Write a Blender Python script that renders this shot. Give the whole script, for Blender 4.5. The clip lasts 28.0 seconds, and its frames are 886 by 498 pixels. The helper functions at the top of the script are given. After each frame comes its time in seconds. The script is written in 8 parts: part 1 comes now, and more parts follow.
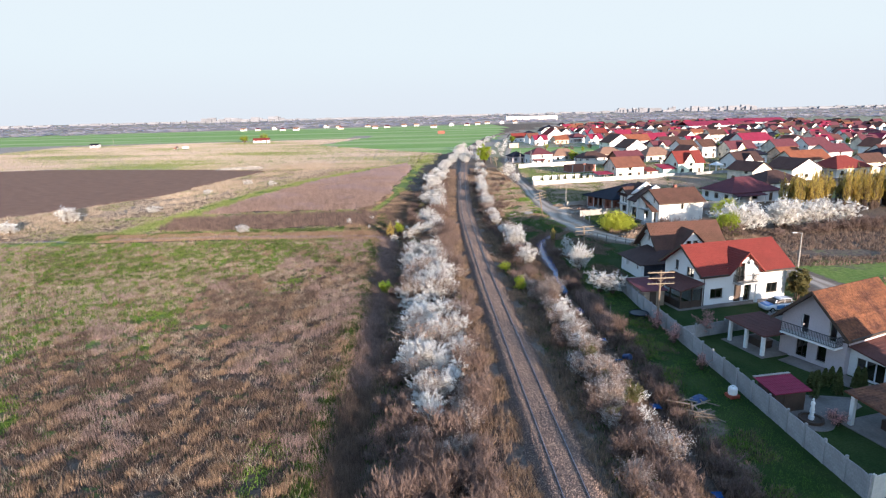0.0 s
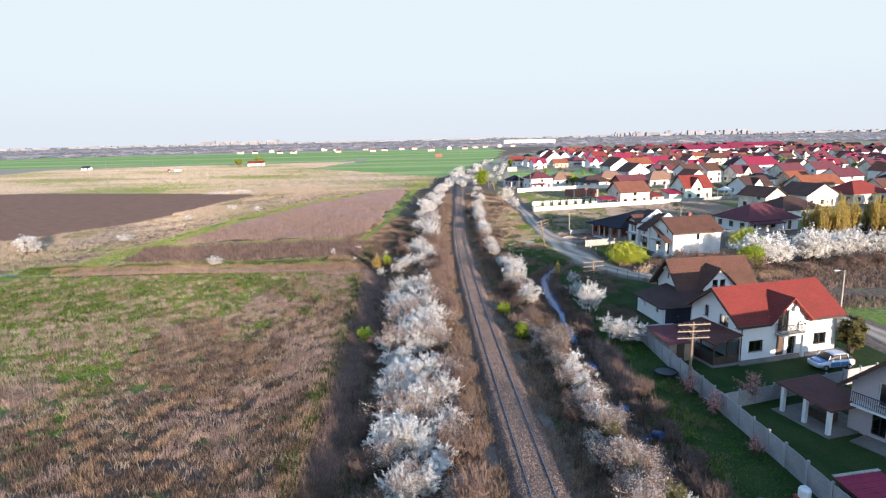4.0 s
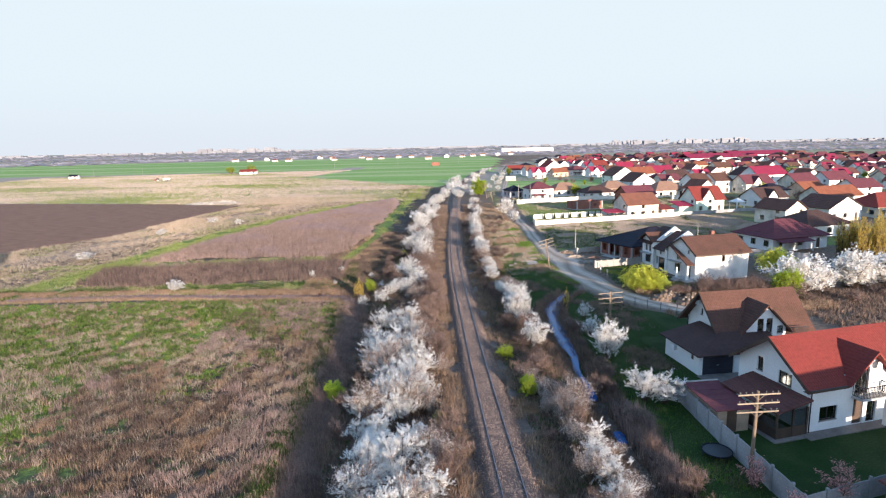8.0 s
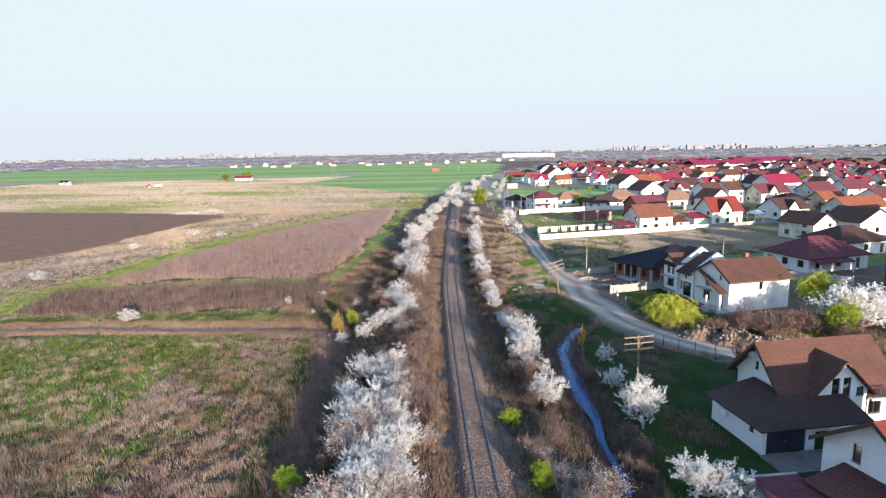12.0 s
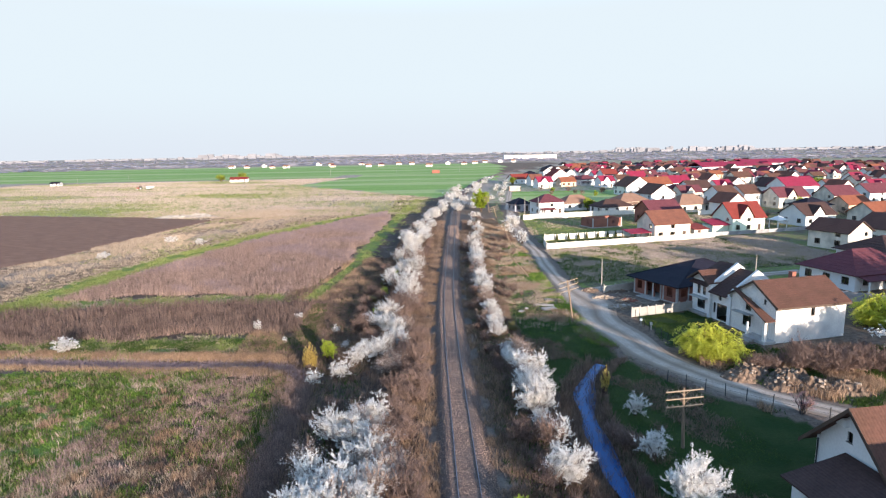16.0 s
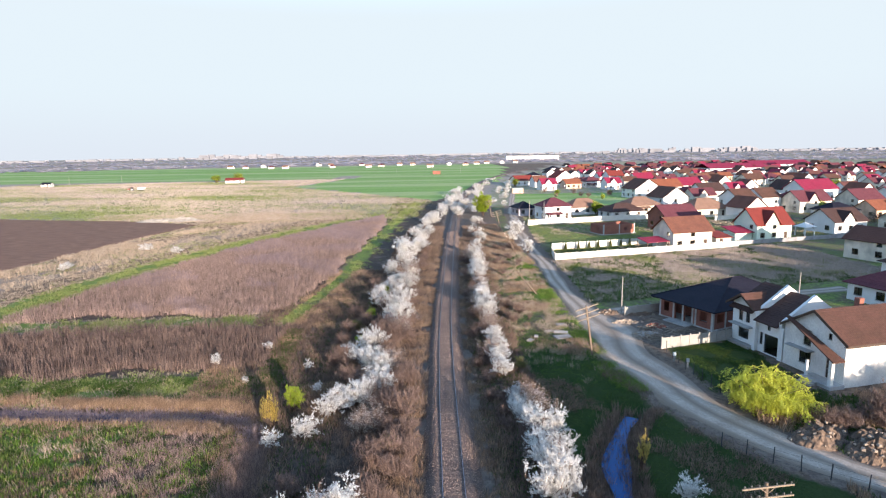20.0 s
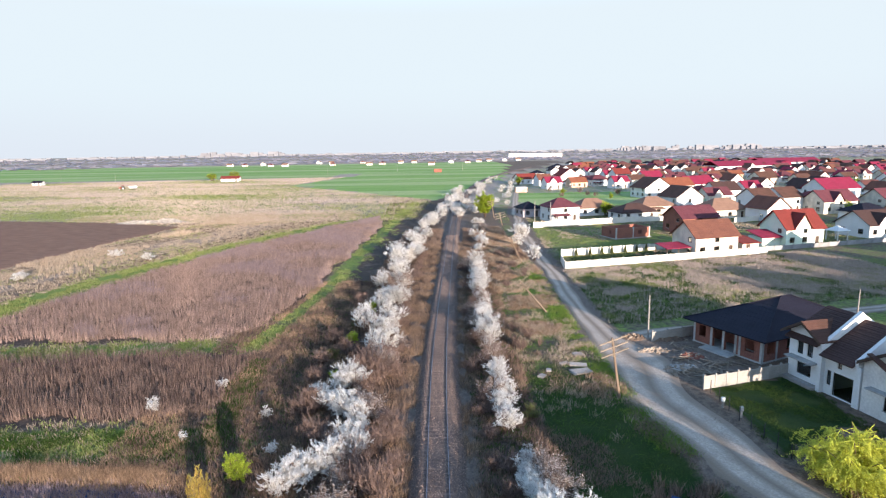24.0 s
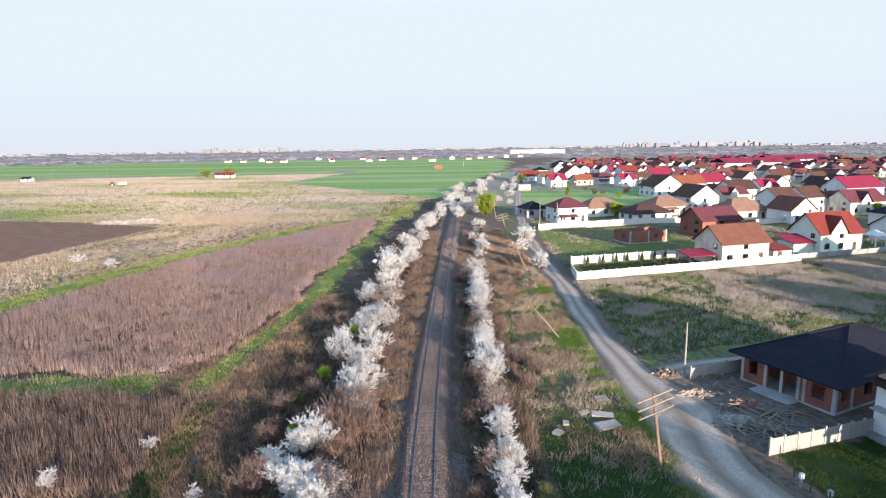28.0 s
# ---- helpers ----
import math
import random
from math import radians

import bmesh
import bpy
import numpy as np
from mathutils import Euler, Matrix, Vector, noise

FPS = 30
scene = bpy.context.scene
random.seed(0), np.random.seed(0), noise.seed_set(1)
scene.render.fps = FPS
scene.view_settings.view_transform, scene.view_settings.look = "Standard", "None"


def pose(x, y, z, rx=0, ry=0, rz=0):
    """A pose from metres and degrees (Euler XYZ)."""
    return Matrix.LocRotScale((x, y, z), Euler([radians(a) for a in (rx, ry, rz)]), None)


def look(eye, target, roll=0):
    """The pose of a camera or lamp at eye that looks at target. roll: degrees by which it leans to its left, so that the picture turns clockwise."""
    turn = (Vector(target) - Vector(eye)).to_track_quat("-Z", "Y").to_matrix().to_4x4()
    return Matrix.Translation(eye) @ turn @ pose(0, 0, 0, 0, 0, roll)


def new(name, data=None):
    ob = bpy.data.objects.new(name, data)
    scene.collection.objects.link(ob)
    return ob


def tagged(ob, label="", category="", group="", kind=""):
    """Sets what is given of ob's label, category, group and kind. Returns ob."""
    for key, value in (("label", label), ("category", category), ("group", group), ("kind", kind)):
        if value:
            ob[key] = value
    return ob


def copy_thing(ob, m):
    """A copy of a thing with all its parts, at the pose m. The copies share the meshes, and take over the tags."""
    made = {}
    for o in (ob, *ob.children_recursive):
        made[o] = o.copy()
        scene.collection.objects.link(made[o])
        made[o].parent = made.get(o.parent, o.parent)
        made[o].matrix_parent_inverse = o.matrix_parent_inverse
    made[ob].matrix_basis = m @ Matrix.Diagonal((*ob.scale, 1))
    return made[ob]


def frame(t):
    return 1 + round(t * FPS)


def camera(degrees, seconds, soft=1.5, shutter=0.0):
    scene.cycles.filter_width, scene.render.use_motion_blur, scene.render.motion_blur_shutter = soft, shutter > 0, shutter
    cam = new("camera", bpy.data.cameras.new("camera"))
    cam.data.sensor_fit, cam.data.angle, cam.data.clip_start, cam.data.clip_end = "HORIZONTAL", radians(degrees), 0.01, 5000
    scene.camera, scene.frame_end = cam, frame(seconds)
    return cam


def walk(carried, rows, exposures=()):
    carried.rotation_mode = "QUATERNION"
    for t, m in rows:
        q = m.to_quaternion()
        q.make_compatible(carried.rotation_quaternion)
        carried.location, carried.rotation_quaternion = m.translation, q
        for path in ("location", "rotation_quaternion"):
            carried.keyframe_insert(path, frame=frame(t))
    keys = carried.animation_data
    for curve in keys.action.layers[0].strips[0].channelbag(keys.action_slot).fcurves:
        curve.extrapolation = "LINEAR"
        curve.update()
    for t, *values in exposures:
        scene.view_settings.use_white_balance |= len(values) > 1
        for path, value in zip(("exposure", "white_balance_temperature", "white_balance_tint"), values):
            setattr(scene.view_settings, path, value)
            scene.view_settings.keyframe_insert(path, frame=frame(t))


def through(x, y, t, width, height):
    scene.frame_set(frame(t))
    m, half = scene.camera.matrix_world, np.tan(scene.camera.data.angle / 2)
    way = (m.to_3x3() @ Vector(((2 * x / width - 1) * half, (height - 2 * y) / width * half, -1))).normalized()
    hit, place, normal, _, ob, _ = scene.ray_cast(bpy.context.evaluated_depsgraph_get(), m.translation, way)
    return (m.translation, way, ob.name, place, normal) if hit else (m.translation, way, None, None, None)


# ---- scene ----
cam = camera(75.3, 28.0, 1.22)
PATH = [
    (0, (-8.113, -0.301, 22.895), (-8.056, 1.645, 22.434), -1.4),
    (3, (-7.052, 7.533, 22.51), (-6.989, 9.492, 22.112), -1.3),
    (8, (-5.297, 22.94, 22.575), (-5.223, 24.906, 22.217), -1.2),
    (11, (-4.196, 32.403, 22.992), (-4.122, 34.372, 22.648), -1.0),
    (12, (-3.827, 35.588, 23.059), (-3.755, 37.557, 22.719), -1.1),
    (13, (-3.432, 38.767, 23.103), (-3.361, 40.737, 22.768), -1.1),
    (16, (-2.501, 48.053, 22.964), (-2.433, 50.023, 22.628), -1.0),
    (17, (-2.166, 51.163, 22.939), (-2.099, 53.133, 22.602), -0.9),
    (20, (-1.274, 60.557, 22.942), (-1.211, 62.528, 22.608), -0.9),
    (21, (-0.957, 63.69, 22.931), (-0.895, 65.66, 22.596), -0.9),
    (25, (0.466, 76.166, 22.608), (0.519, 78.135, 22.264), -0.9),
    (28, (1.439, 85.622, 22.506), (1.489, 87.59, 22.152), -0.8),
]
walk(cam, [(t, look(e, g, r)) for t, e, g, r in PATH])

# ---- daylight: low warm evening sun from behind on the right, pale hazy sky ----
SUN_AZ, SUN_EL = 157.0, 7.8
sun_dir = Vector((math.sin(radians(SUN_AZ)) * math.cos(radians(SUN_EL)), math.cos(radians(SUN_AZ)) * math.cos(radians(SUN_EL)), math.sin(radians(SUN_EL))))
sun_data = bpy.data.lights.new("sun", "SUN")
sun_data.energy, sun_data.angle, sun_data.color = 5.0, radians(0.6), (1.0, 0.82, 0.67)
sun = new("sun", sun_data)
sun.matrix_world = look(sun_dir * 100, (0, 0, 0))
world = bpy.data.worlds.new("sky")
scene.world = world
world.use_nodes = True
wn = world.node_tree.nodes
sky = wn.new("ShaderNodeTexSky")
sky.sky_type, sky.sun_disc = "NISHITA", False
sky.sun_elevation, sky.sun_rotation = radians(SUN_EL), radians(SUN_AZ)
sky.air_density, sky.dust_density, sky.ozone_density, sky.altitude = 1.0, 1.0, 2.0, 50
wn["Background"].inputs["Strength"].default_value = 0.15
# pale haze lies all round the horizon and thins out upwards into the blue
geo, sep, fade, haze = wn.new("ShaderNodeTexCoord"), wn.new("ShaderNodeSeparateXYZ"), wn.new("ShaderNodeMapRange"), wn.new("ShaderNodeMix")
haze.data_type, fade.interpolation_type = "RGBA", "SMOOTHSTEP"
fade.inputs["From Min"].default_value, fade.inputs["From Max"].default_value = 0.21, 0.38
wl = world.node_tree.links
low, dusk = wn.new("ShaderNodeMapRange"), wn.new("ShaderNodeMix")
dusk.data_type, low.interpolation_type = "RGBA", "SMOOTHSTEP"
low.inputs["From Min"].default_value, low.inputs["From Max"].default_value = -0.01, 0.11
dusk.inputs["A"].default_value, dusk.inputs["B"].default_value = (2.055, 2.237, 2.49, 1), (2.16, 2.437, 2.637, 1)
wl.new(sep.outputs["Z"], low.inputs["Value"])
wl.new(low.outputs["Result"], dusk.inputs["Factor"])
wl.new(dusk.outputs["Result"], haze.inputs["A"])
wl.new(geo.outputs["Generated"], sep.inputs[0])
wl.new(sep.outputs["Z"], fade.inputs["Value"])
wl.new(fade.outputs["Result"], haze.inputs["Factor"])
clear = wn.new("ShaderNodeMix")
clear.data_type, clear.blend_type = "RGBA", "MULTIPLY"
clear.inputs["Factor"].default_value, clear.inputs["B"].default_value = 1.0, (1.45, 1.55, 1.65, 1)
wl.new(sky.outputs[0], clear.inputs["A"])
wl.new(clear.outputs["Result"], haze.inputs["B"])
wl.new(haze.outputs["Result"], wn["Background"].inputs["Color"])
scene.view_settings.exposure = 1.3

# ---- materials ----


def mat(name, col, rough=0.85, metal=0.0, var=0.25, big=0.6, fine=9.0, bump=0.15, tint=None, wave=None, spread=0.0, gloss=0.5, island=0.0):
    """Base colour varied by two sizes of noise (big, fine: per metre), a second tint in stains, bump, waves as (per metre, axis, depth)."""
    m = bpy.data.materials.new(name)
    m.use_nodes = True
    nt = m.node_tree
    n, l = nt.nodes, nt.links
    b = n["Principled BSDF"]
    b.inputs["Roughness"].default_value, b.inputs["Metallic"].default_value = rough, metal
    b.inputs["Specular IOR Level"].default_value = gloss
    tc = n.new("ShaderNodeTexCoord")
    n1, n2 = n.new("ShaderNodeTexNoise"), n.new("ShaderNodeTexNoise")
    for k, sc in ((n1, big), (n2, fine)):
        k.inputs["Scale"].default_value = sc
        k.inputs["Detail"].default_value = 4
        l.new(tc.outputs["Object"], k.inputs["Vector"])
    mix = n.new("ShaderNodeMix")
    mix.data_type = "RGBA"
    t = tint or [c * 0.6 for c in col]
    mix.inputs["A"].default_value, mix.inputs["B"].default_value = (*col, 1), (*t, 1)
    ramp = n.new("ShaderNodeMapRange")
    ramp.inputs["From Min"].default_value, ramp.inputs["From Max"].default_value = 0.42, 0.72
    l.new(n1.outputs["Fac"], ramp.inputs["Value"])
    l.new(ramp.outputs["Result"], mix.inputs["Factor"])
    hsv = n.new("ShaderNodeHueSaturation")
    vr = n.new("ShaderNodeMapRange")
    vr.inputs["From Min"].default_value, vr.inputs["From Max"].default_value = 0.3, 0.7
    vr.inputs["To Min"].default_value, vr.inputs["To Max"].default_value = 1 - var, 1 + var
    l.new(n2.outputs["Fac"], vr.inputs["Value"])
    value = vr.outputs["Result"]
    for amount, kind, out in ((spread, "ShaderNodeObjectInfo", "Random"), (island, "ShaderNodeNewGeometry", "Random Per Island")):
        if amount:
            oi, om, mul = n.new(kind), n.new("ShaderNodeMapRange"), n.new("ShaderNodeMath")
            om.inputs["To Min"].default_value, om.inputs["To Max"].default_value = 1 - amount, 1 + amount
            mul.operation = "MULTIPLY"
            l.new(oi.outputs[out], om.inputs["Value"])
            l.new(om.outputs["Result"], mul.inputs[0])
            l.new(value, mul.inputs[1])
            value = mul.outputs[0]
    l.new(value, hsv.inputs["Value"])
    l.new(mix.outputs["Result"], hsv.inputs["Color"])
    l.new(hsv.outputs["Color"], b.inputs["Base Color"])
    height = n2.outputs["Fac"]
    bm_ = n.new("ShaderNodeBump")
    bm_.inputs["Strength"].default_value, bm_.inputs["Distance"].default_value = bump, 0.05
    if wave:
        wv = n.new("ShaderNodeTexWave")
        wv.bands_direction, wv.inputs["Scale"].default_value, wv.inputs["Distortion"].default_value = wave[1], wave[0] / 3.2, 0.3
        l.new(tc.outputs["Object"], wv.inputs["Vector"])
        height = wv.outputs["Fac"]
        bm_.inputs["Strength"].default_value = wave[2]
    l.new(height, bm_.inputs["Height"])
    l.new(bm_.outputs["Normal"], b.inputs["Normal"])
    return m


def leafy(name, col, tint, through=0.3, var=0.35):
    """Thin petals, leaves and blades: each island has its own shade, and some light comes through."""
    m = mat(name, col, 0.8, 0, 0.15, 0.5, 3.0, 0.0, tint, island=var, spread=0.12, gloss=0.15)
    n, l = m.node_tree.nodes, m.node_tree.links
    b = n["Principled BSDF"]
    tr, mx = n.new("ShaderNodeBsdfTranslucent"), n.new("ShaderNodeMixShader")
    mx.inputs["Fac"].default_value = through
    l.new(b.inputs["Base Color"].links[0].from_socket, tr.inputs["Color"])
    l.new(b.outputs[0], mx.inputs[1])
    l.new(tr.outputs[0], mx.inputs[2])
    l.new(mx.outputs[0], n["Material Output"].inputs["Surface"])
    return m


M = {
    "ballast": mat("ballast", (0.14, 0.097, 0.08), 0.95, 0, 0.6, 0.35, 14.0, 1.0, (0.1, 0.07, 0.06)),
    "stone": mat("stone", (0.262, 0.186, 0.152), 0.95, 0, 0.2, 1, 8, 0.2, (0.15, 0.11, 0.095), island=0.6),
    "rail": mat("rail", (0.05, 0.036, 0.04), 0.6, 0.2, 0.3, 2, 30, 0.2),
    "rail_head": mat("worn_rail_steel", (0.3, 0.27, 0.29), 0.45, 0.8, 0.15, 2, 30, 0.1),
    "sleeper": mat("sleeper", (0.165, 0.118, 0.1), 0.95, 0, 0.35, 1.5, 15, 0.4, spread=0.2),
    "road": mat("road", (0.375, 0.343, 0.318), 0.95, 0, 0.22, 0.35, 3.5, 0.7, (0.205, 0.172, 0.148)),
    "paving": mat("paving", (0.2, 0.172, 0.158), 0.9, 0, 0.15, 0.6, 6, 0.2),
    "white": mat("white_render", (0.72, 0.718, 0.715), 0.9, 0, 0.05, 0.35, 6, 0.08, (0.65, 0.645, 0.64)),
    "rough_white": mat("rough_white_render", (0.74, 0.71, 0.67), 0.95, 0, 0.1, 0.45, 5, 0.2, (0.56, 0.53, 0.51)),
    "cream": mat("cream_render", (0.70, 0.64, 0.545), 0.9, 0, 0.06, 0.4, 6, 0.08),
    "lilac": mat("lilac_render", (0.49, 0.43, 0.45), 0.9, 0, 0.06, 0.4, 6, 0.08, (0.44, 0.385, 0.405)),
    "mint": mat("mint_render", (0.66, 0.76, 0.64), 0.9, 0, 0.06, 0.4, 6, 0.08, (0.6, 0.7, 0.6)),
    "peach": mat("peach_render", (0.66, 0.47, 0.35), 0.9, 0, 0.08, 0.4, 6, 0.1),
    "grey": mat("grey_render", (0.42, 0.41, 0.40), 0.95, 0, 0.1, 0.5, 5, 0.2),
    "red_tile": mat("red_roof_tile", (0.185, 0.036, 0.03), 0.8, 0, 0.16, 0.5, 5, 0.1, (0.155, 0.033, 0.027), wave=(4.5, "X", 0.3), gloss=0.2),
    "brown_tile": mat("brown_roof_tile", (0.103, 0.051, 0.039), 0.8, 0, 0.18, 0.5, 5, 0.1, (0.078, 0.042, 0.03), wave=(4.5, "X", 0.3), gloss=0.2),
    "dark_tile": mat("dark_brown_roof_tile", (0.07, 0.041, 0.037), 0.8, 0, 0.16, 0.5, 5, 0.1, (0.056, 0.033, 0.03), wave=(4.5, "X", 0.3), gloss=0.15),
    "rust_tile": mat("rusty_roof_tile", (0.165, 0.07, 0.048), 0.8, 0, 0.16, 0.5, 5, 0.1, (0.125, 0.053, 0.04), wave=(4.5, "X", 0.3), gloss=0.2),
    "umber_tile": mat("umber_roof_tile", (0.12, 0.05, 0.045), 0.8, 0, 0.16, 0.5, 5, 0.1, (0.09, 0.038, 0.034), wave=(4.5, "X", 0.3), gloss=0.2),
    "plum_tile": mat("plum_roof_sheet", (0.125, 0.04, 0.05), 0.8, 0, 0.16, 0.5, 5, 0.1, (0.1, 0.032, 0.042), wave=(4.5, "X", 0.3), gloss=0.2),
    "crimson": mat("crimson_roof_sheet", (0.23, 0.02, 0.052), 0.7, 0, 0.12, 0.5, 5, 0.1, (0.185, 0.018, 0.043), wave=(5, "X", 0.3), gloss=0.25),
    "orange_tile": mat("orange_roof_tile", (0.22, 0.078, 0.044), 0.8, 0, 0.16, 0.5, 5, 0.1, (0.17, 0.06, 0.036), wave=(4.5, "X", 0.3), gloss=0.2),
    "terracotta": mat("terracotta_tile", (0.19, 0.08, 0.044), 0.85, 0, 0.4, 0.7, 5, 0.2, (0.075, 0.034, 0.027), gloss=0.2, spread=0.12),
    # near-black sheet; on the bungalow the blue is sky light in the colour
    "blue_tile": mat("skylit_blue_black_sheet", (0.016, 0.015, 0.026), 0.75, 0, 0.12, 0.5, 5, 0.1, (0.012, 0.0115, 0.02), wave=(4.5, "X", 0.25), gloss=0.15),
    "tan_tile": mat("tan_roof_tile", (0.24, 0.145, 0.105), 0.8, 0, 0.16, 0.5, 5, 0.1, (0.2, 0.12, 0.088), wave=(4.5, "X", 0.3), gloss=0.2),
    "glass": None,
    "dark_frame": mat("dark_window_frame", (0.035, 0.028, 0.026), 0.45, 0, 0.1),
    "white_frame": mat("white_window_frame", (0.75, 0.75, 0.74), 0.45, 0, 0.05),
    "dark_wood": mat("dark_stained_wood", (0.07, 0.043, 0.03), 0.7, 0, 0.25, 0.7, 12, 0.3),
    "garage_door": mat("anthracite_door", (0.035, 0.035, 0.05), 0.5, 0.2, 0.1),
    "wood": mat("weathered_wood", (0.25, 0.19, 0.14), 0.85, 0, 0.25, 1.2, 14, 0.4, (0.17, 0.13, 0.1), spread=0.4),
    "pole_wood": mat("tarred_pole_wood", (0.18, 0.13, 0.093), 0.8, 0, 0.25, 0.7, 16, 0.3, (0.12, 0.087, 0.063)),
    "concrete": mat("fence_concrete", (0.30, 0.296, 0.305), 0.95, 0, 0.15, 0.8, 8, 0.3, (0.22, 0.215, 0.225), spread=0.12),
    "pale_wall": mat("pale_wall_concrete", (0.66, 0.63, 0.57), 0.95, 0, 0.08, 0.5, 6, 0.15, (0.58, 0.55, 0.5), spread=0.05),
    "plot_wall": mat("weathered_panel_concrete", (0.31, 0.295, 0.275), 0.95, 0, 0.1, 0.6, 6, 0.15, (0.26, 0.245, 0.225), spread=0.05),
    "brick": None,
    "metal": mat("galvanised_metal", (0.42, 0.43, 0.44), 0.45, 0.8, 0.1),
    "dark_metal": mat("dark_metal", (0.05, 0.05, 0.055), 0.5, 0.5, 0.1),
    "white_plastic": mat("white_plastic", (0.78, 0.79, 0.80), 0.4, 0, 0.04),
    "blue_plastic": mat("blue_tarpaulin", (0.028, 0.06, 0.16), 0.6, 0, 0.3, 2, 6, 0.5),
    "teal_plastic": mat("teal_tarpaulin", (0.05, 0.28, 0.33), 0.5, 0, 0.2, 2, 6, 0.5),
    "red_crate": mat("red_crate", (0.32, 0.06, 0.04), 0.6),
    "marble": mat("white_cast_stone", (0.76, 0.76, 0.76), 0.7, 0, 0.08),
    "car_paint": mat("white_car_paint", (0.62, 0.65, 0.70), 0.25, 0.1, 0.03, 0.5, 4, 0.0, (0.60, 0.63, 0.68)),
    "car_blue": mat("blue_car_paint", (0.10, 0.25, 0.55), 0.25, 0.1, 0.03, 0.5, 4, 0.0),
    "tyre": mat("tyre_rubber", (0.02, 0.02, 0.02), 0.9),
    "arm_wood": mat("bleached_arm_wood", (0.225, 0.175, 0.13), 0.85, 0, 0.25, 1.2, 14, 0.4, (0.23, 0.18, 0.125), spread=0.15),
    "insulator": mat("insulator_porcelain", (0.17, 0.16, 0.145), 0.4),
    "bark": mat("bark", (0.11, 0.075, 0.058), 0.95, 0, 0.3, 2, 14, 0.5),
    "earth": mat("heaped_earth", (0.145, 0.102, 0.075), 0.98, 0, 0.4, 0.8, 5, 0.9, (0.09, 0.063, 0.049)),
    "pale_heap": mat("pale_spoil", (0.30, 0.275, 0.25), 0.98, 0, 0.4, 0.9, 4, 0.8, (0.15, 0.135, 0.115)),
    "rubble": mat("rubble", (0.288, 0.232, 0.184), 0.95, 0, 0.25, 1, 6, 0.4, island=0.35),
    "slab": mat("pale_concrete_slab", (0.33, 0.305, 0.285), 0.95, 0, 0.2, 0.7, 5, 0.3, (0.24, 0.22, 0.2), spread=0.15),
    # horizon town and woods: distance haze is put into these two colours
    "far_block": mat("hazed_panel_block", (0.225, 0.232, 0.262), 0.95, 0, 0.1, 0.01, 0.2, 0.0),
    "far_wood": leafy("hazed_winter_wood", (0.47, 0.44, 0.49), (0.43, 0.41, 0.45), 0.7, 0.04),
    "blossom": leafy("blossom", (0.84, 0.82, 0.785), (0.74, 0.71, 0.67), 0.3, 0.16),
    "pink_blossom": leafy("pink_blossom", (0.68, 0.34, 0.31), (0.58, 0.30, 0.27), 0.3, 0.25),
    "faded_blossom": leafy("faded_blossom", (0.60, 0.53, 0.48), (0.50, 0.42, 0.37), 0.3, 0.25),
    "bronze_leaf": leafy("bronze_evergreen_leaf", (0.17, 0.15, 0.06), (0.20, 0.14, 0.06), 0.25, 0.35),
    "twig": leafy("twig", (0.178, 0.123, 0.102), (0.128, 0.0892, 0.0808), 0.0, 0.35),
    "tan_twig": leafy("tan_twig", (0.25, 0.18, 0.145), (0.18, 0.128, 0.106), 0.1, 0.3),
    "scrub": leafy("dry_scrub_twig", (0.2, 0.14, 0.12), (0.13, 0.092, 0.082), 0.1, 0.4),
    "lime_leaf": leafy("young_lime_leaf", (0.40, 0.49, 0.055), (0.29, 0.38, 0.045), 0.35, 0.35),
    "willow_leaf": leafy("yellow_willow_leaf", (0.62, 0.64, 0.11), (0.52, 0.56, 0.09), 0.4, 0.25),
    "leaf": leafy("green_leaf", (0.11, 0.20, 0.03), (0.07, 0.14, 0.025), 0.3, 0.3),
    "dark_leaf": leafy("dark_evergreen_leaf", (0.09, 0.115, 0.04), (0.11, 0.085, 0.035), 0.2, 0.3),
    "gold_leaf": leafy("golden_catkins", (0.64, 0.52, 0.17), (0.52, 0.41, 0.14), 0.6, 0.25),
    "dark_weed": leafy("dark_weed_stalk", (0.225, 0.16, 0.138), (0.118, 0.085, 0.074), 0.2, 0.55),
    "verge": leafy("verge_blade", (0.21, 0.148, 0.115), (0.14, 0.098, 0.08), 0.2, 0.45),
    "straw": leafy("straw_blade", (0.2, 0.142, 0.112), (0.128, 0.09, 0.073), 0.25, 0.5),
    "pale_straw": leafy("pale_straw_blade", (0.39, 0.315, 0.245), (0.31, 0.24, 0.18), 0.25, 0.3),
    "weed": leafy("dry_weed_stalk", (0.322, 0.232, 0.203), (0.205, 0.147, 0.133), 0.2, 0.55),
    "grass": leafy("grass_blade", (0.15, 0.24, 0.042), (0.195, 0.25, 0.062), 0.3, 0.35),
    "lawn_blade": leafy("lawn_blade", (0.085, 0.165, 0.028), (0.11, 0.16, 0.04), 0.3, 0.4),
    "olive_leaf": leafy("olive_leaf", (0.2, 0.2, 0.075), (0.15, 0.15, 0.06), 0.3, 0.4),
    "rust_straw": leafy("rusty_straw_blade", (0.345, 0.24, 0.165), (0.24, 0.16, 0.112), 0.25, 0.4),
    "lane_blade": leafy("lane_grass_blade", (0.19, 0.235, 0.075), (0.25, 0.255, 0.10), 0.3, 0.35),
    # pale straw; on the far fields distance haze is put into this colour
    "far_straw": leafy("hazed_straw_blade", (0.43, 0.35, 0.30), (0.36, 0.295, 0.26), 0.25, 0.25),
    "lilac_reed": leafy("grey_lilac_reed", (0.31, 0.24, 0.255), (0.22, 0.172, 0.19), 0.2, 0.3),
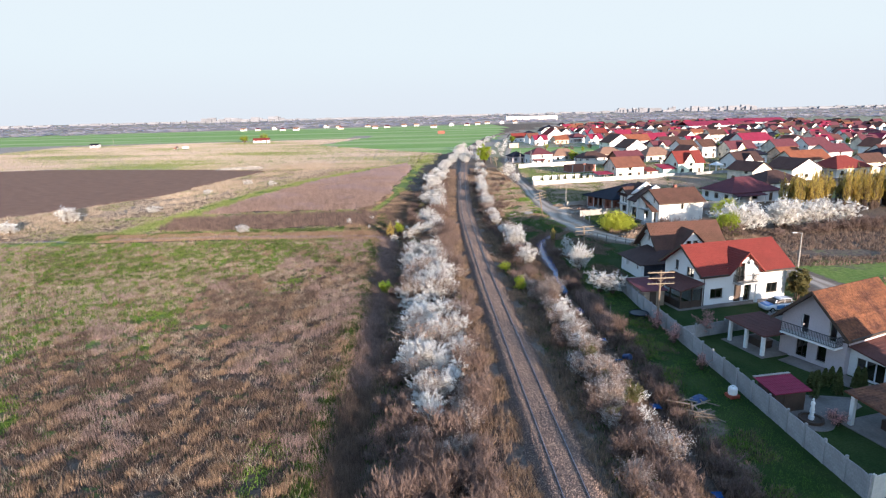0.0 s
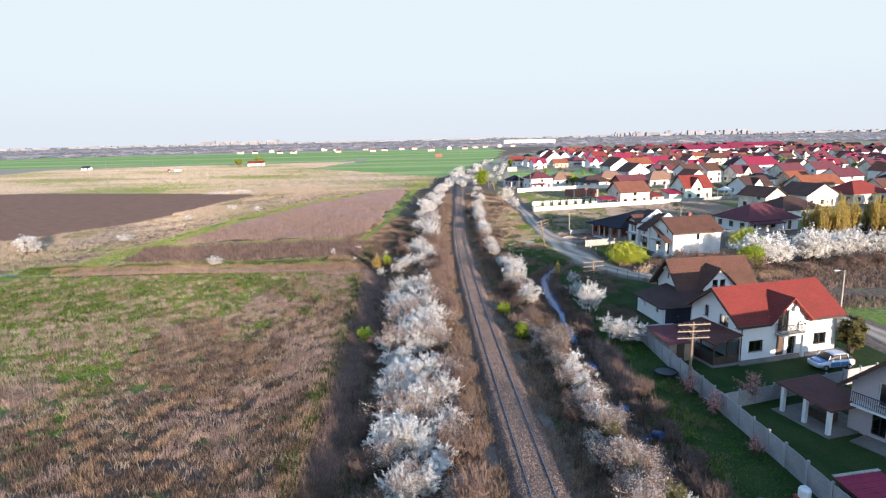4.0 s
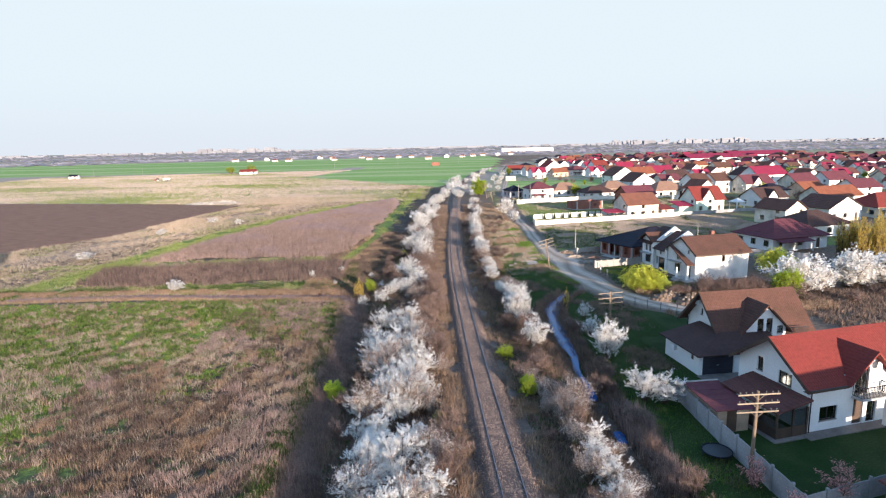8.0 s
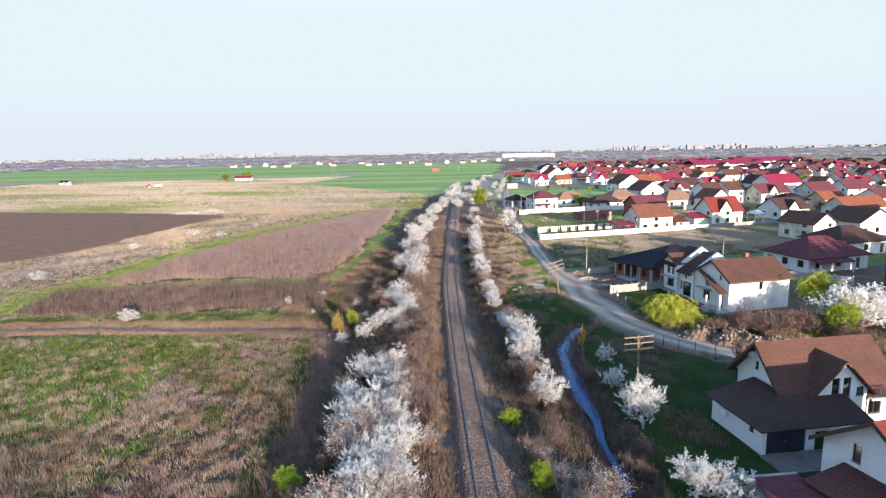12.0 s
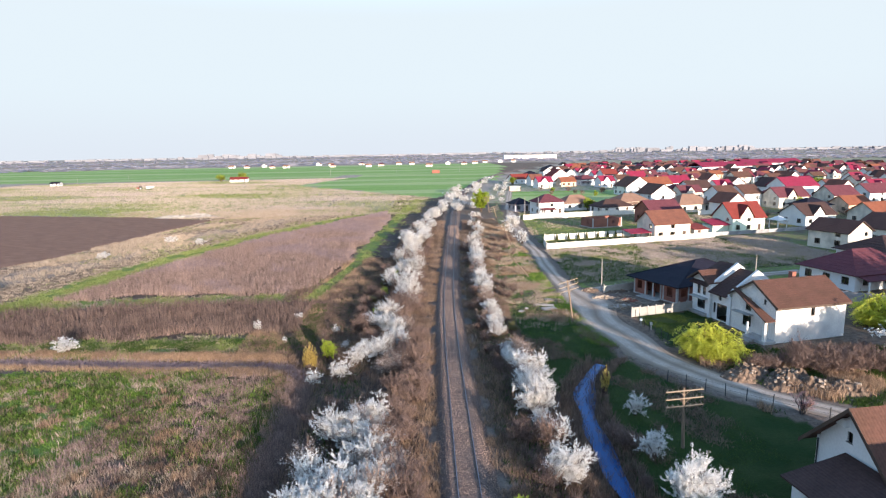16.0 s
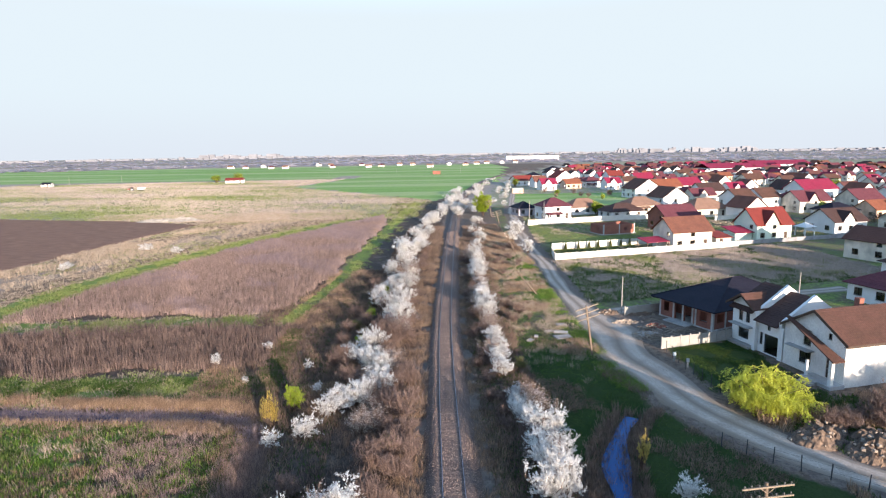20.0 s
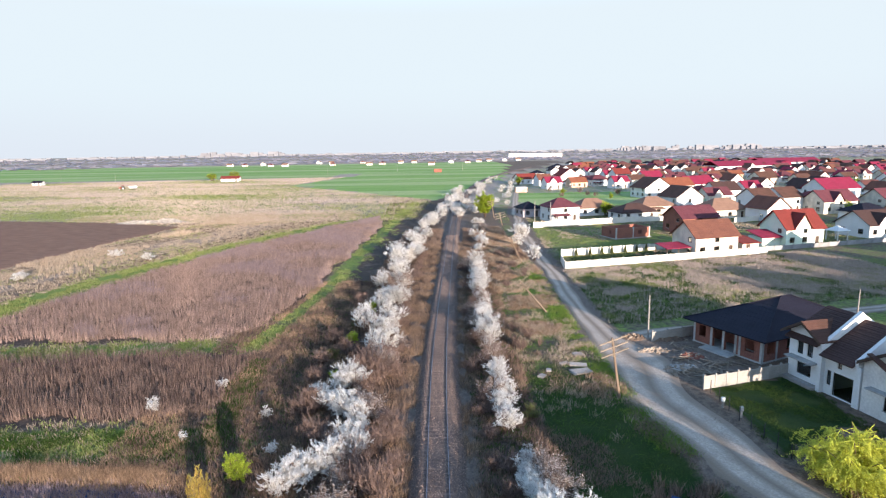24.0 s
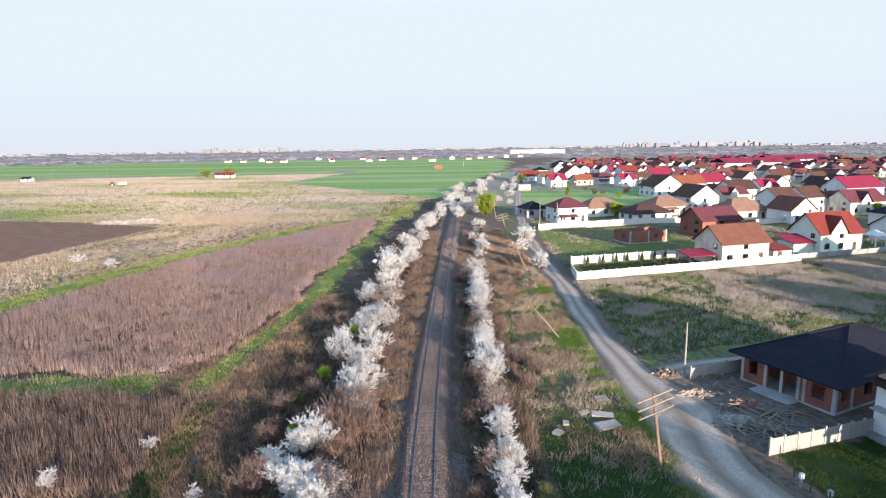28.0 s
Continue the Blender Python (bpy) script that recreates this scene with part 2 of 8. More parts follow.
    # green blade darkened so that shade is already in its colour
    "shade_leaf": leafy("shaded_grass_blade", (0.062, 0.108, 0.025), (0.085, 0.115, 0.033), 0.3, 0.4),
}


def glass_material():
    m = bpy.data.materials.new("window_glass")
    m.use_nodes = True
    b = m.node_tree.nodes["Principled BSDF"]
    b.inputs["Base Color"].default_value = (0.6, 0.66, 0.7, 1)
    b.inputs["Roughness"].default_value = 0.03
    b.inputs["Transmission Weight"].default_value = 1.0
    return m


def brick_material():
    m = mat("red_brick", (0.25, 0.098, 0.07), 0.95, 0, 0.25, 0.6, 6, 0.2, (0.19, 0.078, 0.06))
    return m


def water_material():
    m = bpy.data.materials.new("stream_water")
    m.use_nodes = True
    n, l = m.node_tree.nodes, m.node_tree.links
    b = n["Principled BSDF"]
    # the sky's blue reflection is put into the base colour
    b.inputs["Base Color"].default_value = (0.01, 0.06, 0.21, 1)
    b.inputs["Roughness"].default_value = 0.08
    b.inputs["IOR"].default_value = 1.33
    b.inputs["Specular IOR Level"].default_value = 0.3
    tc, nz, bp = n.new("ShaderNodeTexCoord"), n.new("ShaderNodeTexNoise"), n.new("ShaderNodeBump")
    nz.inputs["Scale"].default_value = 2.2
    bp.inputs["Strength"].default_value, bp.inputs["Distance"].default_value = 0.25, 0.05
    l.new(tc.outputs["Object"], nz.inputs["Vector"])
    l.new(nz.outputs["Fac"], bp.inputs["Height"])
    l.new(bp.outputs["Normal"], b.inputs["Normal"])
    return m


M["glass"], M["brick"], M["water"] = glass_material(), brick_material(), water_material()


def road_material():
    """Trodden pale dust in the wheel ruts, browner soil between them and at the edges."""
    m = mat("road", (0.46, 0.372, 0.305), 0.95, 0, 0.2, 0.5, 7.0, 0.9, (0.36, 0.285, 0.23))
    n, l = m.node_tree.nodes, m.node_tree.links
    b = n["Principled BSDF"]
    worn = b.inputs["Base Color"].links[0].from_socket
    at, nz, add, mp, mix = n.new("ShaderNodeAttribute"), n.new("ShaderNodeTexNoise"), n.new("ShaderNodeMath"), n.new("ShaderNodeMapRange"), n.new("ShaderNodeMix")
    at.attribute_name, mix.data_type = "rut", "RGBA"
    nz.inputs["Scale"].default_value, nz.inputs["Detail"].default_value = 0.9, 6
    l.new(at.outputs["Fac"], add.inputs[0])
    half = n.new("ShaderNodeMath")
    half.operation, half.inputs[1].default_value = "MULTIPLY", 0.7
    l.new(nz.outputs["Fac"], half.inputs[0])
    l.new(half.outputs[0], add.inputs[1])
    mp.inputs["From Min"].default_value, mp.inputs["From Max"].default_value = 0.3, 0.95
    l.new(add.outputs[0], mp.inputs["Value"])
    l.new(mp.outputs["Result"], mix.inputs["Factor"])
    mix.inputs["A"].default_value = (0.22, 0.165, 0.122, 1)
    l.new(worn, mix.inputs["B"])
    l.new(mix.outputs["Result"], b.inputs["Base Color"])
    return m


M["road"] = road_material()


def ground_material():
    m = bpy.data.materials.new("meadow_ground")
    m.use_nodes = True
    n, l = m.node_tree.nodes, m.node_tree.links
    b = n["Principled BSDF"]
    b.inputs["Roughness"].default_value = 0.95
    b.inputs["Specular IOR Level"].default_value = 0.15
    tc = n.new("ShaderNodeTexCoord")

    def nz(scale, detail=5.0, squash=None):
        k = n.new("ShaderNodeTexNoise")
        k.inputs["Scale"].default_value, k.inputs["Detail"].default_value = scale, detail
        if squash:
            mp = n.new("ShaderNodeMapping")
            mp.inputs["Scale"].default_value = squash
            l.new(tc.outputs["Object"], mp.inputs["Vector"])
            l.new(mp.outputs["Vector"], k.inputs["Vector"])
        else:
            l.new(tc.outputs["Object"], k.inputs["Vector"])
        return k.outputs["Fac"]

    def math_(op, a, c):
        k = n.new("ShaderNodeMath")
        k.operation = op
        for i, v in enumerate((a, c)):
            if isinstance(v, (int, float)):
                k.inputs[i].default_value = v
            else:
                l.new(v, k.inputs[i])
        return k.outputs[0]

    def blend(fac, a, c):
        k = n.new("ShaderNodeMix")
        k.data_type = "RGBA"
        l.new(fac, k.inputs["Factor"])
        for s_, v in (("A", a), ("B", c)):
            if isinstance(v, tuple):
                k.inputs[s_].default_value = (*v, 1)
            else:
                l.new(v, k.inputs[s_])
        return k.outputs["Result"]

    def step(v, lo, hi):
        k = n.new("ShaderNodeMapRange")
        k.interpolation_type = "SMOOTHSTEP"
        k.inputs["From Min"].default_value, k.inputs["From Max"].default_value = lo, hi
        l.new(v, k.inputs["Value"])
        return k.outputs["Result"]

    big, mid, small, tiny = nz(0.045), nz(0.28), nz(1.6), nz(7.0)
    cover, pale_cover = [], None
    for name in ("cover", "cover_b"):
        at = n.new("ShaderNodeAttribute")
        at.attribute_name = name
        sp = n.new("ShaderNodeSeparateColor")
        l.new(at.outputs["Color"], sp.inputs[0])
        pale_cover = pale_cover or at.outputs["Alpha"]
        cover += [sp.outputs[0], sp.outputs[1], sp.outputs[2]]
    patch = math_("ADD", math_("MULTIPLY", mid, 0.6), math_("MULTIPLY", small, 0.4))

    def where(weight, soft=0.1):
        return step(math_("ADD", weight, math_("MULTIPLY", math_("SUBTRACT", patch, 0.5), 1.6)), 0.5 - soft, 0.5 + soft)

    # straw and weed soil is darkened for the shade between the stalks
    straw = blend(step(small, 0.35, 0.65), (0.115, 0.084, 0.066), (0.19, 0.142, 0.108))
    # pale grass soil; on far ground the haze is put into this colour
    pale = blend(step(mid, 0.35, 0.65), (0.385, 0.328, 0.285), (0.29, 0.245, 0.2))
    straw = blend(where(pale_cover, 0.25), straw, pale)
    weeds = blend(step(small, 0.35, 0.65), (0.1, 0.072, 0.057), (0.062, 0.045, 0.037))
    green = blend(step(small, 0.35, 0.7), (0.13, 0.195, 0.038), (0.2, 0.25, 0.068))
    plough = blend(step(nz(1.0, 4, (0.25, 1.6, 1)), 0.35, 0.65), (0.19, 0.1, 0.066), (0.275, 0.155, 0.106))
    crop = blend(step(nz(1.0, 4, (0.012, 0.16, 1)), 0.35, 0.65), (0.185, 0.325, 0.075), (0.245, 0.37, 0.108))
    crop = blend(step(nz(1.0, 3, (0.0016, 0.02, 1)), 0.46, 0.56), crop, (0.33, 0.405, 0.17))
    bare = blend(step(small, 0.35, 0.65), (0.21, 0.164, 0.133), (0.14, 0.105, 0.0875))
    lawn = blend(step(mid, 0.35, 0.65), (0.018, 0.042, 0.009), (0.036, 0.056, 0.016))
    col = straw
    col = blend(where(cover[3]), col, weeds)
    col = blend(where(cover[0], 0.2), col, green)
    col = blend(where(cover[4]), col, bare)
    col = blend(where(cover[5], 0.2), col, lawn)
    col = blend(where(cover[1], 0.05), col, plough)
    col = blend(where(cover[2], 0.05), col, crop)
    hsv = n.new("ShaderNodeHueSaturation")
    vr = n.new("ShaderNodeMapRange")
    vr.inputs["From Min"].default_value, vr.inputs["From Max"].default_value = 0.3, 0.7
    vr.inputs["To Min"].default_value, vr.inputs["To Max"].default_value = 0.72, 1.25
    l.new(tiny, vr.inputs["Value"])
    l.new(vr.outputs["Result"], hsv.inputs["Value"])
    l.new(col, hsv.inputs["Color"])
    l.new(hsv.outputs["Color"], b.inputs["Base Color"])
    bp = n.new("ShaderNodeBump")
    bp.inputs["Strength"].default_value, bp.inputs["Distance"].default_value = 0.5, 0.2
    l.new(math_("ADD", math_("MULTIPLY", small, 0.7), math_("MULTIPLY", tiny, 0.4)), bp.inputs["Height"])
    l.new(bp.outputs["Normal"], b.inputs["Normal"])
    return m


# ---- mesh helpers ----


class Build:
    """Collects vertices and faces of one mesh."""

    def __init__(self):
        self.v, self.f = [], []

    def face(self, *pts):
        k = len(self.v)
        self.v += [tuple(p) for p in pts]
        self.f.append(tuple(range(k, k + len(pts))))

    def hexa(self, lo, hi):
        """A solid between two rings of points with the same count."""
        k, n = len(self.v), len(lo)
        self.v += [tuple(p) for p in lo] + [tuple(p) for p in hi]
        self.f.append(tuple(k + i for i in reversed(range(n))))
        self.f.append(tuple(k + n + i for i in range(n)))
        for i in range(n):
            j = (i + 1) % n
            self.f.append((k + i, k + j, k + n + j, k + n + i))
        return self

    def box(self, x0, y0, z0, x1, y1, z1, m=None):
        lo = [Vector(p) for p in ((x0, y0, z0), (x1, y0, z0), (x1, y1, z0), (x0, y1, z0))]
        hi = [Vector(p) for p in ((x0, y0, z1), (x1, y0, z1), (x1, y1, z1), (x0, y1, z1))]
        if m:
            lo, hi = [m @ p for p in lo], [m @ p for p in hi]
        self.hexa(lo, hi)
        return self

    def tube(self, pts, radii, sides=8):
        rings = []
        for i, p in enumerate(pts):
            p = Vector(p)
            a, c = Vector(pts[max(i - 1, 0)]), Vector(pts[min(i + 1, len(pts) - 1)])
            d = (c - a).normalized()
            s_ = d.cross((0, 0, 1) if abs(d.z) < 0.9 else (1, 0, 0)).normalized()
            t_ = d.cross(s_)
            rings.append([p + (s_ * math.cos(2 * math.pi * k / sides) + t_ * math.sin(2 * math.pi * k / sides)) * radii[i] for k in range(sides)])
        k = len(self.v)
        for r in rings:
            self.v += [tuple(p) for p in r]
        for i in range(len(rings) - 1):
            for j in range(sides):
                q = (j + 1) % sides
                self.f.append((k + i * sides + j, k + i * sides + q, k + (i + 1) * sides + q, k + (i + 1) * sides + j))
        self.f.append(tuple(k + j for j in reversed(range(sides))))
        self.f.append(tuple(k + (len(rings) - 1) * sides + j for j in range(sides)))
        return self

    def ring(self, cx, cy, profile, sides=16):
        """A body of rotation: profile of (radius, z)."""
        k = len(self.v)
        for r, z in profile:
            self.v += [(cx + r * math.cos(2 * math.pi * j / sides), cy + r * math.sin(2 * math.pi * j / sides), z) for j in range(sides)]
        for i in range(len(profile) - 1):
            for j in range(sides):
                q = (j + 1) % sides
                self.f.append((k + i * sides + j, k + i * sides + q, k + (i + 1) * sides + q, k + (i + 1) * sides + j))
        self.f.append(tuple(k + j for j in reversed(range(sides))))
        self.f.append(tuple(k + (len(profile) - 1) * sides + j for j in range(sides)))
        return self

    def mesh(self, name, material):
        if len(self.v) < 4000:
            seen, to, pts = {}, [], []
            for p in self.v:
                k = (round(p[0], 4), round(p[1], 4), round(p[2], 4))
                if k not in seen:
                    seen[k] = len(pts)
                    pts.append(p)
                to.append(seen[k])
            self.v = pts
            self.f = [q for q in (tuple(dict.fromkeys(to[i] for i in f)) for f in self.f) if len(q) > 2]
        me = bpy.data.meshes.new(name)
        me.from_pydata(self.v, [], self.f)
        me.materials.append(material)
        me.update()
        return me


def part(name, shape, material, parent=None, label="", m=None, smooth=False):
    """Links a Build or a mesh as one object under a thing or under a part."""
    me = shape.mesh(name, material) if isinstance(shape, Build) else shape
    ob = new(name, me)
    if smooth:
        me.shade_smooth()
    if parent:
        ob.parent = parent
    if m is not None:
        ob.matrix_basis = m
    if label:
        ob["label"] = label
    return ob


def thing(name, m, label, category, group="", kind=""):
    ob = new(name)
    ob.empty_display_size = 0.3
    ob.matrix_basis = m
    return tagged(ob, label, category, group, kind)


def tri_mesh(name, tris, material):
    """A mesh of loose triangles (n, 3, 3)."""
    tris = np.asarray(tris, np.float32).reshape(-1, 3, 3)
    n = len(tris)
    me = bpy.data.meshes.new(name)
    me.vertices.add(n * 3)
    me.vertices.foreach_set("co", tris.ravel())
    me.loops.add(n * 3)
    me.loops.foreach_set("vertex_index", np.arange(n * 3, dtype=np.int32))
    me.polygons.add(n)
    me.polygons.foreach_set("loop_start", np.arange(0, n * 3, 3, dtype=np.int32))
    me.polygons.foreach_set("loop_total", np.full(n, 3, np.int32))
    me.materials.append(material)
    me.update()
    me.validate()
    return me


rng = np.random.default_rng(7)

# ---- the lie of the land ----
TRACK_Y = np.array([-60, 0, 29, 74, 102, 119, 134, 150, 170, 205, 255, 295, 352, 400, 428, 478, 520, 600, 750, 1000.0])
TRACK_X = np.array([0.7, 0.5, 0.3, 0.1, 0.4, 0.7, 1.2, 2.1, 3.3, 5.5, 8.9, 12.2, 18.2, 25, 29.5, 39, 48, 70, 120, 230.0])
_ys = np.arange(-60, 1000.0, 1.0)
_xs = np.convolve(np.pad(np.interp(_ys, TRACK_Y, TRACK_X), 12, mode="edge"), np.ones(25) / 25, mode="valid")


def track_x(y):
    return np.interp(y, _ys, _xs)


STREAM = [(9.0, -20), (9.2, 10), (9.4, 31), (9.6, 36), (9.85, 41), (9.9, 50), (9.85, 55), (9.95, 66), (10.45, 76), (10.85, 84), (11.1, 89), (11.8, 97), (13.2, 102), (15.6, 106), (18, 109)]
BROOK = [(-130, 118), (-90, 114.5), (-70, 112.6), (-49, 112.6), (-32, 110.2), (-21, 109.4), (-17, 108)]
ROAD = [(40, 20), (41.8, 50), (42.4, 58), (43.2, 67), (43.2, 74), (40, 84), (35.5, 91), (30.4, 95.8), (26.2, 100.3), (23.6, 105.2), (21.9, 113), (21.2, 121), (21.0, 130), (20.9, 140), (21.4, 150), (22.2, 163), (23.4, 183), (24.2, 200), (25.5, 216), (28, 240), (31, 270), (40, 330), (52, 400)]


def dist_line(x, y, line):
    """Distance of points to a polyline."""
    best = np.full(np.shape(x), 1e9)
    for (ax, ay), (bx, by) in zip(line[:-1], line[1:]):
        dx, dy = bx - ax, by - ay
        t = np.clip(((x - ax) * dx + (y - ay) * dy) / (dx * dx + dy * dy), 0, 1)
        best = np.minimum(best, np.hypot(x - ax - t * dx, y - ay - t * dy))
    return best


def inside(x, y, poly):
    hit = np.zeros(np.shape(x), bool)
    for (ax, ay), (bx, by) in zip(poly, poly[1:] + poly[:1]):
        c = (ay > y) != (by > y)
        hit ^= c & (x < (bx - ax) * (y - ay) / (by - ay + 1e-12) + ax)
    return hit


def sstep(v, lo, hi):
    t = np.clip((v - lo) / (hi - lo), 0, 1)
    return t * t * (3 - 2 * t)


def land(x, y):
    """Height of the ground."""
    x, y = np.asarray(x, float), np.asarray(y, float)
    d = np.abs(x - track_x(y))
    z = 0.06 * (1 - sstep(d, 1.6, 4.0)) - 0.1 * (1 - sstep(np.abs(d - 2.4), 0.1, 0.9))
    z -= 0.75 * (1 - sstep(dist_line(x, y, STREAM), 0.7, 3.0))
    z -= 0.35 * (1 - sstep(dist_line(x, y, BROOK), 0.5, 2.2))
    z -= 0.5 * (1 - sstep(np.abs(x + 14.3), 0.5, 2.6)) * (1 - sstep(y, 100, 112))
    rough = 0.025 * np.sin(x * 0.9 + 1.3 * np.sin(y * 0.31)) * np.sin(y * 0.7 + np.sin(x * 0.43))
    far = 1 - sstep(np.hypot(x, y - 90), 200, 420)
    return z + rough * far * sstep(d, 3, 6) * sstep(dist_line(x, y, ROAD), 2.5, 5)


def lanes(lo, hi, fine, edge_lo, edge_hi, grow=1.22):
    a = list(np.arange(lo, hi + 1e-6, fine))
    st = fine
    while a[-1] < edge_hi:
        st *= grow
        a.append(a[-1] + st)
    st = fine
    while a[0] > edge_lo:
        st *= grow
        a.insert(0, a[0] - st)
    return np.array(a)


WEEDS = [(-60, 150), (-53, 184), (-44, 213), (-24.5, 252), (-16.5, 272), (-14, 250), (-17.5, 195), (-19.3, 161), (-21.5, 146), (-30, 141.5), (-64, 141)]
WEEDS_NEAR = [(-66, 134), (-34, 136.5), (-20.5, 137), (-19, 122), (-40, 119), (-66, 121)]
PLOUGH = [(-170, 60), (-113, 143), (-100, 156), (-88, 181), (-77, 254), (-104, 268), (-191, 292), (-290, 285), (-420, 150)]
CROP = [(-92, 465), (4, 334), (60, 520), (128, 960), (100, 1150), (-110, 1100), (-150, 900), (-60, 640)]
CROP_FAR = [(-1500, 620), (-560, 585), (-330, 570), (-190, 590), (-130, 600), (-58, 630), (-58, 1060), (-1500, 1150)]
LANE = [(-98, 101), (-71, 117), (-66, 140), (-62.5, 165), (-56, 190), (-47, 216), (-28, 256), (-17, 275)]
MARGIN = [(-110, 118), (-95, 135), (-82, 160), (-72, 190), (-60, 230), (-50, 262), (-30, 290)]
LANE_EAST = [(-20.6, 138), (-19, 149), (-16.7, 165), (-15.6, 186), (-12.6, 227), (-8, 290), (-3, 330)]


def build_ground():
    gx = lanes(-128, 80, 1.0, -4990, 4990)
    gy = lanes(8, 300, 1.1, -300, 4960)
    nx, ny = len(gx), len(gy)
    x, y = [a.ravel() for a in np.meshgrid(gx, gy)]
    z = land(x, y)
    me = bpy.data.meshes.new("ground")
    i, j = np.meshgrid(np.arange(nx - 1), np.arange(ny - 1))
    a = (j * nx + i).ravel()
    quads = np.stack([a, a + 1, a + nx + 1, a + nx], 1).astype(np.int32)
    me.vertices.add(nx * ny)
    me.vertices.foreach_set("co", np.stack([x, y, z], 1).astype(np.float32).ravel())
    me.loops.add(quads.size)
    me.loops.foreach_set("vertex_index", quads.ravel())
    me.polygons.add(len(quads))
    me.polygons.foreach_set("loop_start", np.arange(0, quads.size, 4, dtype=np.int32))
    me.polygons.foreach_set("loop_total", np.full(len(quads), 4, np.int32))
    me.update()
    me.shade_smooth()
    ones = np.ones_like(x)
    d = x - track_x(y)
    green = 0.12 * ones
    west = x < -15.5
    green[west & (y < 108)] = 0.2
    green = np.where(west & (y < 109), 0.32 + 0.48 * sstep(-x, 27, 39) * (0.3 + 0.7 * sstep(y, 45, 80)) + 0.6 * sstep(y, 78, 94) * sstep(-x, 24, 32), green)
    green = np.maximum(green, 0.8 * (1 - sstep(dist_line(x, y, LANE), 2.0, 7.0)))
    green = np.maximum(green, 0.62 * (1 - sstep(dist_line(x, y, LANE_EAST), 1.0, 3.4)))
    green = np.maximum(green, 0.85 * (1 - sstep(dist_line(x, y, [(-80, 117), (-19, 116)]), 1.4, 4.0)))
    green = np.maximum(green, 0.75 * (1 - sstep(dist_line(x, y, [(-80, 137.5), (-20, 139.5)]), 1.2, 3.6)))
    green = np.where((x > -16) & (d < -3) & (y < 125), np.maximum(green, 0.4 * (1 - sstep(np.abs(x + 15), 1.0, 3.5))), green)
    green = np.where((d > 12) & (y > 138) & (y < 182) & (x < 110), 0.52, green)
    green = np.where((x > 28) & (y > 190) & (y < 236) & (x < 62), 0.58, green)
    green = np.where((d > 14) & (y > 182), np.maximum(green, 0.45), green)
    green = np.where((x > 44) & (y > 55) & (y < 100), 0.75 - 0.5 * sstep(y, 72, 88), green)
    green = np.where(west & (y > 285) & (y < 470), 0.3 + 0.32 * sstep(-x, 40, 90) * (1 - sstep(-x, 130, 190)), green)
    green = np.where(inside(x, y, [(-420, 285), (-300, 290), (-206, 278), (-250, 230), (-420, 200)]), 0.9, green)
    weeds = np.where(inside(x, y, WEEDS) | inside(x, y, WEEDS_NEAR), 1.0, 0.1)
    weeds = np.where(west & (y < 109), 0.55, weeds)
    weeds = np.where(west & (y >= 109) & (y < 285) & (weeds < 0.9), 0.35, weeds)
    weeds = np.where((x > -15.5) & (d < -2.5) & (y < 330), 0.6, weeds)
    weeds = np.where((d > 2.5) & (x < 12) & (y < 330), 0.55, weeds)
    plough = 1.0 * inside(x, y, PLOUGH)
    crop = 1.0 * (inside(x, y, CROP) | inside(x, y, CROP_FAR) | inside(x, y, [(45, 292), (96, 300), (104, 372), (50, 372), (38, 330)]))
    bare = np.where(x < -3, -0.4, 0.12)
    bare = np.where((d > 14) & (y > 178) & (y < 1000), 0.34, bare)
    bare = np.where(inside(x, y, [(22, 140), (25, 126), (33, 127), (31, 138), (36, 142)]), 0.95, bare)
    bare = np.maximum(bare, 0.9 * (1 - sstep(dist_line(x, y, ROAD), 2.2, 3.6)))
    bare = np.where((np.abs(d) < 4), 0.6, bare)
    lawn = np.zeros_like(x)
    lawn = np.where((x > 11.6 + 1.5 * np.sin(y * 0.21)) & (x < 24.5) & (y < 108), 0.95, lawn)
    lawn = np.where(inside(x, y, [(17, 20), (17, 69), (40, 74), (40, 20)]), 1.0, lawn)
    lawn = np.where(inside(x, y, [(20, 70), (20, 100), (24.5, 98), (36, 84), (39, 76)]), 0.9, lawn)
    lawn = np.where((y >= 100) & (y < 150) & (x < 21) & (x > 9), 0.9 * sstep(x, 8.2, 10.5) * (1 - sstep(y, 118, 140)), lawn)
    lawn = np.where(inside(x, y, [(26, 112), (27, 123.5), (36, 126), (36, 116)]), 0.9, lawn)
    lawn = np.where(inside(x, y, [(30, 181), (29.5, 191), (54, 196.5), (54, 187.5)]), 0.9, lawn)
    lawn = lawn * np.where(y > 80, sstep(dist_line(x, y, ROAD), 2.2, 4.4), 1)
    far = y > 1150
    crop = np.where(far, 0.12, crop)
    green = np.where(far, 0.34, green)
    bare = np.where(far, 0.35, bare)
    # far ground turns paler with distance, haze painted as colour
    pale = np.where(west & (y > 262), 0.25 + 0.75 * sstep(y, 262, 300), -0.5)
    pale = np.where(far, 0.9, pale)
    pale = np.where((d > 2.5) & (y > 300) & ~far, 0.8, pale)
    bare = np.where((d > 2.5) & (y > 300) & ~far, 0.1, bare)
    pale = np.maximum(pale, 0.55 * (1 - sstep(dist_line(x, y, MARGIN), 4, 11)))
    pale = np.where((d > 12) & (y > 150) & (y < 182) & (x < 110), 0.3, pale)
    for name, cols in (("cover", (green, plough, crop, pale)), ("cover_b", (weeds, bare, lawn, ones))):
        at = me.color_attributes.new(name, "FLOAT_COLOR", "POINT")
        at.data.foreach_set("color", np.stack(cols, 1).astype(np.float32).ravel())
    me.materials.append(ground_material())
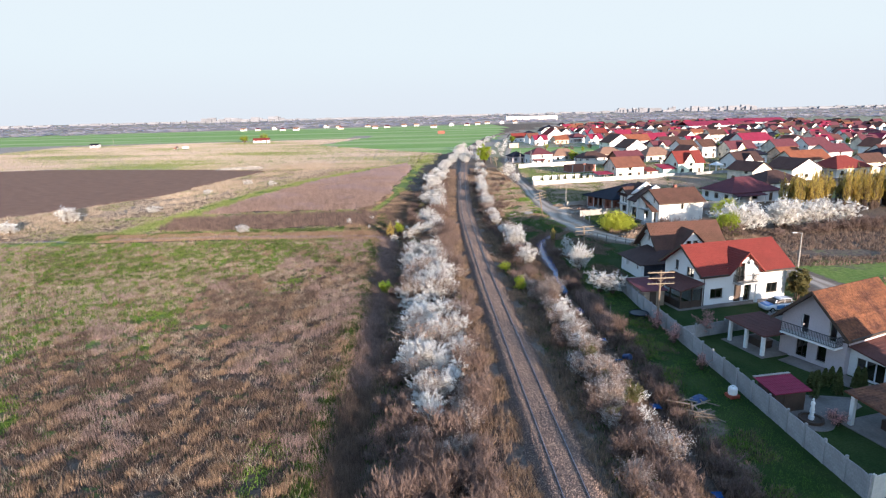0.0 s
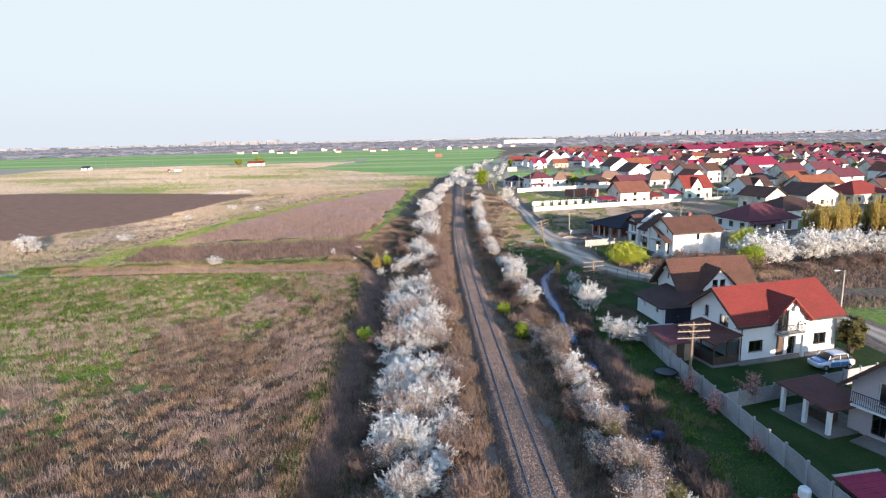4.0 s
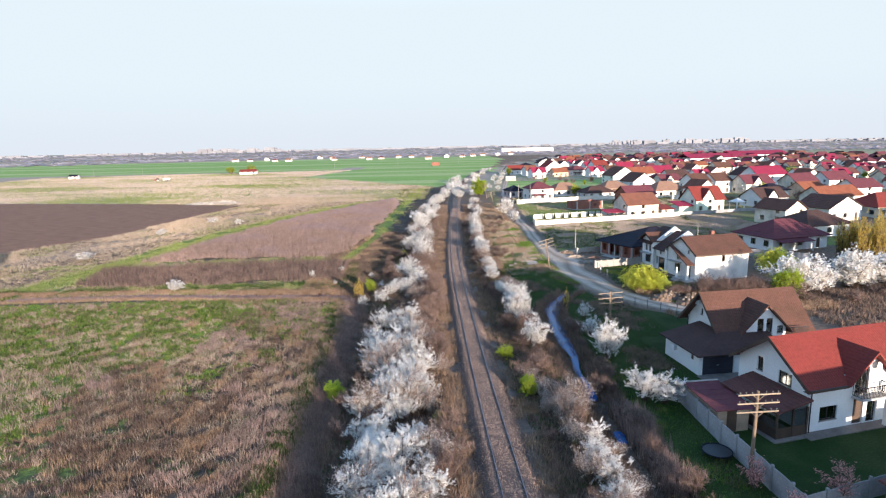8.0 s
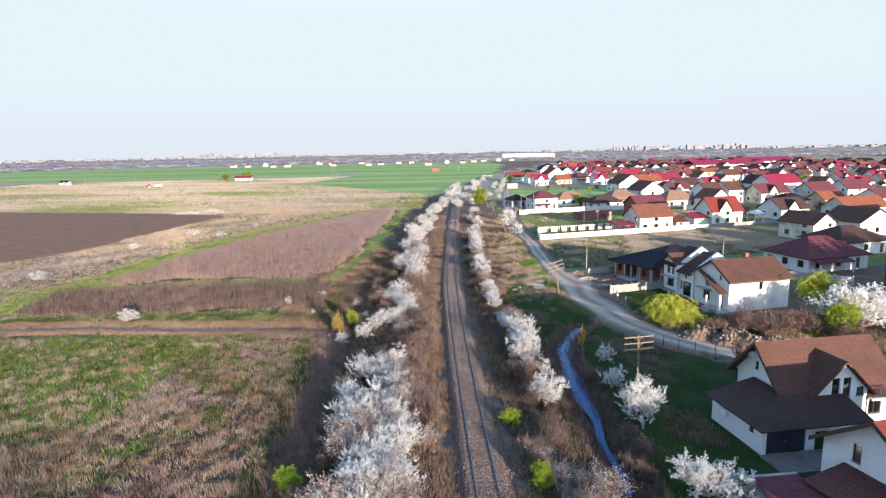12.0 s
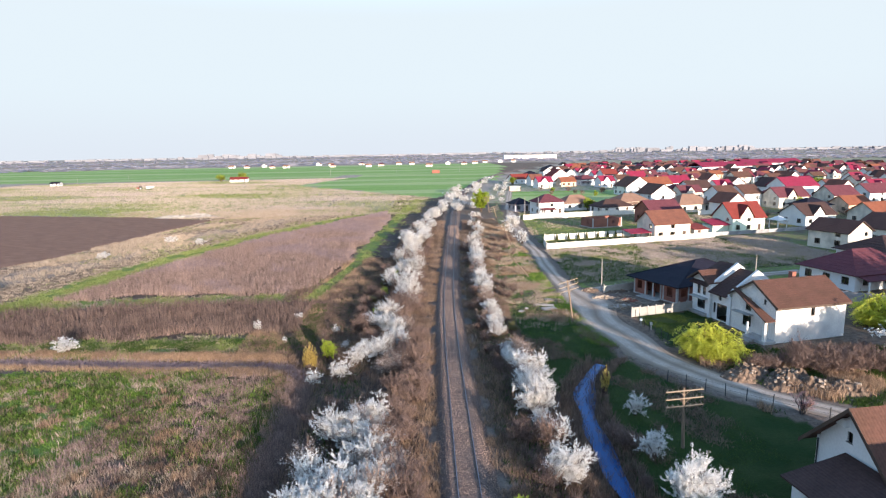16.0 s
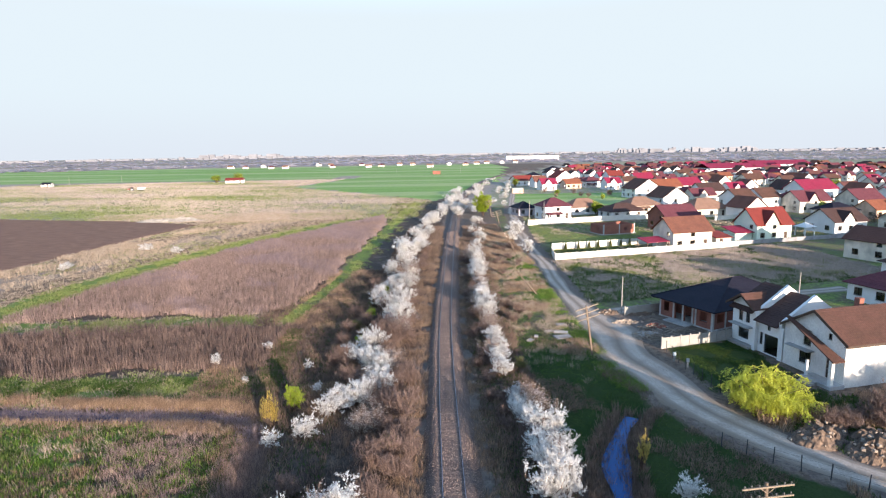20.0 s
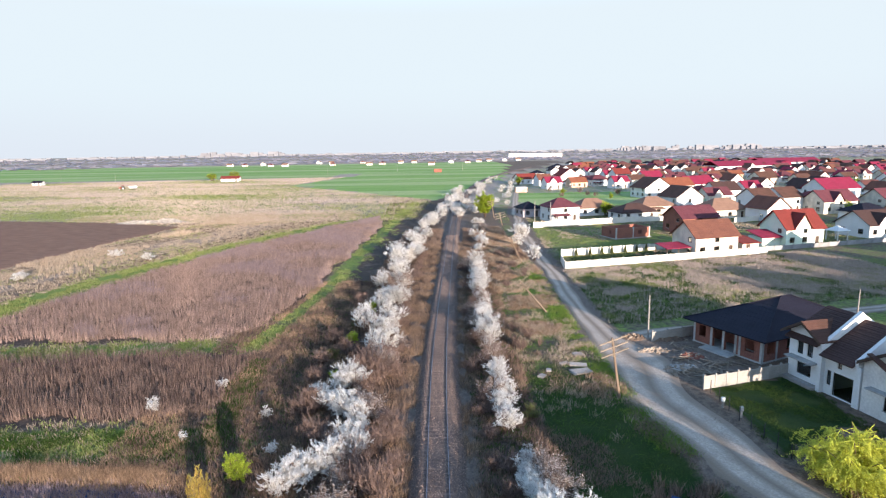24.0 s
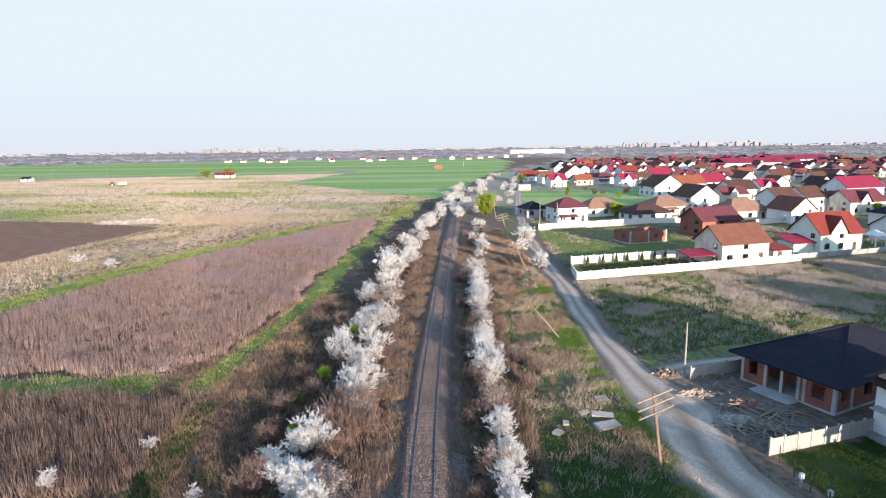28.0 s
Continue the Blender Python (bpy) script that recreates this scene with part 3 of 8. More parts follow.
    tagged(new("ground", me), "flat plain of dry grass, meadow, ploughed soil and green crops", "ground", kind="structure")


build_ground()


def smooth_line(line, step=1.5):
    p = np.array(line, float)
    s_ = np.r_[0, np.cumsum(np.hypot(*np.diff(p, axis=0).T))]
    q = np.arange(0, s_[-1], step)
    out = np.stack([np.interp(q, s_, p[:, 0]), np.interp(q, s_, p[:, 1])], 1)
    k = 7
    pad = np.pad(out, ((k // 2, k // 2), (0, 0)), mode="edge")
    return np.stack([np.convolve(pad[:, i], np.ones(k) / k, mode="valid") for i in (0, 1)], 1)


def ribbon(name, line, left, right, lift, material, z=None, wobble=0.0, across=(0, 0.25, 0.5, 0.75, 1), crown=0.0, parent=None):
    """A strip along a line, following the ground, with uneven edges."""
    p = smooth_line(line)
    t = np.gradient(p, axis=0)
    t /= np.linalg.norm(t, axis=1)[:, None]
    nrm = np.stack([t[:, 1], -t[:, 0]], 1)
    b, k = Build(), len(across)
    for i in range(len(p)):
        wl = (left(p[i, 1]) if callable(left) else left) + wobble * math.sin(i * 0.53) * math.sin(i * 0.21)
        wr = (right(p[i, 1]) if callable(right) else right) + wobble * math.sin(i * 0.47 + 2) * math.sin(i * 0.19)
        for f in across:
            q = p[i] + nrm[i] * (-wl + (wl + wr) * f)
            zz = z if z is not None else float(land(q[0], q[1])) + lift + crown * (1 - (2 * f - 1) ** 2) - (0.09 if abs(2 * f - 1) > 0.98 else 0)
            b.v.append((q[0], q[1], zz))
    for i in range(len(p) - 1):
        for j in range(k - 1):
            a = i * k + j
            b.f.append((a, a + 1, a + k + 1, a + k))
    ob = part(name, b, material, parent, smooth=True)
    if len(ob.data.vertices) == len(p) * k:
        rut = np.tile([math.exp(-((abs(2 * f - 1) - 0.42) / 0.2) ** 2) for f in across], len(p))
        at = ob.data.color_attributes.new("rut", "FLOAT_COLOR", "POINT")
        at.data.foreach_set("color", np.stack([rut, rut, rut, np.ones_like(rut)], 1).astype(np.float32).ravel())
    return ob


ROAD_ACROSS = (0, 0.07, 0.15, 0.22, 0.3, 0.38, 0.5, 0.62, 0.7, 0.78, 0.85, 0.93, 1)


def road_left(y):
    return 1.9 - 0.35 * float(sstep(y, 138, 150)) + 1.4 * math.exp(-((y - 120) / 9.0) ** 2)


def road_right(y):
    return 1.9 - 0.35 * float(sstep(y, 145, 158)) + 2.9 * math.exp(-((y - 131) / 7.5) ** 2) + 1.5 * math.exp(-((y - 116) / 8.0) ** 2)


tagged(ribbon("road", ROAD, road_left, road_right, 0.03, M["road"], wobble=0.45, across=ROAD_ACROSS, crown=0.06), "pale unpaved dirt road with worn wheel ruts", "road", kind="structure")
tagged(ribbon("road_branch", [(23.5, 138.5), (28, 140.3), (34, 141.5), (48, 145), (70, 150)], 1.7, 1.7, 0.04, M["road"], wobble=0.3, across=ROAD_ACROSS), "short dirt road branch beside the building site", "road", kind="structure")
tagged(ribbon("water", [(9.7, 69.5)] + [p for p in STREAM if p[1] > 70], lambda y: 0.22 + 0.5 * float(sstep(y, 72, 86)) + 0.16 * math.sin(y * 0.9), lambda y: 0.22 + 0.5 * float(sstep(y, 72, 86)) + 0.16 * math.sin(y * 0.7 + 1), 0, M["water"], z=-0.42, wobble=0.3), "narrow stream with the reflected sky blue put into its colour", "stream", kind="structure")
for y0, y1, half in ((28.5, 32.5, 0.3), (34.8, 38.6, 0.38), (39.6, 43.8, 0.4), (49.3, 51.9, 0.5), (53.6, 56.6, 0.5), (62, 66.5, 0.4)):
    ys_ = np.linspace(y0, y1, 6)
    xs_ = np.interp(ys_, [p[1] for p in STREAM], [p[0] for p in STREAM]) + 0.15 * np.sin(ys_ * 2.1)
    def taper(y, a=y0, b_=y1, h_=half):
        return h_ * max(0.06, math.sin(math.pi * min(max((y - a) / (b_ - a), 0), 1))) ** 0.6 + 0.06 * math.sin(y * 5)

    tagged(ribbon("water_pool", list(zip(xs_.tolist(), ys_.tolist())), taper, taper, 0, M["water"], z=-0.42), "short open reach of the overgrown stream", "stream", kind="structure")
tagged(ribbon("water_brook", BROOK, 0.8, 0.8, 0, M["water"], z=-0.24, wobble=0.3), "shallow ditch water between the reeds", "stream", kind="structure")


# ---- railway ----
def build_track():
    yy = np.arange(-10, 760, 2.0)
    cx = track_x(yy)
    bed, k = Build(), 6
    prof = [(-2.2, -0.12), (-1.4, 0.46), (-1.15, 0.535), (1.15, 0.535), (1.4, 0.46), (2.2, -0.12)]
    for x0, y0 in zip(cx, yy):
        w = 0.12 * math.sin(y0 * 0.9)
        bed.v += [(x0 + px + (w if abs(px) > 2 else 0), y0, pz) for px, pz in prof]
    for i in range(len(yy) - 1):
        for j in range(k - 1):
            a = i * k + j
            bed.f.append((a, a + 1, a + k + 1, a + k))
    tagged(part("ballast_bed", bed, M["ballast"], smooth=True), "brown-grey crushed stone ballast bed", "ballast", kind="structure")
    n = 60000
    y = 22 + rng.random(n) ** 1.5 * 200
    x = track_x(y) + (rng.random(n) - 0.5) * 4.3
    z = np.interp(np.abs(x - track_x(y)), [0, 1.15, 1.4, 2.4], [0.535, 0.535, 0.48, -0.12])
    c = np.stack([x, y, z], 1)
    r = (0.022 + 0.034 * rng.random(n))[:, None]
    off = np.array([(1, 0, 0), (-0.5, 0.87, 0), (-0.5, -0.87, 0), (0, 0, 1.1)])
    turn = rng.random(n) * 6.28
    co, si = np.cos(turn)[:, None], np.sin(turn)[:, None]
    pts = np.stack([np.stack([o[0] * co[:, 0] - o[1] * si[:, 0], o[0] * si[:, 0] + o[1] * co[:, 0], np.full(n, o[2])], 1) * r + c for o in off], 1)
    v = pts.reshape(-1, 3)
    base = np.arange(n) * 4
    f = np.concatenate([np.stack([base + a, base + b_, base + 3], 1) for a, b_ in ((0, 1), (1, 2), (2, 0))])
    me = bpy.data.meshes.new("ballast_stones")
    me.from_pydata(v.tolist(), [], f.tolist())
    me.materials.append(M["stone"])
    tagged(new("ballast_stones", me), "loose brown and grey crushed stones on the track bed", "gravel", kind="stuff")
    track = thing("railway_track", pose(0, 0, 0), "single railway track with dark worn steel rails", "railway track")
    section = [(-0.07, 0.45), (0.07, 0.45), (0.07, 0.465), (0.012, 0.485), (0.012, 0.56), (0.036, 0.575), (0.036, 0.612), (-0.036, 0.612), (-0.036, 0.575), (-0.012, 0.56), (-0.012, 0.485), (-0.07, 0.46)]
    for side in (-0.7535, 0.7535):
        b, k = Build(), len(section)
        for x0, y0 in zip(cx, yy):
            b.v += [(x0 + side + px, y0, pz) for px, pz in section]
        for i in range(len(yy) - 1):
            for j in range(k):
                q = (j + 1) % k
                b.f.append((i * k + j, i * k + q, (i + 1) * k + q, (i + 1) * k + j))
        rail = part("rail", b, M["rail"], track, "dark steel rail with a worn head")
        b = Build()
        for x0, y0 in zip(cx, yy):
            b.v += [(x0 + side - 0.027, y0, 0.6125), (x0 + side - 0.022, y0, 0.616), (x0 + side + 0.022, y0, 0.616), (x0 + side + 0.027, y0, 0.6125)]
        for i in range(len(yy) - 1):
            for j in range(3):
                b.f.append((i * 4 + j, i * 4 + j + 1, i * 4 + j + 5, i * 4 + j + 4))
        part("running_surface", b, M["rail_head"], rail, "polished running surface")
    sl = Build().box(-1.2, -0.11, 0.36, 1.2, 0.11, 0.541).mesh("sleeper", M["sleeper"])
    for i in range(300):
        y0 = 26 + 0.62 * i
        a = math.atan2(track_x(y0 + 1) - track_x(y0 - 1), 2)
        part("sleeper", sl, M["sleeper"], track, m=pose(float(track_x(y0)), y0, 0, 0, 0, -math.degrees(a)))


build_track()


# ---- houses ----
def side_frame(side, w, d):
    return {"front": ((0, 0), (1, 0), (0, -1), w), "left": ((0, 0), (0, 1), (-1, 0), d), "right": ((w, 0), (0, 1), (1, 0), d), "back": ((0, d), (1, 0), (0, 1), w)}[side]


def wall_run(b, p0, u, n, s0, s1, z0, top, ops, th):
    """A wall with thickness along u, a broken top line and real openings."""
    def height(s_):
        return float(np.interp(s_, [p[0] for p in top], [p[1] for p in top]))
    cuts = sorted({s0, s1, *[p[0] for p in top if s0 < p[0] < s1], *[v for o in ops for v in o[:2] if s0 < v < s1]})
    levels = sorted({v for o in ops for v in o[2:4]})
    for a, c in zip(cuts[:-1], cuts[1:]):
        if c - a < 1e-4:
            continue
        m = (a + c) / 2
        spans, z = [], z0
        for o in sorted((o for o in ops if o[0] <= m <= o[1]), key=lambda o: o[2]):
            spans.append((z, z, o[2], o[2]))
            z = o[3]
        spans.append((z, z, height(a + 1e-5), height(c - 1e-5)))
        pieces = []
        for za, zc, ya, yc in spans:
            for lv in levels:
                if za + 0.01 < lv < min(ya, yc) - 0.01:
                    pieces.append((za, zc, lv, lv))
                    za = zc = lv
            pieces.append((za, zc, ya, yc))
        for za, zc, ya, yc in pieces:
            if max(ya - za, yc - zc) < 0.01:
                continue
            pt = lambda s_, q, k: (p0[0] + u[0] * s_ - n[0] * k, p0[1] + u[1] * s_ - n[1] * k, q)
            b.hexa([pt(a, za, 0), pt(c, zc, 0), pt(c, zc, th), pt(a, za, th)], [pt(a, ya, 0), pt(c, yc, 0), pt(c, yc, th), pt(a, ya, th)])


_cache = {}


def opening(house, side, w, d, o, z_lift=0.0, detail=True):
    """A window, door or shutter that sits in the opening o = (s0, s1, z0, z1, kind)."""
    p0, u, n, _ = side_frame(side, w, d)
    s0, s1, z0, z1, kind = o
    wd, ht = round(s1 - s0, 2), round(z1 - z0, 2)
    frame_mat = M["white_frame"] if kind.startswith("white") else M["dark_frame"]
    depth = 0.1
    m = Matrix(((u[0], -n[0], 0, p0[0] + u[0] * (s0 + s1) / 2 - n[0] * depth), (u[1], -n[1], 0, p0[1] + u[1] * (s0 + s1) / 2 - n[1] * depth), (0, 0, 1, z0 + z_lift), (0, 0, 0, 1)))
    key = (wd, ht, kind, detail)
    if key not in _cache:
        h, t = wd / 2, 0.07
        if kind in ("door", "garage", "white_door"):
            f = Build().box(-h, 0.0, 0, h, 0.07, ht)
            rows = 5 if kind == "garage" else 3
            for i in range(rows):
                f.box(-h + 0.06, -0.015, ht * i / rows + 0.04, h - 0.06, 0.0, ht * (i + 1) / rows - 0.03)
            _cache[key] = (f.mesh("door", M["garage_door"] if kind == "garage" else (M["white_frame"] if kind == "white_door" else M["dark_wood"])), Build().box(h - 0.2, -0.07, ht * 0.45, h - 0.08, -0.016, ht * 0.45 + 0.04).mesh("handle", M["metal"]), None)
        else:
            f = Build()
            bars = [(-h, -h + t), (h - t, h)] + ([(-t / 2, t / 2)] if wd > 0.95 else [])
            cuts = sorted(v for bar in bars for v in bar)
            for a, c in zip(cuts[:-1], cuts[1:]):
                f.box(a, 0, 0, c, 0.08, t).box(a, 0, ht - t, c, 0.08, ht)
                if (a, c) in bars:
                    f.box(a, 0, t, c, 0.08, ht - t)
            g = Build().box(-h + t, 0.035, t, h - t, 0.045, ht - t)
            s_ = Build().box(-h - 0.06, -0.17, -0.05, h + 0.06, 0.0, 0.0)
            _cache[key] = (f.mesh("window", frame_mat), g.mesh("pane", M["glass"]), s_.mesh("sill", M["grey"]))
    a, c, e = _cache[key]
    if kind in ("door", "garage", "white_door"):
        ob = part("door", a, None, house, m=m)
        part("handle", c, None, ob, "metal handle")
    else:
        ob = part("window", a, None, house, m=m)
        pane = part("pane", c, None, ob)
        pane.visible_shadow = False
        if detail and z0 > 0.4:
            part("sill", e, None, ob)


def roof_plane(b, A, B, C, D, th=0.12, courses=1, lap=0.026, waves=0, amp=0.03):
    """A roof slope: A-B its eaves, D-C its top edge; overlapping courses, or round tiles when waves is set."""
    A, B, C, D = [Vector(p) for p in (A, B, C, D)]
    up = (B - A).cross(D - A).normalized()
    if up.z < 0:
        up = -up
    for i in range(courses):
        t0, t1 = i / courses, (i + 1) / courses
        a, c = A.lerp(D, t0), B.lerp(C, t0)
        e, g = A.lerp(D, t1), B.lerp(C, t1)
        lf = lap if courses > 1 or waves else 0
        if not waves:
            b.hexa([a - up * th, c - up * th, g - up * th, e - up * th], [a + up * lf, c + up * lf, g, e])
        else:
            k = len(b.v)
            for row, (p, q) in enumerate(((a, c), (e, g))):
                for j in range(waves * 3 + 1):
                    f = j / (waves * 3)
                    b.v.append(tuple(p.lerp(q, f) + up * (amp * math.cos(2 * math.pi * j / 3) + (lf if row == 0 else 0))))
            for j in range(waves * 3):
                b.f.append((k + j, k + j + 1, k + waves * 3 + 2 + j, k + waves * 3 + 1 + j))
            if i == 0:
                b.hexa([A - up * th, B - up * th, C - up * th, D - up * th], [A - up * 0.04, B - up * 0.04, C - up * 0.04, D - up * 0.04])


def gable_roof(w, d, he, hr, axis, oe=0.5, og=0.5, courses=1, b=None, waves=0, gap=None):
    b = b or Build()
    if axis == "x":
        k = (hr - he) / (d / 2)
        lo = he - k * oe
        if gap:
            xa, xb, yg = gap
            for x0, x1, y0 in ((-og, xa, -oe), (xa, xb, yg), (xb, w + og, -oe)):
                roof_plane(b, (x0, y0, he + k * y0), (x1, y0, he + k * y0), (x1, d / 2, hr), (x0, d / 2, hr), courses=courses if y0 < 0 else max(2, round(courses * (d / 2 - y0) / (d / 2 + oe))))
        else:
            roof_plane(b, (-og, -oe, lo), (w + og, -oe, lo), (w + og, d / 2, hr), (-og, d / 2, hr), courses=courses, waves=waves)
        roof_plane(b, (w + og, d + oe, lo), (-og, d + oe, lo), (-og, d / 2, hr), (w + og, d / 2, hr), courses=courses, waves=waves)
    else:
        k = (hr - he) / (w / 2)
        lo = he - k * oe
        roof_plane(b, (-oe, d + og, lo), (-oe, -og, lo), (w / 2, -og, hr), (w / 2, d + og, hr), courses=courses)
        roof_plane(b, (w + oe, -og, lo), (w + oe, d + og, lo), (w / 2, d + og, hr), (w / 2, -og, hr), courses=courses)
    return b


def hip_roof(w, d, he, hr, oe=0.5, courses=1, b=None):
    b = b or Build()
    r = min(w, d) / 2
    k = (hr - he) / r
    lo = he - k * oe
    p = [(-oe, -oe, lo), (w + oe, -oe, lo), (w + oe, d + oe, lo), (-oe, d + oe, lo)]
    if w >= d:
        q0, q1 = (r, d / 2, hr), (w - r, d / 2, hr)
        for A, B, C, D in ((p[0], p[1], q1, q0), (p[2], p[3], q0, q1), (p[1], p[2], q1, q1), (p[3], p[0], q0, q0)):
            roof_plane(b, A, B, C, D, courses=courses)
    else:
        q0, q1 = (w / 2, r, hr), (w / 2, d - r, hr)
        for A, B, C, D in ((p[3], p[0], q0, q1), (p[1], p[2], q1, q0), (p[0], p[1], q0, q0), (p[2], p[3], q1, q1)):
            roof_plane(b, A, B, C, D, courses=courses)
    return b


def shell(house, w, d, he, hr, axis, wall, ops, dormer=None, th=0.3, z0=-0.1, name="wall", far=False):
    """Four walls with their openings; gables under a pitched roof; dormer = (centre, half width, eaves, peak) on the front."""
    whole = Build()
    for side in ("front", "left", "right", "back"):
        p0, u, n, L = side_frame(side, w, d)
        b = whole if far else Build()
        top = [(0, he), (L, he)]
        if axis == "x" and side in ("left", "right"):
            top = [(0, he), (d / 2, hr), (d, he)]
        if axis == "y" and side in ("front", "back"):
            top = [(0, he), (w / 2, hr), (w, he)]
        if dormer and side == "front":
            c, hw, zd, hp = dormer
            top = [(0, he), (c - hw, he), (c - hw + 0.01, max(zd, he)), (c, hp), (c + hw - 0.01, max(zd, he)), (c + hw, he), (w, he)]
        s0, s1 = (0, L) if side in ("front", "back") else (th, L - th)
        o = ops.get(side, ())
        top = [(s_, z - 0.1) for s_, z in top]
        wall_run(b, p0, u, n, s0, s1, z0, top, o, th)
        if not far:
            part(name, b, wall, house)
        for q in o:
            if q[4] == "open":
                continue
            if far:
                (sa, sb, za, zb), (ux, uy), (nx, ny) = q[:4], u, n
                pt = lambda s_, z, k: (p0[0] + ux * s_ - nx * k, p0[1] + uy * s_ - ny * k, z)
                g = Build()
                g.hexa([pt(sa, za, 0.08), pt(sb, za, 0.08), pt(sb, za, 0.14), pt(sa, za, 0.14)], [pt(sa, zb, 0.08), pt(sb, zb, 0.08), pt(sb, zb, 0.14), pt(sa, zb, 0.14)])
                part("door" if q[4] == "door" else "window", g, M["dark_wood"] if q[4] == "door" else M["glass"], house)
            else:
                opening(house, side, w, d, q)
    if far:
        part(name, whole, wall, house)


def dormer_roof(house, d, he, hr, dormer, material, o=0.4, courses=6, lip=0.5):
    courses = courses * 2
    c, hw, zd, hp = dormer
    k = (hr - he) / (d / 2)
    yr, ye = min((hp - he) / k, d / 2), max((zd - he) / k, -lip)
    s_ = (hp - zd) / hw
    b = Build()
    for sg in (-1, 1):
        A, B = (c + sg * (hw + o), -lip, zd - s_ * o), (c + sg * (hw + o), max(ye - o * s_ / k, -lip + 0.05), zd - s_ * o)
        roof_plane(b, A, B, (c, yr + 0.1, hp + 0.06), (c, -lip, hp + 0.06), courses=courses)
    part("dormer_roof", b, material, house)


def gutter(house, pts, material):
    b = Build()
    b.tube(pts, [0.05] * len(pts), 6)
    part("gutter", b, material, house)


def rail_fence(house, x0, y0, x1, y1, z, h=0.95, name="balcony_rail"):
    top = part(name, Build().tube([(x0, y0, z + h), (x1, y1, z + h)], [0.035, 0.035], 6), M["dark_metal"], house)
    part("bottom_rail", Build().tube([(x0, y0, z + 0.1), (x1, y1, z + 0.1)], [0.022, 0.022], 6), M["dark_metal"], top)
    n = max(2, int(math.hypot(x1 - x0, y1 - y0) / 0.14))
    bar = Build().box(-0.016, -0.016, z + 0.1, 0.016, 0.016, z + h).mesh("bar", M["dark_metal"])
    for i in range(n + 1):
        f = i / n
        part("bar", bar, None, top, m=pose(x0 + (x1 - x0) * f, y0 + (y1 - y0) * f, 0))


def eaves_boards(house, w, d, he, hr, oe, og, gap=None):
    """Dark boards under the verges and eaves of a pitched roof along x."""
    k = (hr - he) / (d / 2)
    for x in (-og - 0.035, w + og + 0.005):
        for y0, y1 in ((-oe, d / 2), (d + oe, d / 2)):
            z0 = he - k * oe
            b = Build()
            b.hexa([(x, y0, z0 - 0.3), (x + 0.03, y0, z0 - 0.3), (x + 0.03, y1, hr - 0.3), (x, y1, hr - 0.3)], [(x, y0, z0 + 0.02), (x + 0.03, y0, z0 + 0.02), (x + 0.03, y1, hr + 0.02), (x, y1, hr + 0.02)])
            part("verge_board", b, M["dark_wood"], house)
    z0 = he - k * oe
    for x0, x1 in (((-og, gap[0]), (gap[1], w + og)) if gap else ((-og, w + og),)):
        part("fascia", Build().box(x0, -oe - 0.03, z0 - 0.26, x1, -oe - 0.003, z0 - 0.02), M["dark_wood"], house)
        part("soffit", Build().box(x0, -oe, z0 - 0.25, x1, -0.004, z0 - 0.22), M["dark_wood"], house)


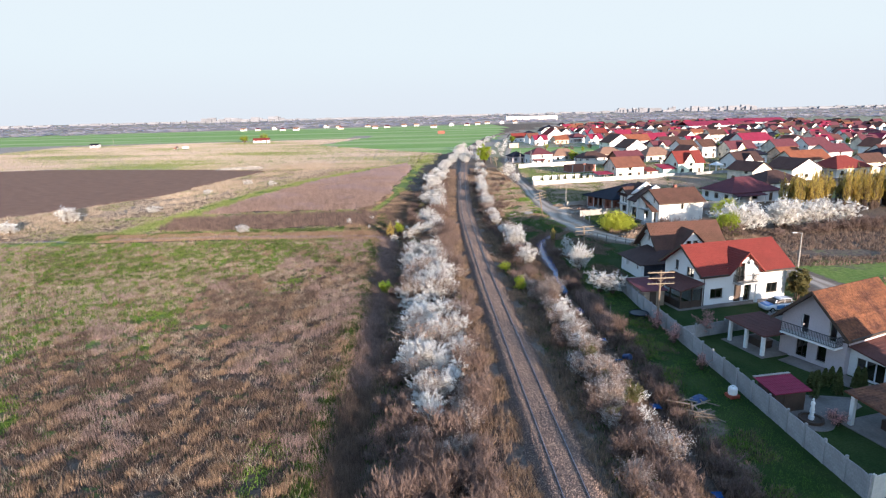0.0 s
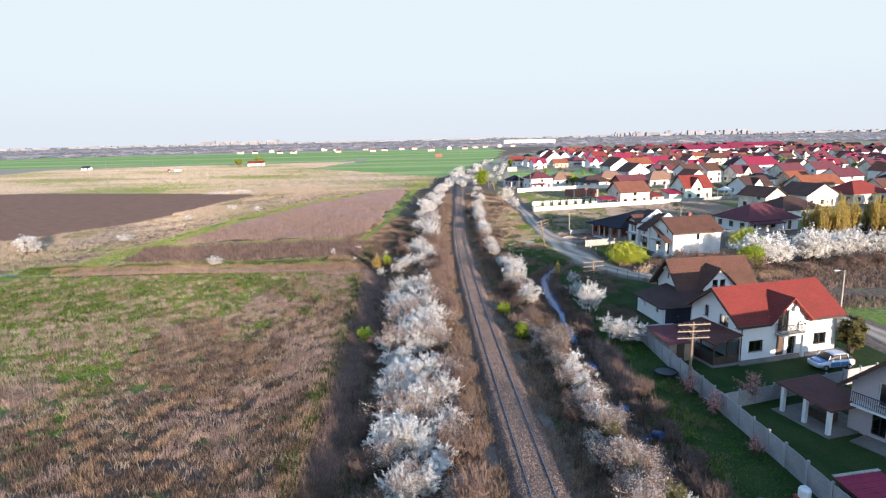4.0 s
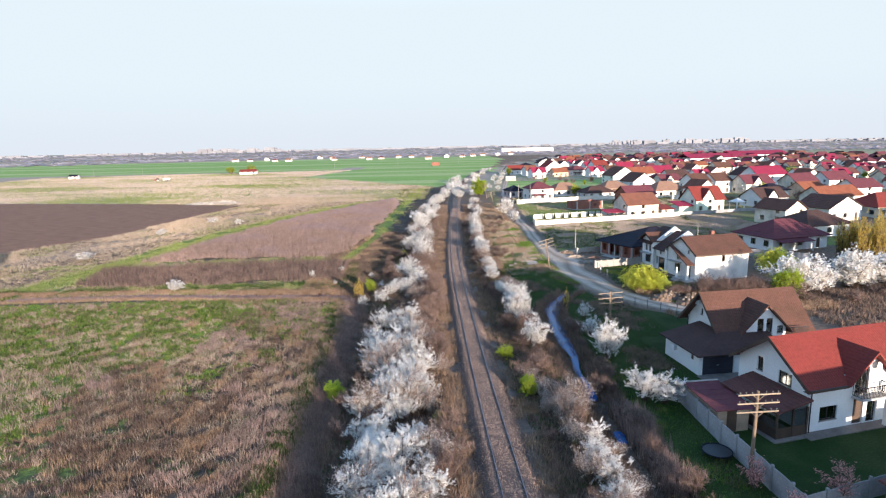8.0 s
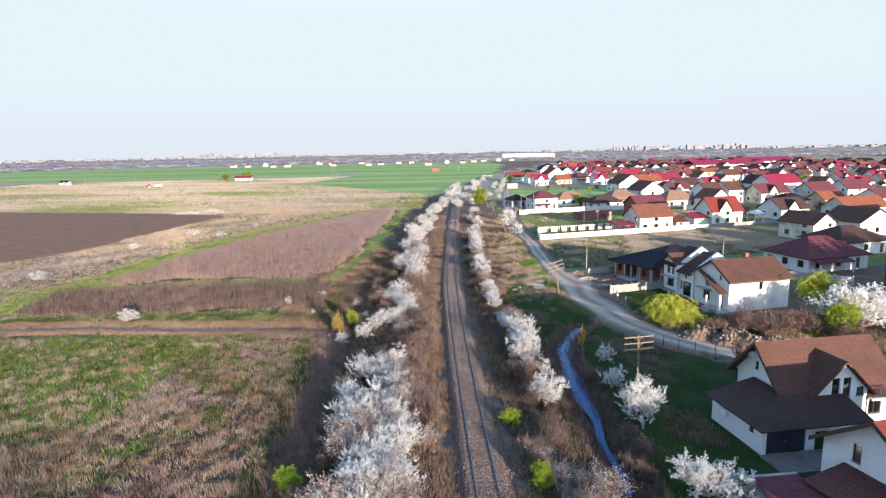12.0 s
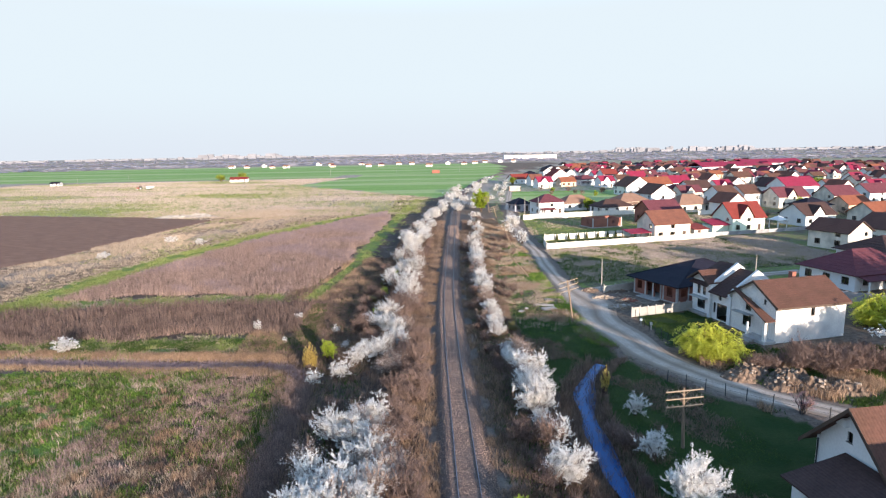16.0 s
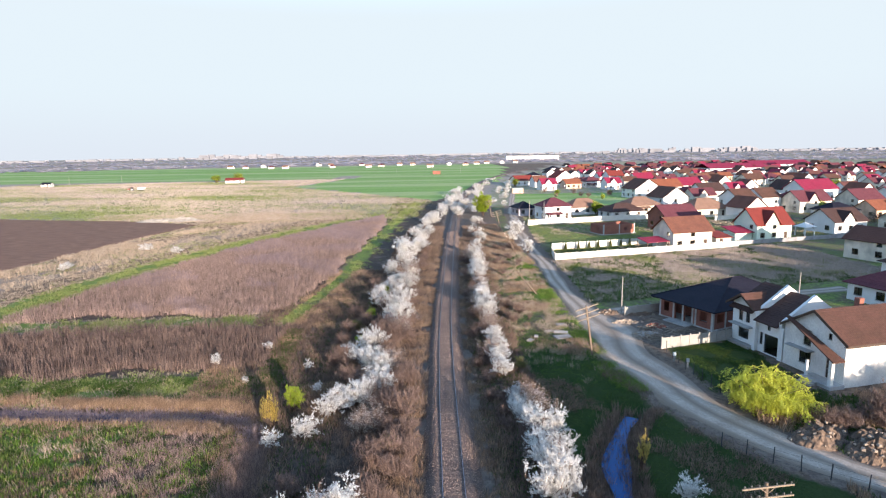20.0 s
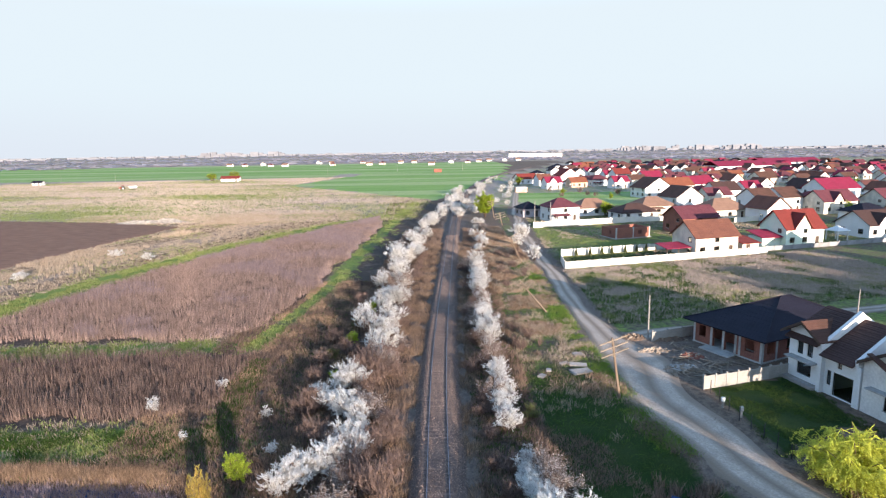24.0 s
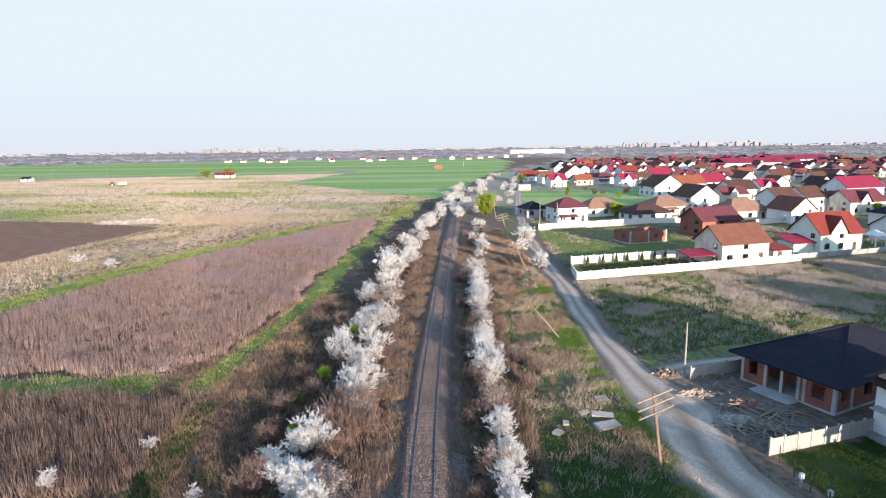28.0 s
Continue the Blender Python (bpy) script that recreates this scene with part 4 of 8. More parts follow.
def white_house():
    h = thing("house", pose(24.0, 62.9, 0, 0, 0, 12.5), "white rendered house with a red tiled roof and front balcony", "house")
    w, d, he, hr = 11.8, 7.2, 4.15, 6.75
    dm = (5.5, 2.2, 4.1, 6.2)
    ops = {
        "front": [(1.1, 2.8, 0.85, 2.0, "window"), (9.0, 10.6, 0.8, 2.0, "window"), (4.4, 5.4, 0.1, 2.25, "door"), (4.4, 5.7, 2.62, 4.8, "window"), (5.8, 6.7, 0.1, 2.3, "window")],
        "left": [(1.7, 3.0, 3.0, 4.1, "window"), (4.6, 5.2, 3.3, 4.5, "window")],
        "right": [(2.0, 3.2, 3.0, 4.2, "window")],
    }
    shell(h, w, d, he, hr, "x", M["white"], ops, dm)
    part("roof", gable_roof(w, d, he, hr, "x", 0.5, 0.7, 16, gap=(3.4, 7.6, 0.32)), M["red_tile"], h)
    eaves_boards(h, w, d, he, hr, 0.5, 0.7, (3.2, 7.8))
    dormer_roof(h, d, he, hr, dm, M["red_tile"], 0.35, 8, 0.75)
    part("plinth", Build().box(-0.6, -1.0, -0.1, w + 0.5, 0, 0.08), M["paving"], h)
    part("balcony", Build().box(4.1, -0.95, 2.42, 7.0, -0.003, 2.56), M["grey"], h)
    rail_fence(h, 4.15, -0.9, 6.95, -0.9, 2.56)
    rail_fence(h, 4.15, -0.9, 4.15, -0.05, 2.56)
    rail_fence(h, 6.95, -0.9, 6.95, -0.05, 2.56)
    part("porch_pillar", Build().box(6.7, -0.93, 0.08, 6.98, -0.65, 2.42), M["white"], h)
    part("dish", Build().ring(0, 0, [(0.02, 0), (0.28, 0.06), (0.33, 0.12), (0.27, 0.09)], 14), M["white_plastic"], h, "white satellite dish", pose(6.2, -0.25, 4.9, 75, 0, 10), True)
    gutter(h, [(-0.6, -0.57, 3.76), (3.3, -0.57, 3.76)], M["dark_metal"])
    gutter(h, [(8.7, -0.57, 3.76), (w + 0.6, -0.57, 3.76)], M["dark_metal"])
    gutter(h, [(0.12, -0.5, 3.7), (0.12, -0.07, 3.4), (0.12, -0.07, 0.05)], M["dark_metal"])
    b = Build()
    roof_plane(b, (-3.3, 5.6, 2.3), (-3.3, -0.4, 2.3), (-0.02, -0.4, 2.95), (-0.02, 5.6, 2.95), courses=8)
    part("porch_roof", b, M["umber_tile"], h, "dark brown sheet porch roof")
    for x, y in ((-3.0, -0.1), (-1.5, -0.1), (-0.2, -0.1), (-3.0, 1.8), (-3.0, 3.6), (-3.0, 5.3)):
        part("porch_post", Build().box(x - 0.07, y - 0.07, 0.05, x + 0.07, y + 0.07, 2.3), M["dark_wood"], h)
    for x0, x1 in ((-2.9, -1.6), (-1.4, -0.3)):
        g = part("porch_glazing", Build().box(x0, -0.12, 0.9, x1, -0.08, 2.2), M["glass"], h)
        part("porch_boarding", Build().box(x0, -0.14, 0.06, x1, -0.06, 0.9), M["dark_wood"], h)
    for y0, y1 in ((0, 1.7), (1.9, 3.5), (3.7, 5.2)):
        part("porch_boarding", Build().box(-3.04, y0, 0.06, -2.96, y1, 0.9), M["dark_wood"], h)
        part("porch_glazing", Build().box(-3.02, y0, 0.9, -2.98, y1, 2.2), M["glass"], h)
    part("terrace", Build().box(-3.5, -0.6, -0.1, -0.65, 6, 0.06), M["paving"], h)


def brown_house():
    h = thing("house", pose(25.2, 77.85, 0, 0, 0, 6.0), "white house with a brown tiled roof and attached garage", "house")
    w, d, he, hr = 9.2, 6.4, 3.3, 6.6
    ops = {"front": [(7.4, 8.6, 0.9, 2.1, "window")], "left": [(3.6, 4.0, 3.9, 4.6, "window")], "right": [(3, 4.2, 1, 2.2, "window")]}
    shell(h, w, d, he, hr, "x", M["white"], ops)
    part("roof", gable_roof(w, d, he, hr, "x", 0.6, 0.9, 16, gap=(1.9, 6.7, 0.3)), M["brown_tile"], h)
    eaves_boards(h, w, d, he, hr, 0.6, 0.9, (1.2, 7.4))
    # gabled wing in front, with a corner loggia
    x0, x1, yf = 2.3, 6.7, -0.45
    dm = (4.3, 2.7, 3.2, 5.9)
    front = [(1.15, 1.85, 2.85, 4.45, "window"), (2.15, 2.85, 2.85, 4.45, "window"), (3.4, 4.1, 2.85, 3.6, "window")]
    b = Build()
    wall_run(b, (x0, yf), (1, 0), (0, -1), 0, x1 - x0, -0.1, [(0, 3.7), (2.0, 5.72), (4.4, 3.35)], front, 0.3)
    part("wing_wall", b, M["white"], h)
    for px, nx, op in ((x0, -1, []), (x1, 1, [])):
        b = Build()
        wall_run(b, (px, yf + 0.3), (0, 1), (nx, 0), 0, 0.15, -0.1, [(0, 3.3), (0.15, 3.3)], [o for o in op], 0.3)
        part("wing_wall", b, M["white"], h)
    anchor = new("wing")
    anchor.parent, anchor.matrix_basis = h, pose(x0, yf, 0)
    for o in front:
        if o[4] != "open":
            opening(anchor, "front", x1 - x0, 1.5, o)
    dormer_roof(h, d, he, hr, dm, M["brown_tile"], 0.3, 8, 0.82)
    part("balcony", Build().box(x1 + 0.02, yf - 0.5, 2.5, 8.9, -0.01, 2.66), M["white"], h)
    rail_fence(h, x1 + 0.06, yf - 0.45, 8.85, yf - 0.45, 2.66, 0.8)
    part("air_conditioner", Build().box(-0.36, 3.9, 4.9, -0.01, 4.6, 5.4), M["white_plastic"], h, "white air conditioner box")
    gutter(h, [(x1 + 0.12, yf + 0.06, 3.0), (x1 + 0.12, yf + 0.06, 0.1)], M["dark_metal"])
    gutter(h, [(-0.1, d - 0.2, 3.0), (-0.1, d - 0.2, 0)], M["dark_metal"])
    # garage wing on the left, with a lean-to roof that runs on in front of the house
    gw, gd, gh = 4.4, 6.2, 2.2
    gx, gy = -4.35, -2.95
    g = part("garage", Build().box(gx, gy + 0.02, -0.05, gx + gw, gy + gd, 0.02), M["paving"], h)
    b = Build()
    wall_run(b, (gx, gy), (0, 1), (-1, 0), 0, gd, -0.1, [(0, gh), (gd, gh)], [(1.0, 1.5, 1.2, 1.7)], 0.25)
    part("garage_wall", b, M["white"], h)
    b = Build()
    wall_run(b, (gx + 0.25, gy), (1, 0), (0, -1), 0, gw - 0.25, -0.1, [(0, gh), (gw, gh)], [(0.1, 3.4, 0, 2.05)], 0.25)
    part("garage_wall", b, M["white"], h)
    b = Build()
    wall_run(b, (gx + 0.25, gy + gd), (1, 0), (0, 1), 0, gw, -0.1, [(0, gh), (gw, gh)], [], 0.25)
    part("garage_wall", b, M["white"], h)
    door = Build().box(gx + 0.36, gy + 0.12, 0, gx + 3.64, gy + 0.18, 2.04)
    for i in range(4):
        door.box(gx + 0.4, gy + 0.1, 0.06 + 0.5 * i, gx + 3.6, gy + 0.12, 0.5 + 0.5 * i)
    dr = part("garage_door", door, M["garage_door"], h, "anthracite sectional garage door")
    part("handle", Build().box(gx + 1.9, gy + 0.05, 0.9, gx + 2.1, gy + 0.1, 0.96), M["metal"], dr)
    ac = part("air_conditioner", Build().box(gx - 0.34, gy + 4.0, 1.2, gx - 0.01, gy + 4.8, 1.75), M["white_plastic"], h, "white air conditioner box")
    wn_ = part("window", Build().box(gx + 0.08, gy + 1.0, 1.2, gx + 0.14, gy + 1.5, 1.7), M["dark_frame"], h)
    r = Build()
    e, xr, yr, zr = 0.5, -0.25, -0.02, 3.25
    roof_plane(r, (gx - e, gy + gd + e, 2.15), (gx - e, gy - e, 2.15), (xr, yr, zr), (xr, gy + gd + e, zr), courses=9, lap=0.012)
    roof_plane(r, (gx - e, gy - e, 2.15), (4.62, gy - e, 2.15), (4.62, yr, zr), (xr, yr, zr), courses=5, lap=0.012)
    part("garage_roof", r, M["dark_tile"], h, "dark brown sheet roof over the garage and porch")
    for x in (1.2, 4.3):
        part("porch_post", Build().box(x - 0.1, gy - 0.2, 0, x + 0.1, gy, 2.1), M["white"], h)
    part("forecourt", Build().box(gx - 0.2, gy - 2.6, -0.1, 4.6, gy - 0.01, 0.05), M["paving"], h)
    part("footing", Build().box(-0.8, 3.6, -0.1, -0.31, d, 0.06), M["paving"], h)


def near_villa():
    h = thing("house", pose(27.5, 44.3, 0, 0, 0, 23), "lilac-grey house with a weathered terracotta tiled roof", "house")
    w, d, he, hr = 7.8, 5.9, 4.05, 6.9
    ops = {
        "left": [(0.9, 1.6, 2.6, 4.4, "white_window"), (3.4, 4.1, 2.6, 4.4, "white_window"), (1.6, 2.4, 0.5, 2.0, "window"), (3.3, 4.3, 0.3, 2.0, "window")],
        "front": [(1.6, 3.0, 2.9, 3.6, "white_window"), (5.6, 7.0, 2.6, 3.7, "white_window")],
    }
    shell(h, w, d, he, hr, "x", M["lilac"], ops)
    k = (hr - he) / (d / 2)
    roof = part("roof", gable_roof(w, d, he - 0.06, hr - 0.06, "x", 0.55, 0.9, 1), M["dark_wood"], h, "dark boarded roof deck under the tiles")
    for i in range(18):
        for y0, y1, x0, x1 in ((-0.55, d / 2, -0.9, w + 0.9), (d + 0.55, d / 2, w + 0.9, -0.9)):
            ya, yb = y0 + (y1 - y0) * i / 18, y0 + (y1 - y0) * (i + 1) / 18
            za, zb = he - k * 0.55 + (hr - he + k * 0.55) * i / 18, he - k * 0.55 + (hr - he + k * 0.55) * (i + 1) / 18
            b = Build()
            roof_plane(b, (x0, ya, za), (x1, ya, za), (x1, yb, zb), (x0, yb, zb), 0.05, 1, 0.04, 36)
            b.f = [f for f in b.f if len(f) == 4 and max(f) < 2 * (36 * 3 + 1)]
            b.v = b.v[:2 * (36 * 3 + 1)]
            part("tile_course", b, M["terracotta"], roof)
    eaves_boards(h, w, d, he, hr, 0.55, 0.9)
    part("balcony", Build().box(-1.1, 0.3, 2.35, -0.003, 5.3, 2.5), M["white"], h)
    rail_fence(h, -1.05, 0.35, -1.05, 5.25, 2.5)
    rail_fence(h, -1.05, 0.35, -0.05, 0.35, 2.5)
    gutter(h, [(-0.5, -0.6, 3.5), (w, -0.6, 3.5)], M["dark_metal"])
    gutter(h, [(0.1, -0.55, 3.45), (0.1, -0.07, 3.1), (0.1, -0.07, 2.6)], M["dark_metal"])
    # glazed room in front under its own lean-to roof
    b = Build()
    roof_plane(b, (0.3, -3.4, 1.95), (7.4, -3.4, 1.95), (7.4, -0.02, 2.65), (0.3, -0.02, 2.65), courses=8)
    part("lean_to_roof", b, M["umber_tile"], h, "dark red-brown lean-to roof")
    b = Build()
    wall_run(b, (0.6, -3.0), (0, 1), (-1, 0), 0, 2.99, -0.1, [(0, 1.9), (2.99, 2.4)], [(0.15, 2.4, 0.05, 1.85)], 0.2)
    part("lean_to_wall", b, M["white"], h)
    b = Build()
    wall_run(b, (0.8, -3.0), (1, 0), (0, -1), 0, 6.4, -0.1, [(0, 1.9), (6.4, 1.9)], [], 0.2)
    part("lean_to_wall", b, M["white"], h)
    f = Build()
    for i in range(4):
        y = -2.85 + 0.75 * i
        f.box(0.66, y - 0.05, 0.05, 0.74, y + 0.05, 1.85)
    f.box(0.66, -2.9, 1.75, 0.74, -0.55, 1.85).box(0.66, -2.9, 0.05, 0.74, -0.55, 0.15)
    wn_ = part("window", f, M["white_frame"], h, "white framed glazed doors")
    part("pane", Build().box(0.69, -2.8, 0.15, 0.71, -0.6, 1.75), M["glass"], wn_)
    part("path", Build().box(-1.9, -5.0, -0.1, 0.2, 4.6, 0.05), M["paving"], h)
    part("air_conditioner", Build().box(3.3, -0.35, 3.0, 4.1, -0.01, 3.5), M["white_plastic"], h)


def open_shelter(name, m, w, d, z, rise, roof, posts, label):
    t = thing(name, m, label, "shelter")
    b = Build()
    roof_plane(b, (-0.3, -0.3, z), (w + 0.3, -0.3, z), (w + 0.3, d + 0.3, z + rise), (-0.3, d + 0.3, z + rise), courses=18)
    part("roof", b, roof, t)
    for x, y in posts:
        part("pillar", Build().box(x - 0.14, y - 0.14, 0.06, x + 0.14, y + 0.14, z + rise * (y + 0.3) / (d + 0.6) - 0.1), M["white"], t)
    part("floor", Build().box(-0.4, -0.4, -0.1, w + 0.4, d + 0.4, 0.06), M["paving"], t)
    part("table", Build().box(w * 0.35, d * 0.3, 0.06, w * 0.65, d * 0.7, 0.8), M["dark_wood"], t)
    return t


def unfinished_pair():
    # brown-roofed half, rough white wall towards the gardens, canopy roof along its gable wall
    h = thing("house", pose(38.4, 111.2, 0, 0, 0, 11.5), "unfinished rough white house with a brown tiled roof", "house")
    w, d, he, hr = 10.0, 7.2, 4.65, 6.85
    ops = {"front": [(4.9, 5.5, 3.0, 4.2, "window")], "left": [(1.6, 2.0, 4.3, 4.9, "window"), (1.1, 2.0, 0.35, 2.4, "door"), (3.9, 4.8, 2.9, 4.5, "window"), (3.8, 5.2, 0.9, 2.2, "window")], "right": [(2, 3, 1, 2, "window")]}
    shell(h, w, d, he, hr, "x", M["rough_white"], ops)
    part("roof", gable_roof(w, d, he, hr, "x", 0.45, 0.3, 14), M["brown_tile"], h)
    eaves_boards(h, w, d, he, hr, 0.45, 0.3)
    b = Build()
    roof_plane(b, (-1.75, -0.35, 2.85), (-0.34, -0.35, 2.85), (-0.34, 6.4, 5.5), (-0.8, 6.4, 5.5), courses=14)
    part("canopy_roof", b, M["brown_tile"], h)
    for y, x in ((0.2, -1.4), (3.4, -1.1)):
        part("canopy_beam", Build().box(x, y - 0.08, 2.75 + 0.393 * (y - 0.2), -0.01, y + 0.08, 2.9 + 0.393 * (y - 0.2)), M["dark_wood"], h)
    part("porch_pillar", Build().box(-1.45, 0.05, 0, -1.1, 0.4, 2.95), M["rough_white"], h)
    part("porch_wall", Build().box(-1.3, 2.95, 0.3, -1.05, 3.15, 1.9), M["white"], h)
    part("porch_floor", Build().box(-1.7, -0.2, -0.1, -0.01, 3.3, 0.35), M["grey"], h)
    for i in range(3):
        part("step", Build().box(-2.55 + 0.28 * i, 1.2, -0.1, -2.27 + 0.28 * i, 2.8, 0.1 + 0.1 * i), M["slab"], h)
    part("window_ledge", Build().box(-0.75, 3.4, 2.42, -0.01, 6.4, 2.54), M["grey"], h)
    part("chimney", Build().box(6.2, 4.4, 5.6, 6.8, 5.0, 7.3), M["brick"], h)
    # white half behind: roofs that fall towards the road between raised party walls, gabled wing at the far end
    g = thing("house", pose(36.6, 118.6, 0, 0, 0, 11.5), "unfinished white house with dark brown stepped roofs", "house")
    for y0, y1, he, hr in ((0, 3.65, 3.95, 6.6), (3.65, 7.6, 4.2, 6.9)):
        x0, wd = 0.55, 8.4
        b = Build()
        wall_run(b, (x0 - 0.35, y0), (1, 0), (0, -1), 0, wd, -0.1, [(0, he + 0.2), (wd / 2, hr + 0.35), (wd, he + 0.2)], [], 0.3)
        part("party_wall", b, M["white"], g)
        part("wall_coping", Build().hexa([(x0 - 0.37, y0 - 0.03, he + 0.2), (x0 - 0.37, y0 + 0.33, he + 0.2), (x0 - 0.35 + wd / 2, y0 + 0.33, hr + 0.35), (x0 - 0.35 + wd / 2, y0 - 0.03, hr + 0.35)], [(x0 - 0.37, y0 - 0.03, he + 0.26), (x0 - 0.37, y0 + 0.33, he + 0.26), (x0 - 0.35 + wd / 2, y0 + 0.33, hr + 0.41), (x0 - 0.35 + wd / 2, y0 - 0.03, hr + 0.41)]), M["white"], g)
        b = Build()
        ops = [(0.3, 2.3, 0.1, 2.3), (2.5, 2.95, 0.9, 2.3), (1.5, 1.95, 2.75, 3.5)] if y0 == 0 else [(1.0, 2.6, 0.75, 2.1), (0.95, 1.6, 2.75, 4.6), (2.05, 2.7, 2.75, 4.6)]
        top = [(0, he), (y1 - y0, he)] if y0 == 0 else [(0, 4.85), (1.8, 6.0), (3.6, 4.9), (y1 - y0, 4.9)]
        wall_run(b, (x0, y0 + 0.3), (0, 1), (-1, 0), 0, y1 - y0 - 0.3, -0.1, top, ops, 0.3)
        part("wall", b, M["white"], g)
        b = Build()
        wall_run(b, (x0 + wd, y0 + 0.3), (0, 1), (1, 0), 0, y1 - y0 - 0.3, -0.1, [(0, he), (9, he)], [], 0.3)
        part("wall", b, M["white"], g)
        for s0, s1, z0, z1 in ops:
            ya, yb = y0 + 0.3 + s0, y0 + 0.3 + s1
            wn_ = part("window", Build().box(x0 + 0.1, ya, z0, x0 + 0.16, ya + 0.07, z1).box(x0 + 0.1, yb - 0.07, z0, x0 + 0.16, yb, z1).box(x0 + 0.1, ya + 0.07, z1 - 0.07, x0 + 0.16, yb - 0.07, z1).box(x0 + 0.1, ya + 0.07, z0, x0 + 0.16, yb - 0.07, z0 + 0.07), M["dark_frame"], g)
            part("pane", Build().box(x0 + 0.12, ya + 0.07, z0 + 0.07, x0 + 0.14, yb - 0.07, z1 - 0.07), M["glass"], wn_)
        r = Build()
        low = he - 0.3 if y0 == 0 else he + 0.1
        roof_plane(r, (x0 - 0.7, y1 - 0.02, low), (x0 - 0.7, y0 + 0.31, low), (x0 + wd / 2, y0 + 0.31, hr), (x0 + wd / 2, y1 - 0.02, hr), courses=12)
        roof_plane(r, (x0 + wd + 0.4, y0 + 0.31, low), (x0 + wd + 0.4, y1 - 0.02, low), (x0 + wd / 2, y1 - 0.02, hr), (x0 + wd / 2, y0 + 0.31, hr), courses=6)
        part("roof", r, M["dark_tile"], g)
    b = Build()
    wall_run(b, (0.85, 7.6), (1, 0), (0, 1), 0, 7.8, -0.1, [(0, 4.2), (3.9, 6.8), (7.8, 4.2)], [(1.2, 2.4, 0.9, 2.2)], 0.3)
    part("end_wall", b, M["white"], g)
    r = Build()
    for sg in (-1, 1):
        roof_plane(r, (-0.25, 5.75 + sg * 2.25, 4.75), (2.0, 5.75 + sg * 2.25, 4.75), (4.2, 5.75, 6.2), (-0.25, 5.75, 6.2), courses=7)
    part("gable_roof", r, M["brown_tile"], g)
    for sg in (-1, 1):
        part("verge_board", Build().hexa([(-0.27, 5.75 + sg * 2.27, 4.5), (-0.22, 5.75 + sg * 2.27, 4.5), (-0.22, 5.75, 5.95), (-0.27, 5.75, 5.95)], [(-0.27, 5.75 + sg * 2.27, 4.72), (-0.22, 5.75 + sg * 2.27, 4.72), (-0.22, 5.75, 6.17), (-0.27, 5.75, 6.17)]), M["dark_wood"], g)
    part("window_ledge", Build().box(-0.35, 4.2, 2.35, 0.54, 7.3, 2.48), M["grey"], g)
    part("porch_pillar", Build().box(0.2, -0.3, 0, 0.5, -0.02, 3.7), M["white"], g)
    part("porch_pillar", Build().box(0.1, 3.5, 0, 0.54, 3.9, 3.6), M["white"], g)
    part("footing", Build().box(-0.3, 3.9, -0.1, 0.54, 7.7, 0.3), M["slab"], g)


def brick_bungalow():
    h = thing("house", pose(34.77, 129.16, 0, 0, 0, 24), "unfinished red brick bungalow with a near-black hipped roof", "house")
    w, d, he, hr = 15.0, 8.7, 2.85, 5.2
    ops = {"left": [(0.9, 2.0, 0.9, 2.2, "open"), (3.3, 4.5, 0.1, 2.4, "open"), (4.8, 6.0, 0.1, 2.4, "open"), (7.0, 7.9, 0.9, 2.2, "open")], "front": [(0.8, 2.0, 0.9, 2.1, "open"), (4.0, 5.2, 0.9, 2.1, "open"), (12, 13.2, 0.9, 2.1, "open")]}
    shell(h, w, d, he, hr, None, M["brick"], ops)
    part("floor", Build().box(-0.05, -0.05, -0.1, w, d, 0.18), M["grey"], h)
    part("inner_wall", Build().box(2.6, 0.4, 0.18, 2.8, d - 0.4, 2.8), M["brick"], h)
    for y in (0.0, 2.5, 3.0, 4.55, 6.1, d - 0.3):
        part("concrete_column", Build().box(-0.03, y - 0.02, 0, 0.29, y + 0.25, 2.6), M["grey"], h)
    part("concrete_column", Build().box(2.2, -0.03, 0, 2.5, 0.28, 2.6), M["grey"], h)
    part("ring_beam", Build().box(-0.03, -0.03, 2.6, 0.31, d + 0.02, 2.84), M["grey"], h)
    e, lo = 0.85, 2.72
    fl, fr, br, bl = (-e, -e, lo), (w + e, -e, lo), (w + e, d + e, lo), (-e, d + e, lo)
    p, q = (9.0, 4.4, hr), (w - 4.4, 4.4, hr)
    for A, B, C, D in ((bl, fl, p, p), (fl, fr, q, p), (br, bl, p, q), (fr, br, q, q)):
        b = Build()
        roof_plane(b, A, B, C, D, courses=12, lap=0.01)
        part("roof_slope", b, M["blue_tile"], h)
    for a, c in ((bl, p), (fl, p), (p, q), (fr, q), (br, q)):
        part("ridge_cap", Build().tube([Vector(a) + Vector((0, 0, 0.03)), Vector(c) + Vector((0, 0, 0.03))], [0.07, 0.07], 6), M["blue_tile"], h)
    for y in np.arange(-0.4, d + 0.5, 0.9):
        part("rafter_end", Build().box(-0.8, float(y) - 0.04, 2.56, -0.04, float(y) + 0.04, 2.68), M["wood"], h)
    part("porch_slab", Build().box(-1.5, 2.9, -0.1, -0.06, 6.6, 0.15), M["grey"], h)
    return h


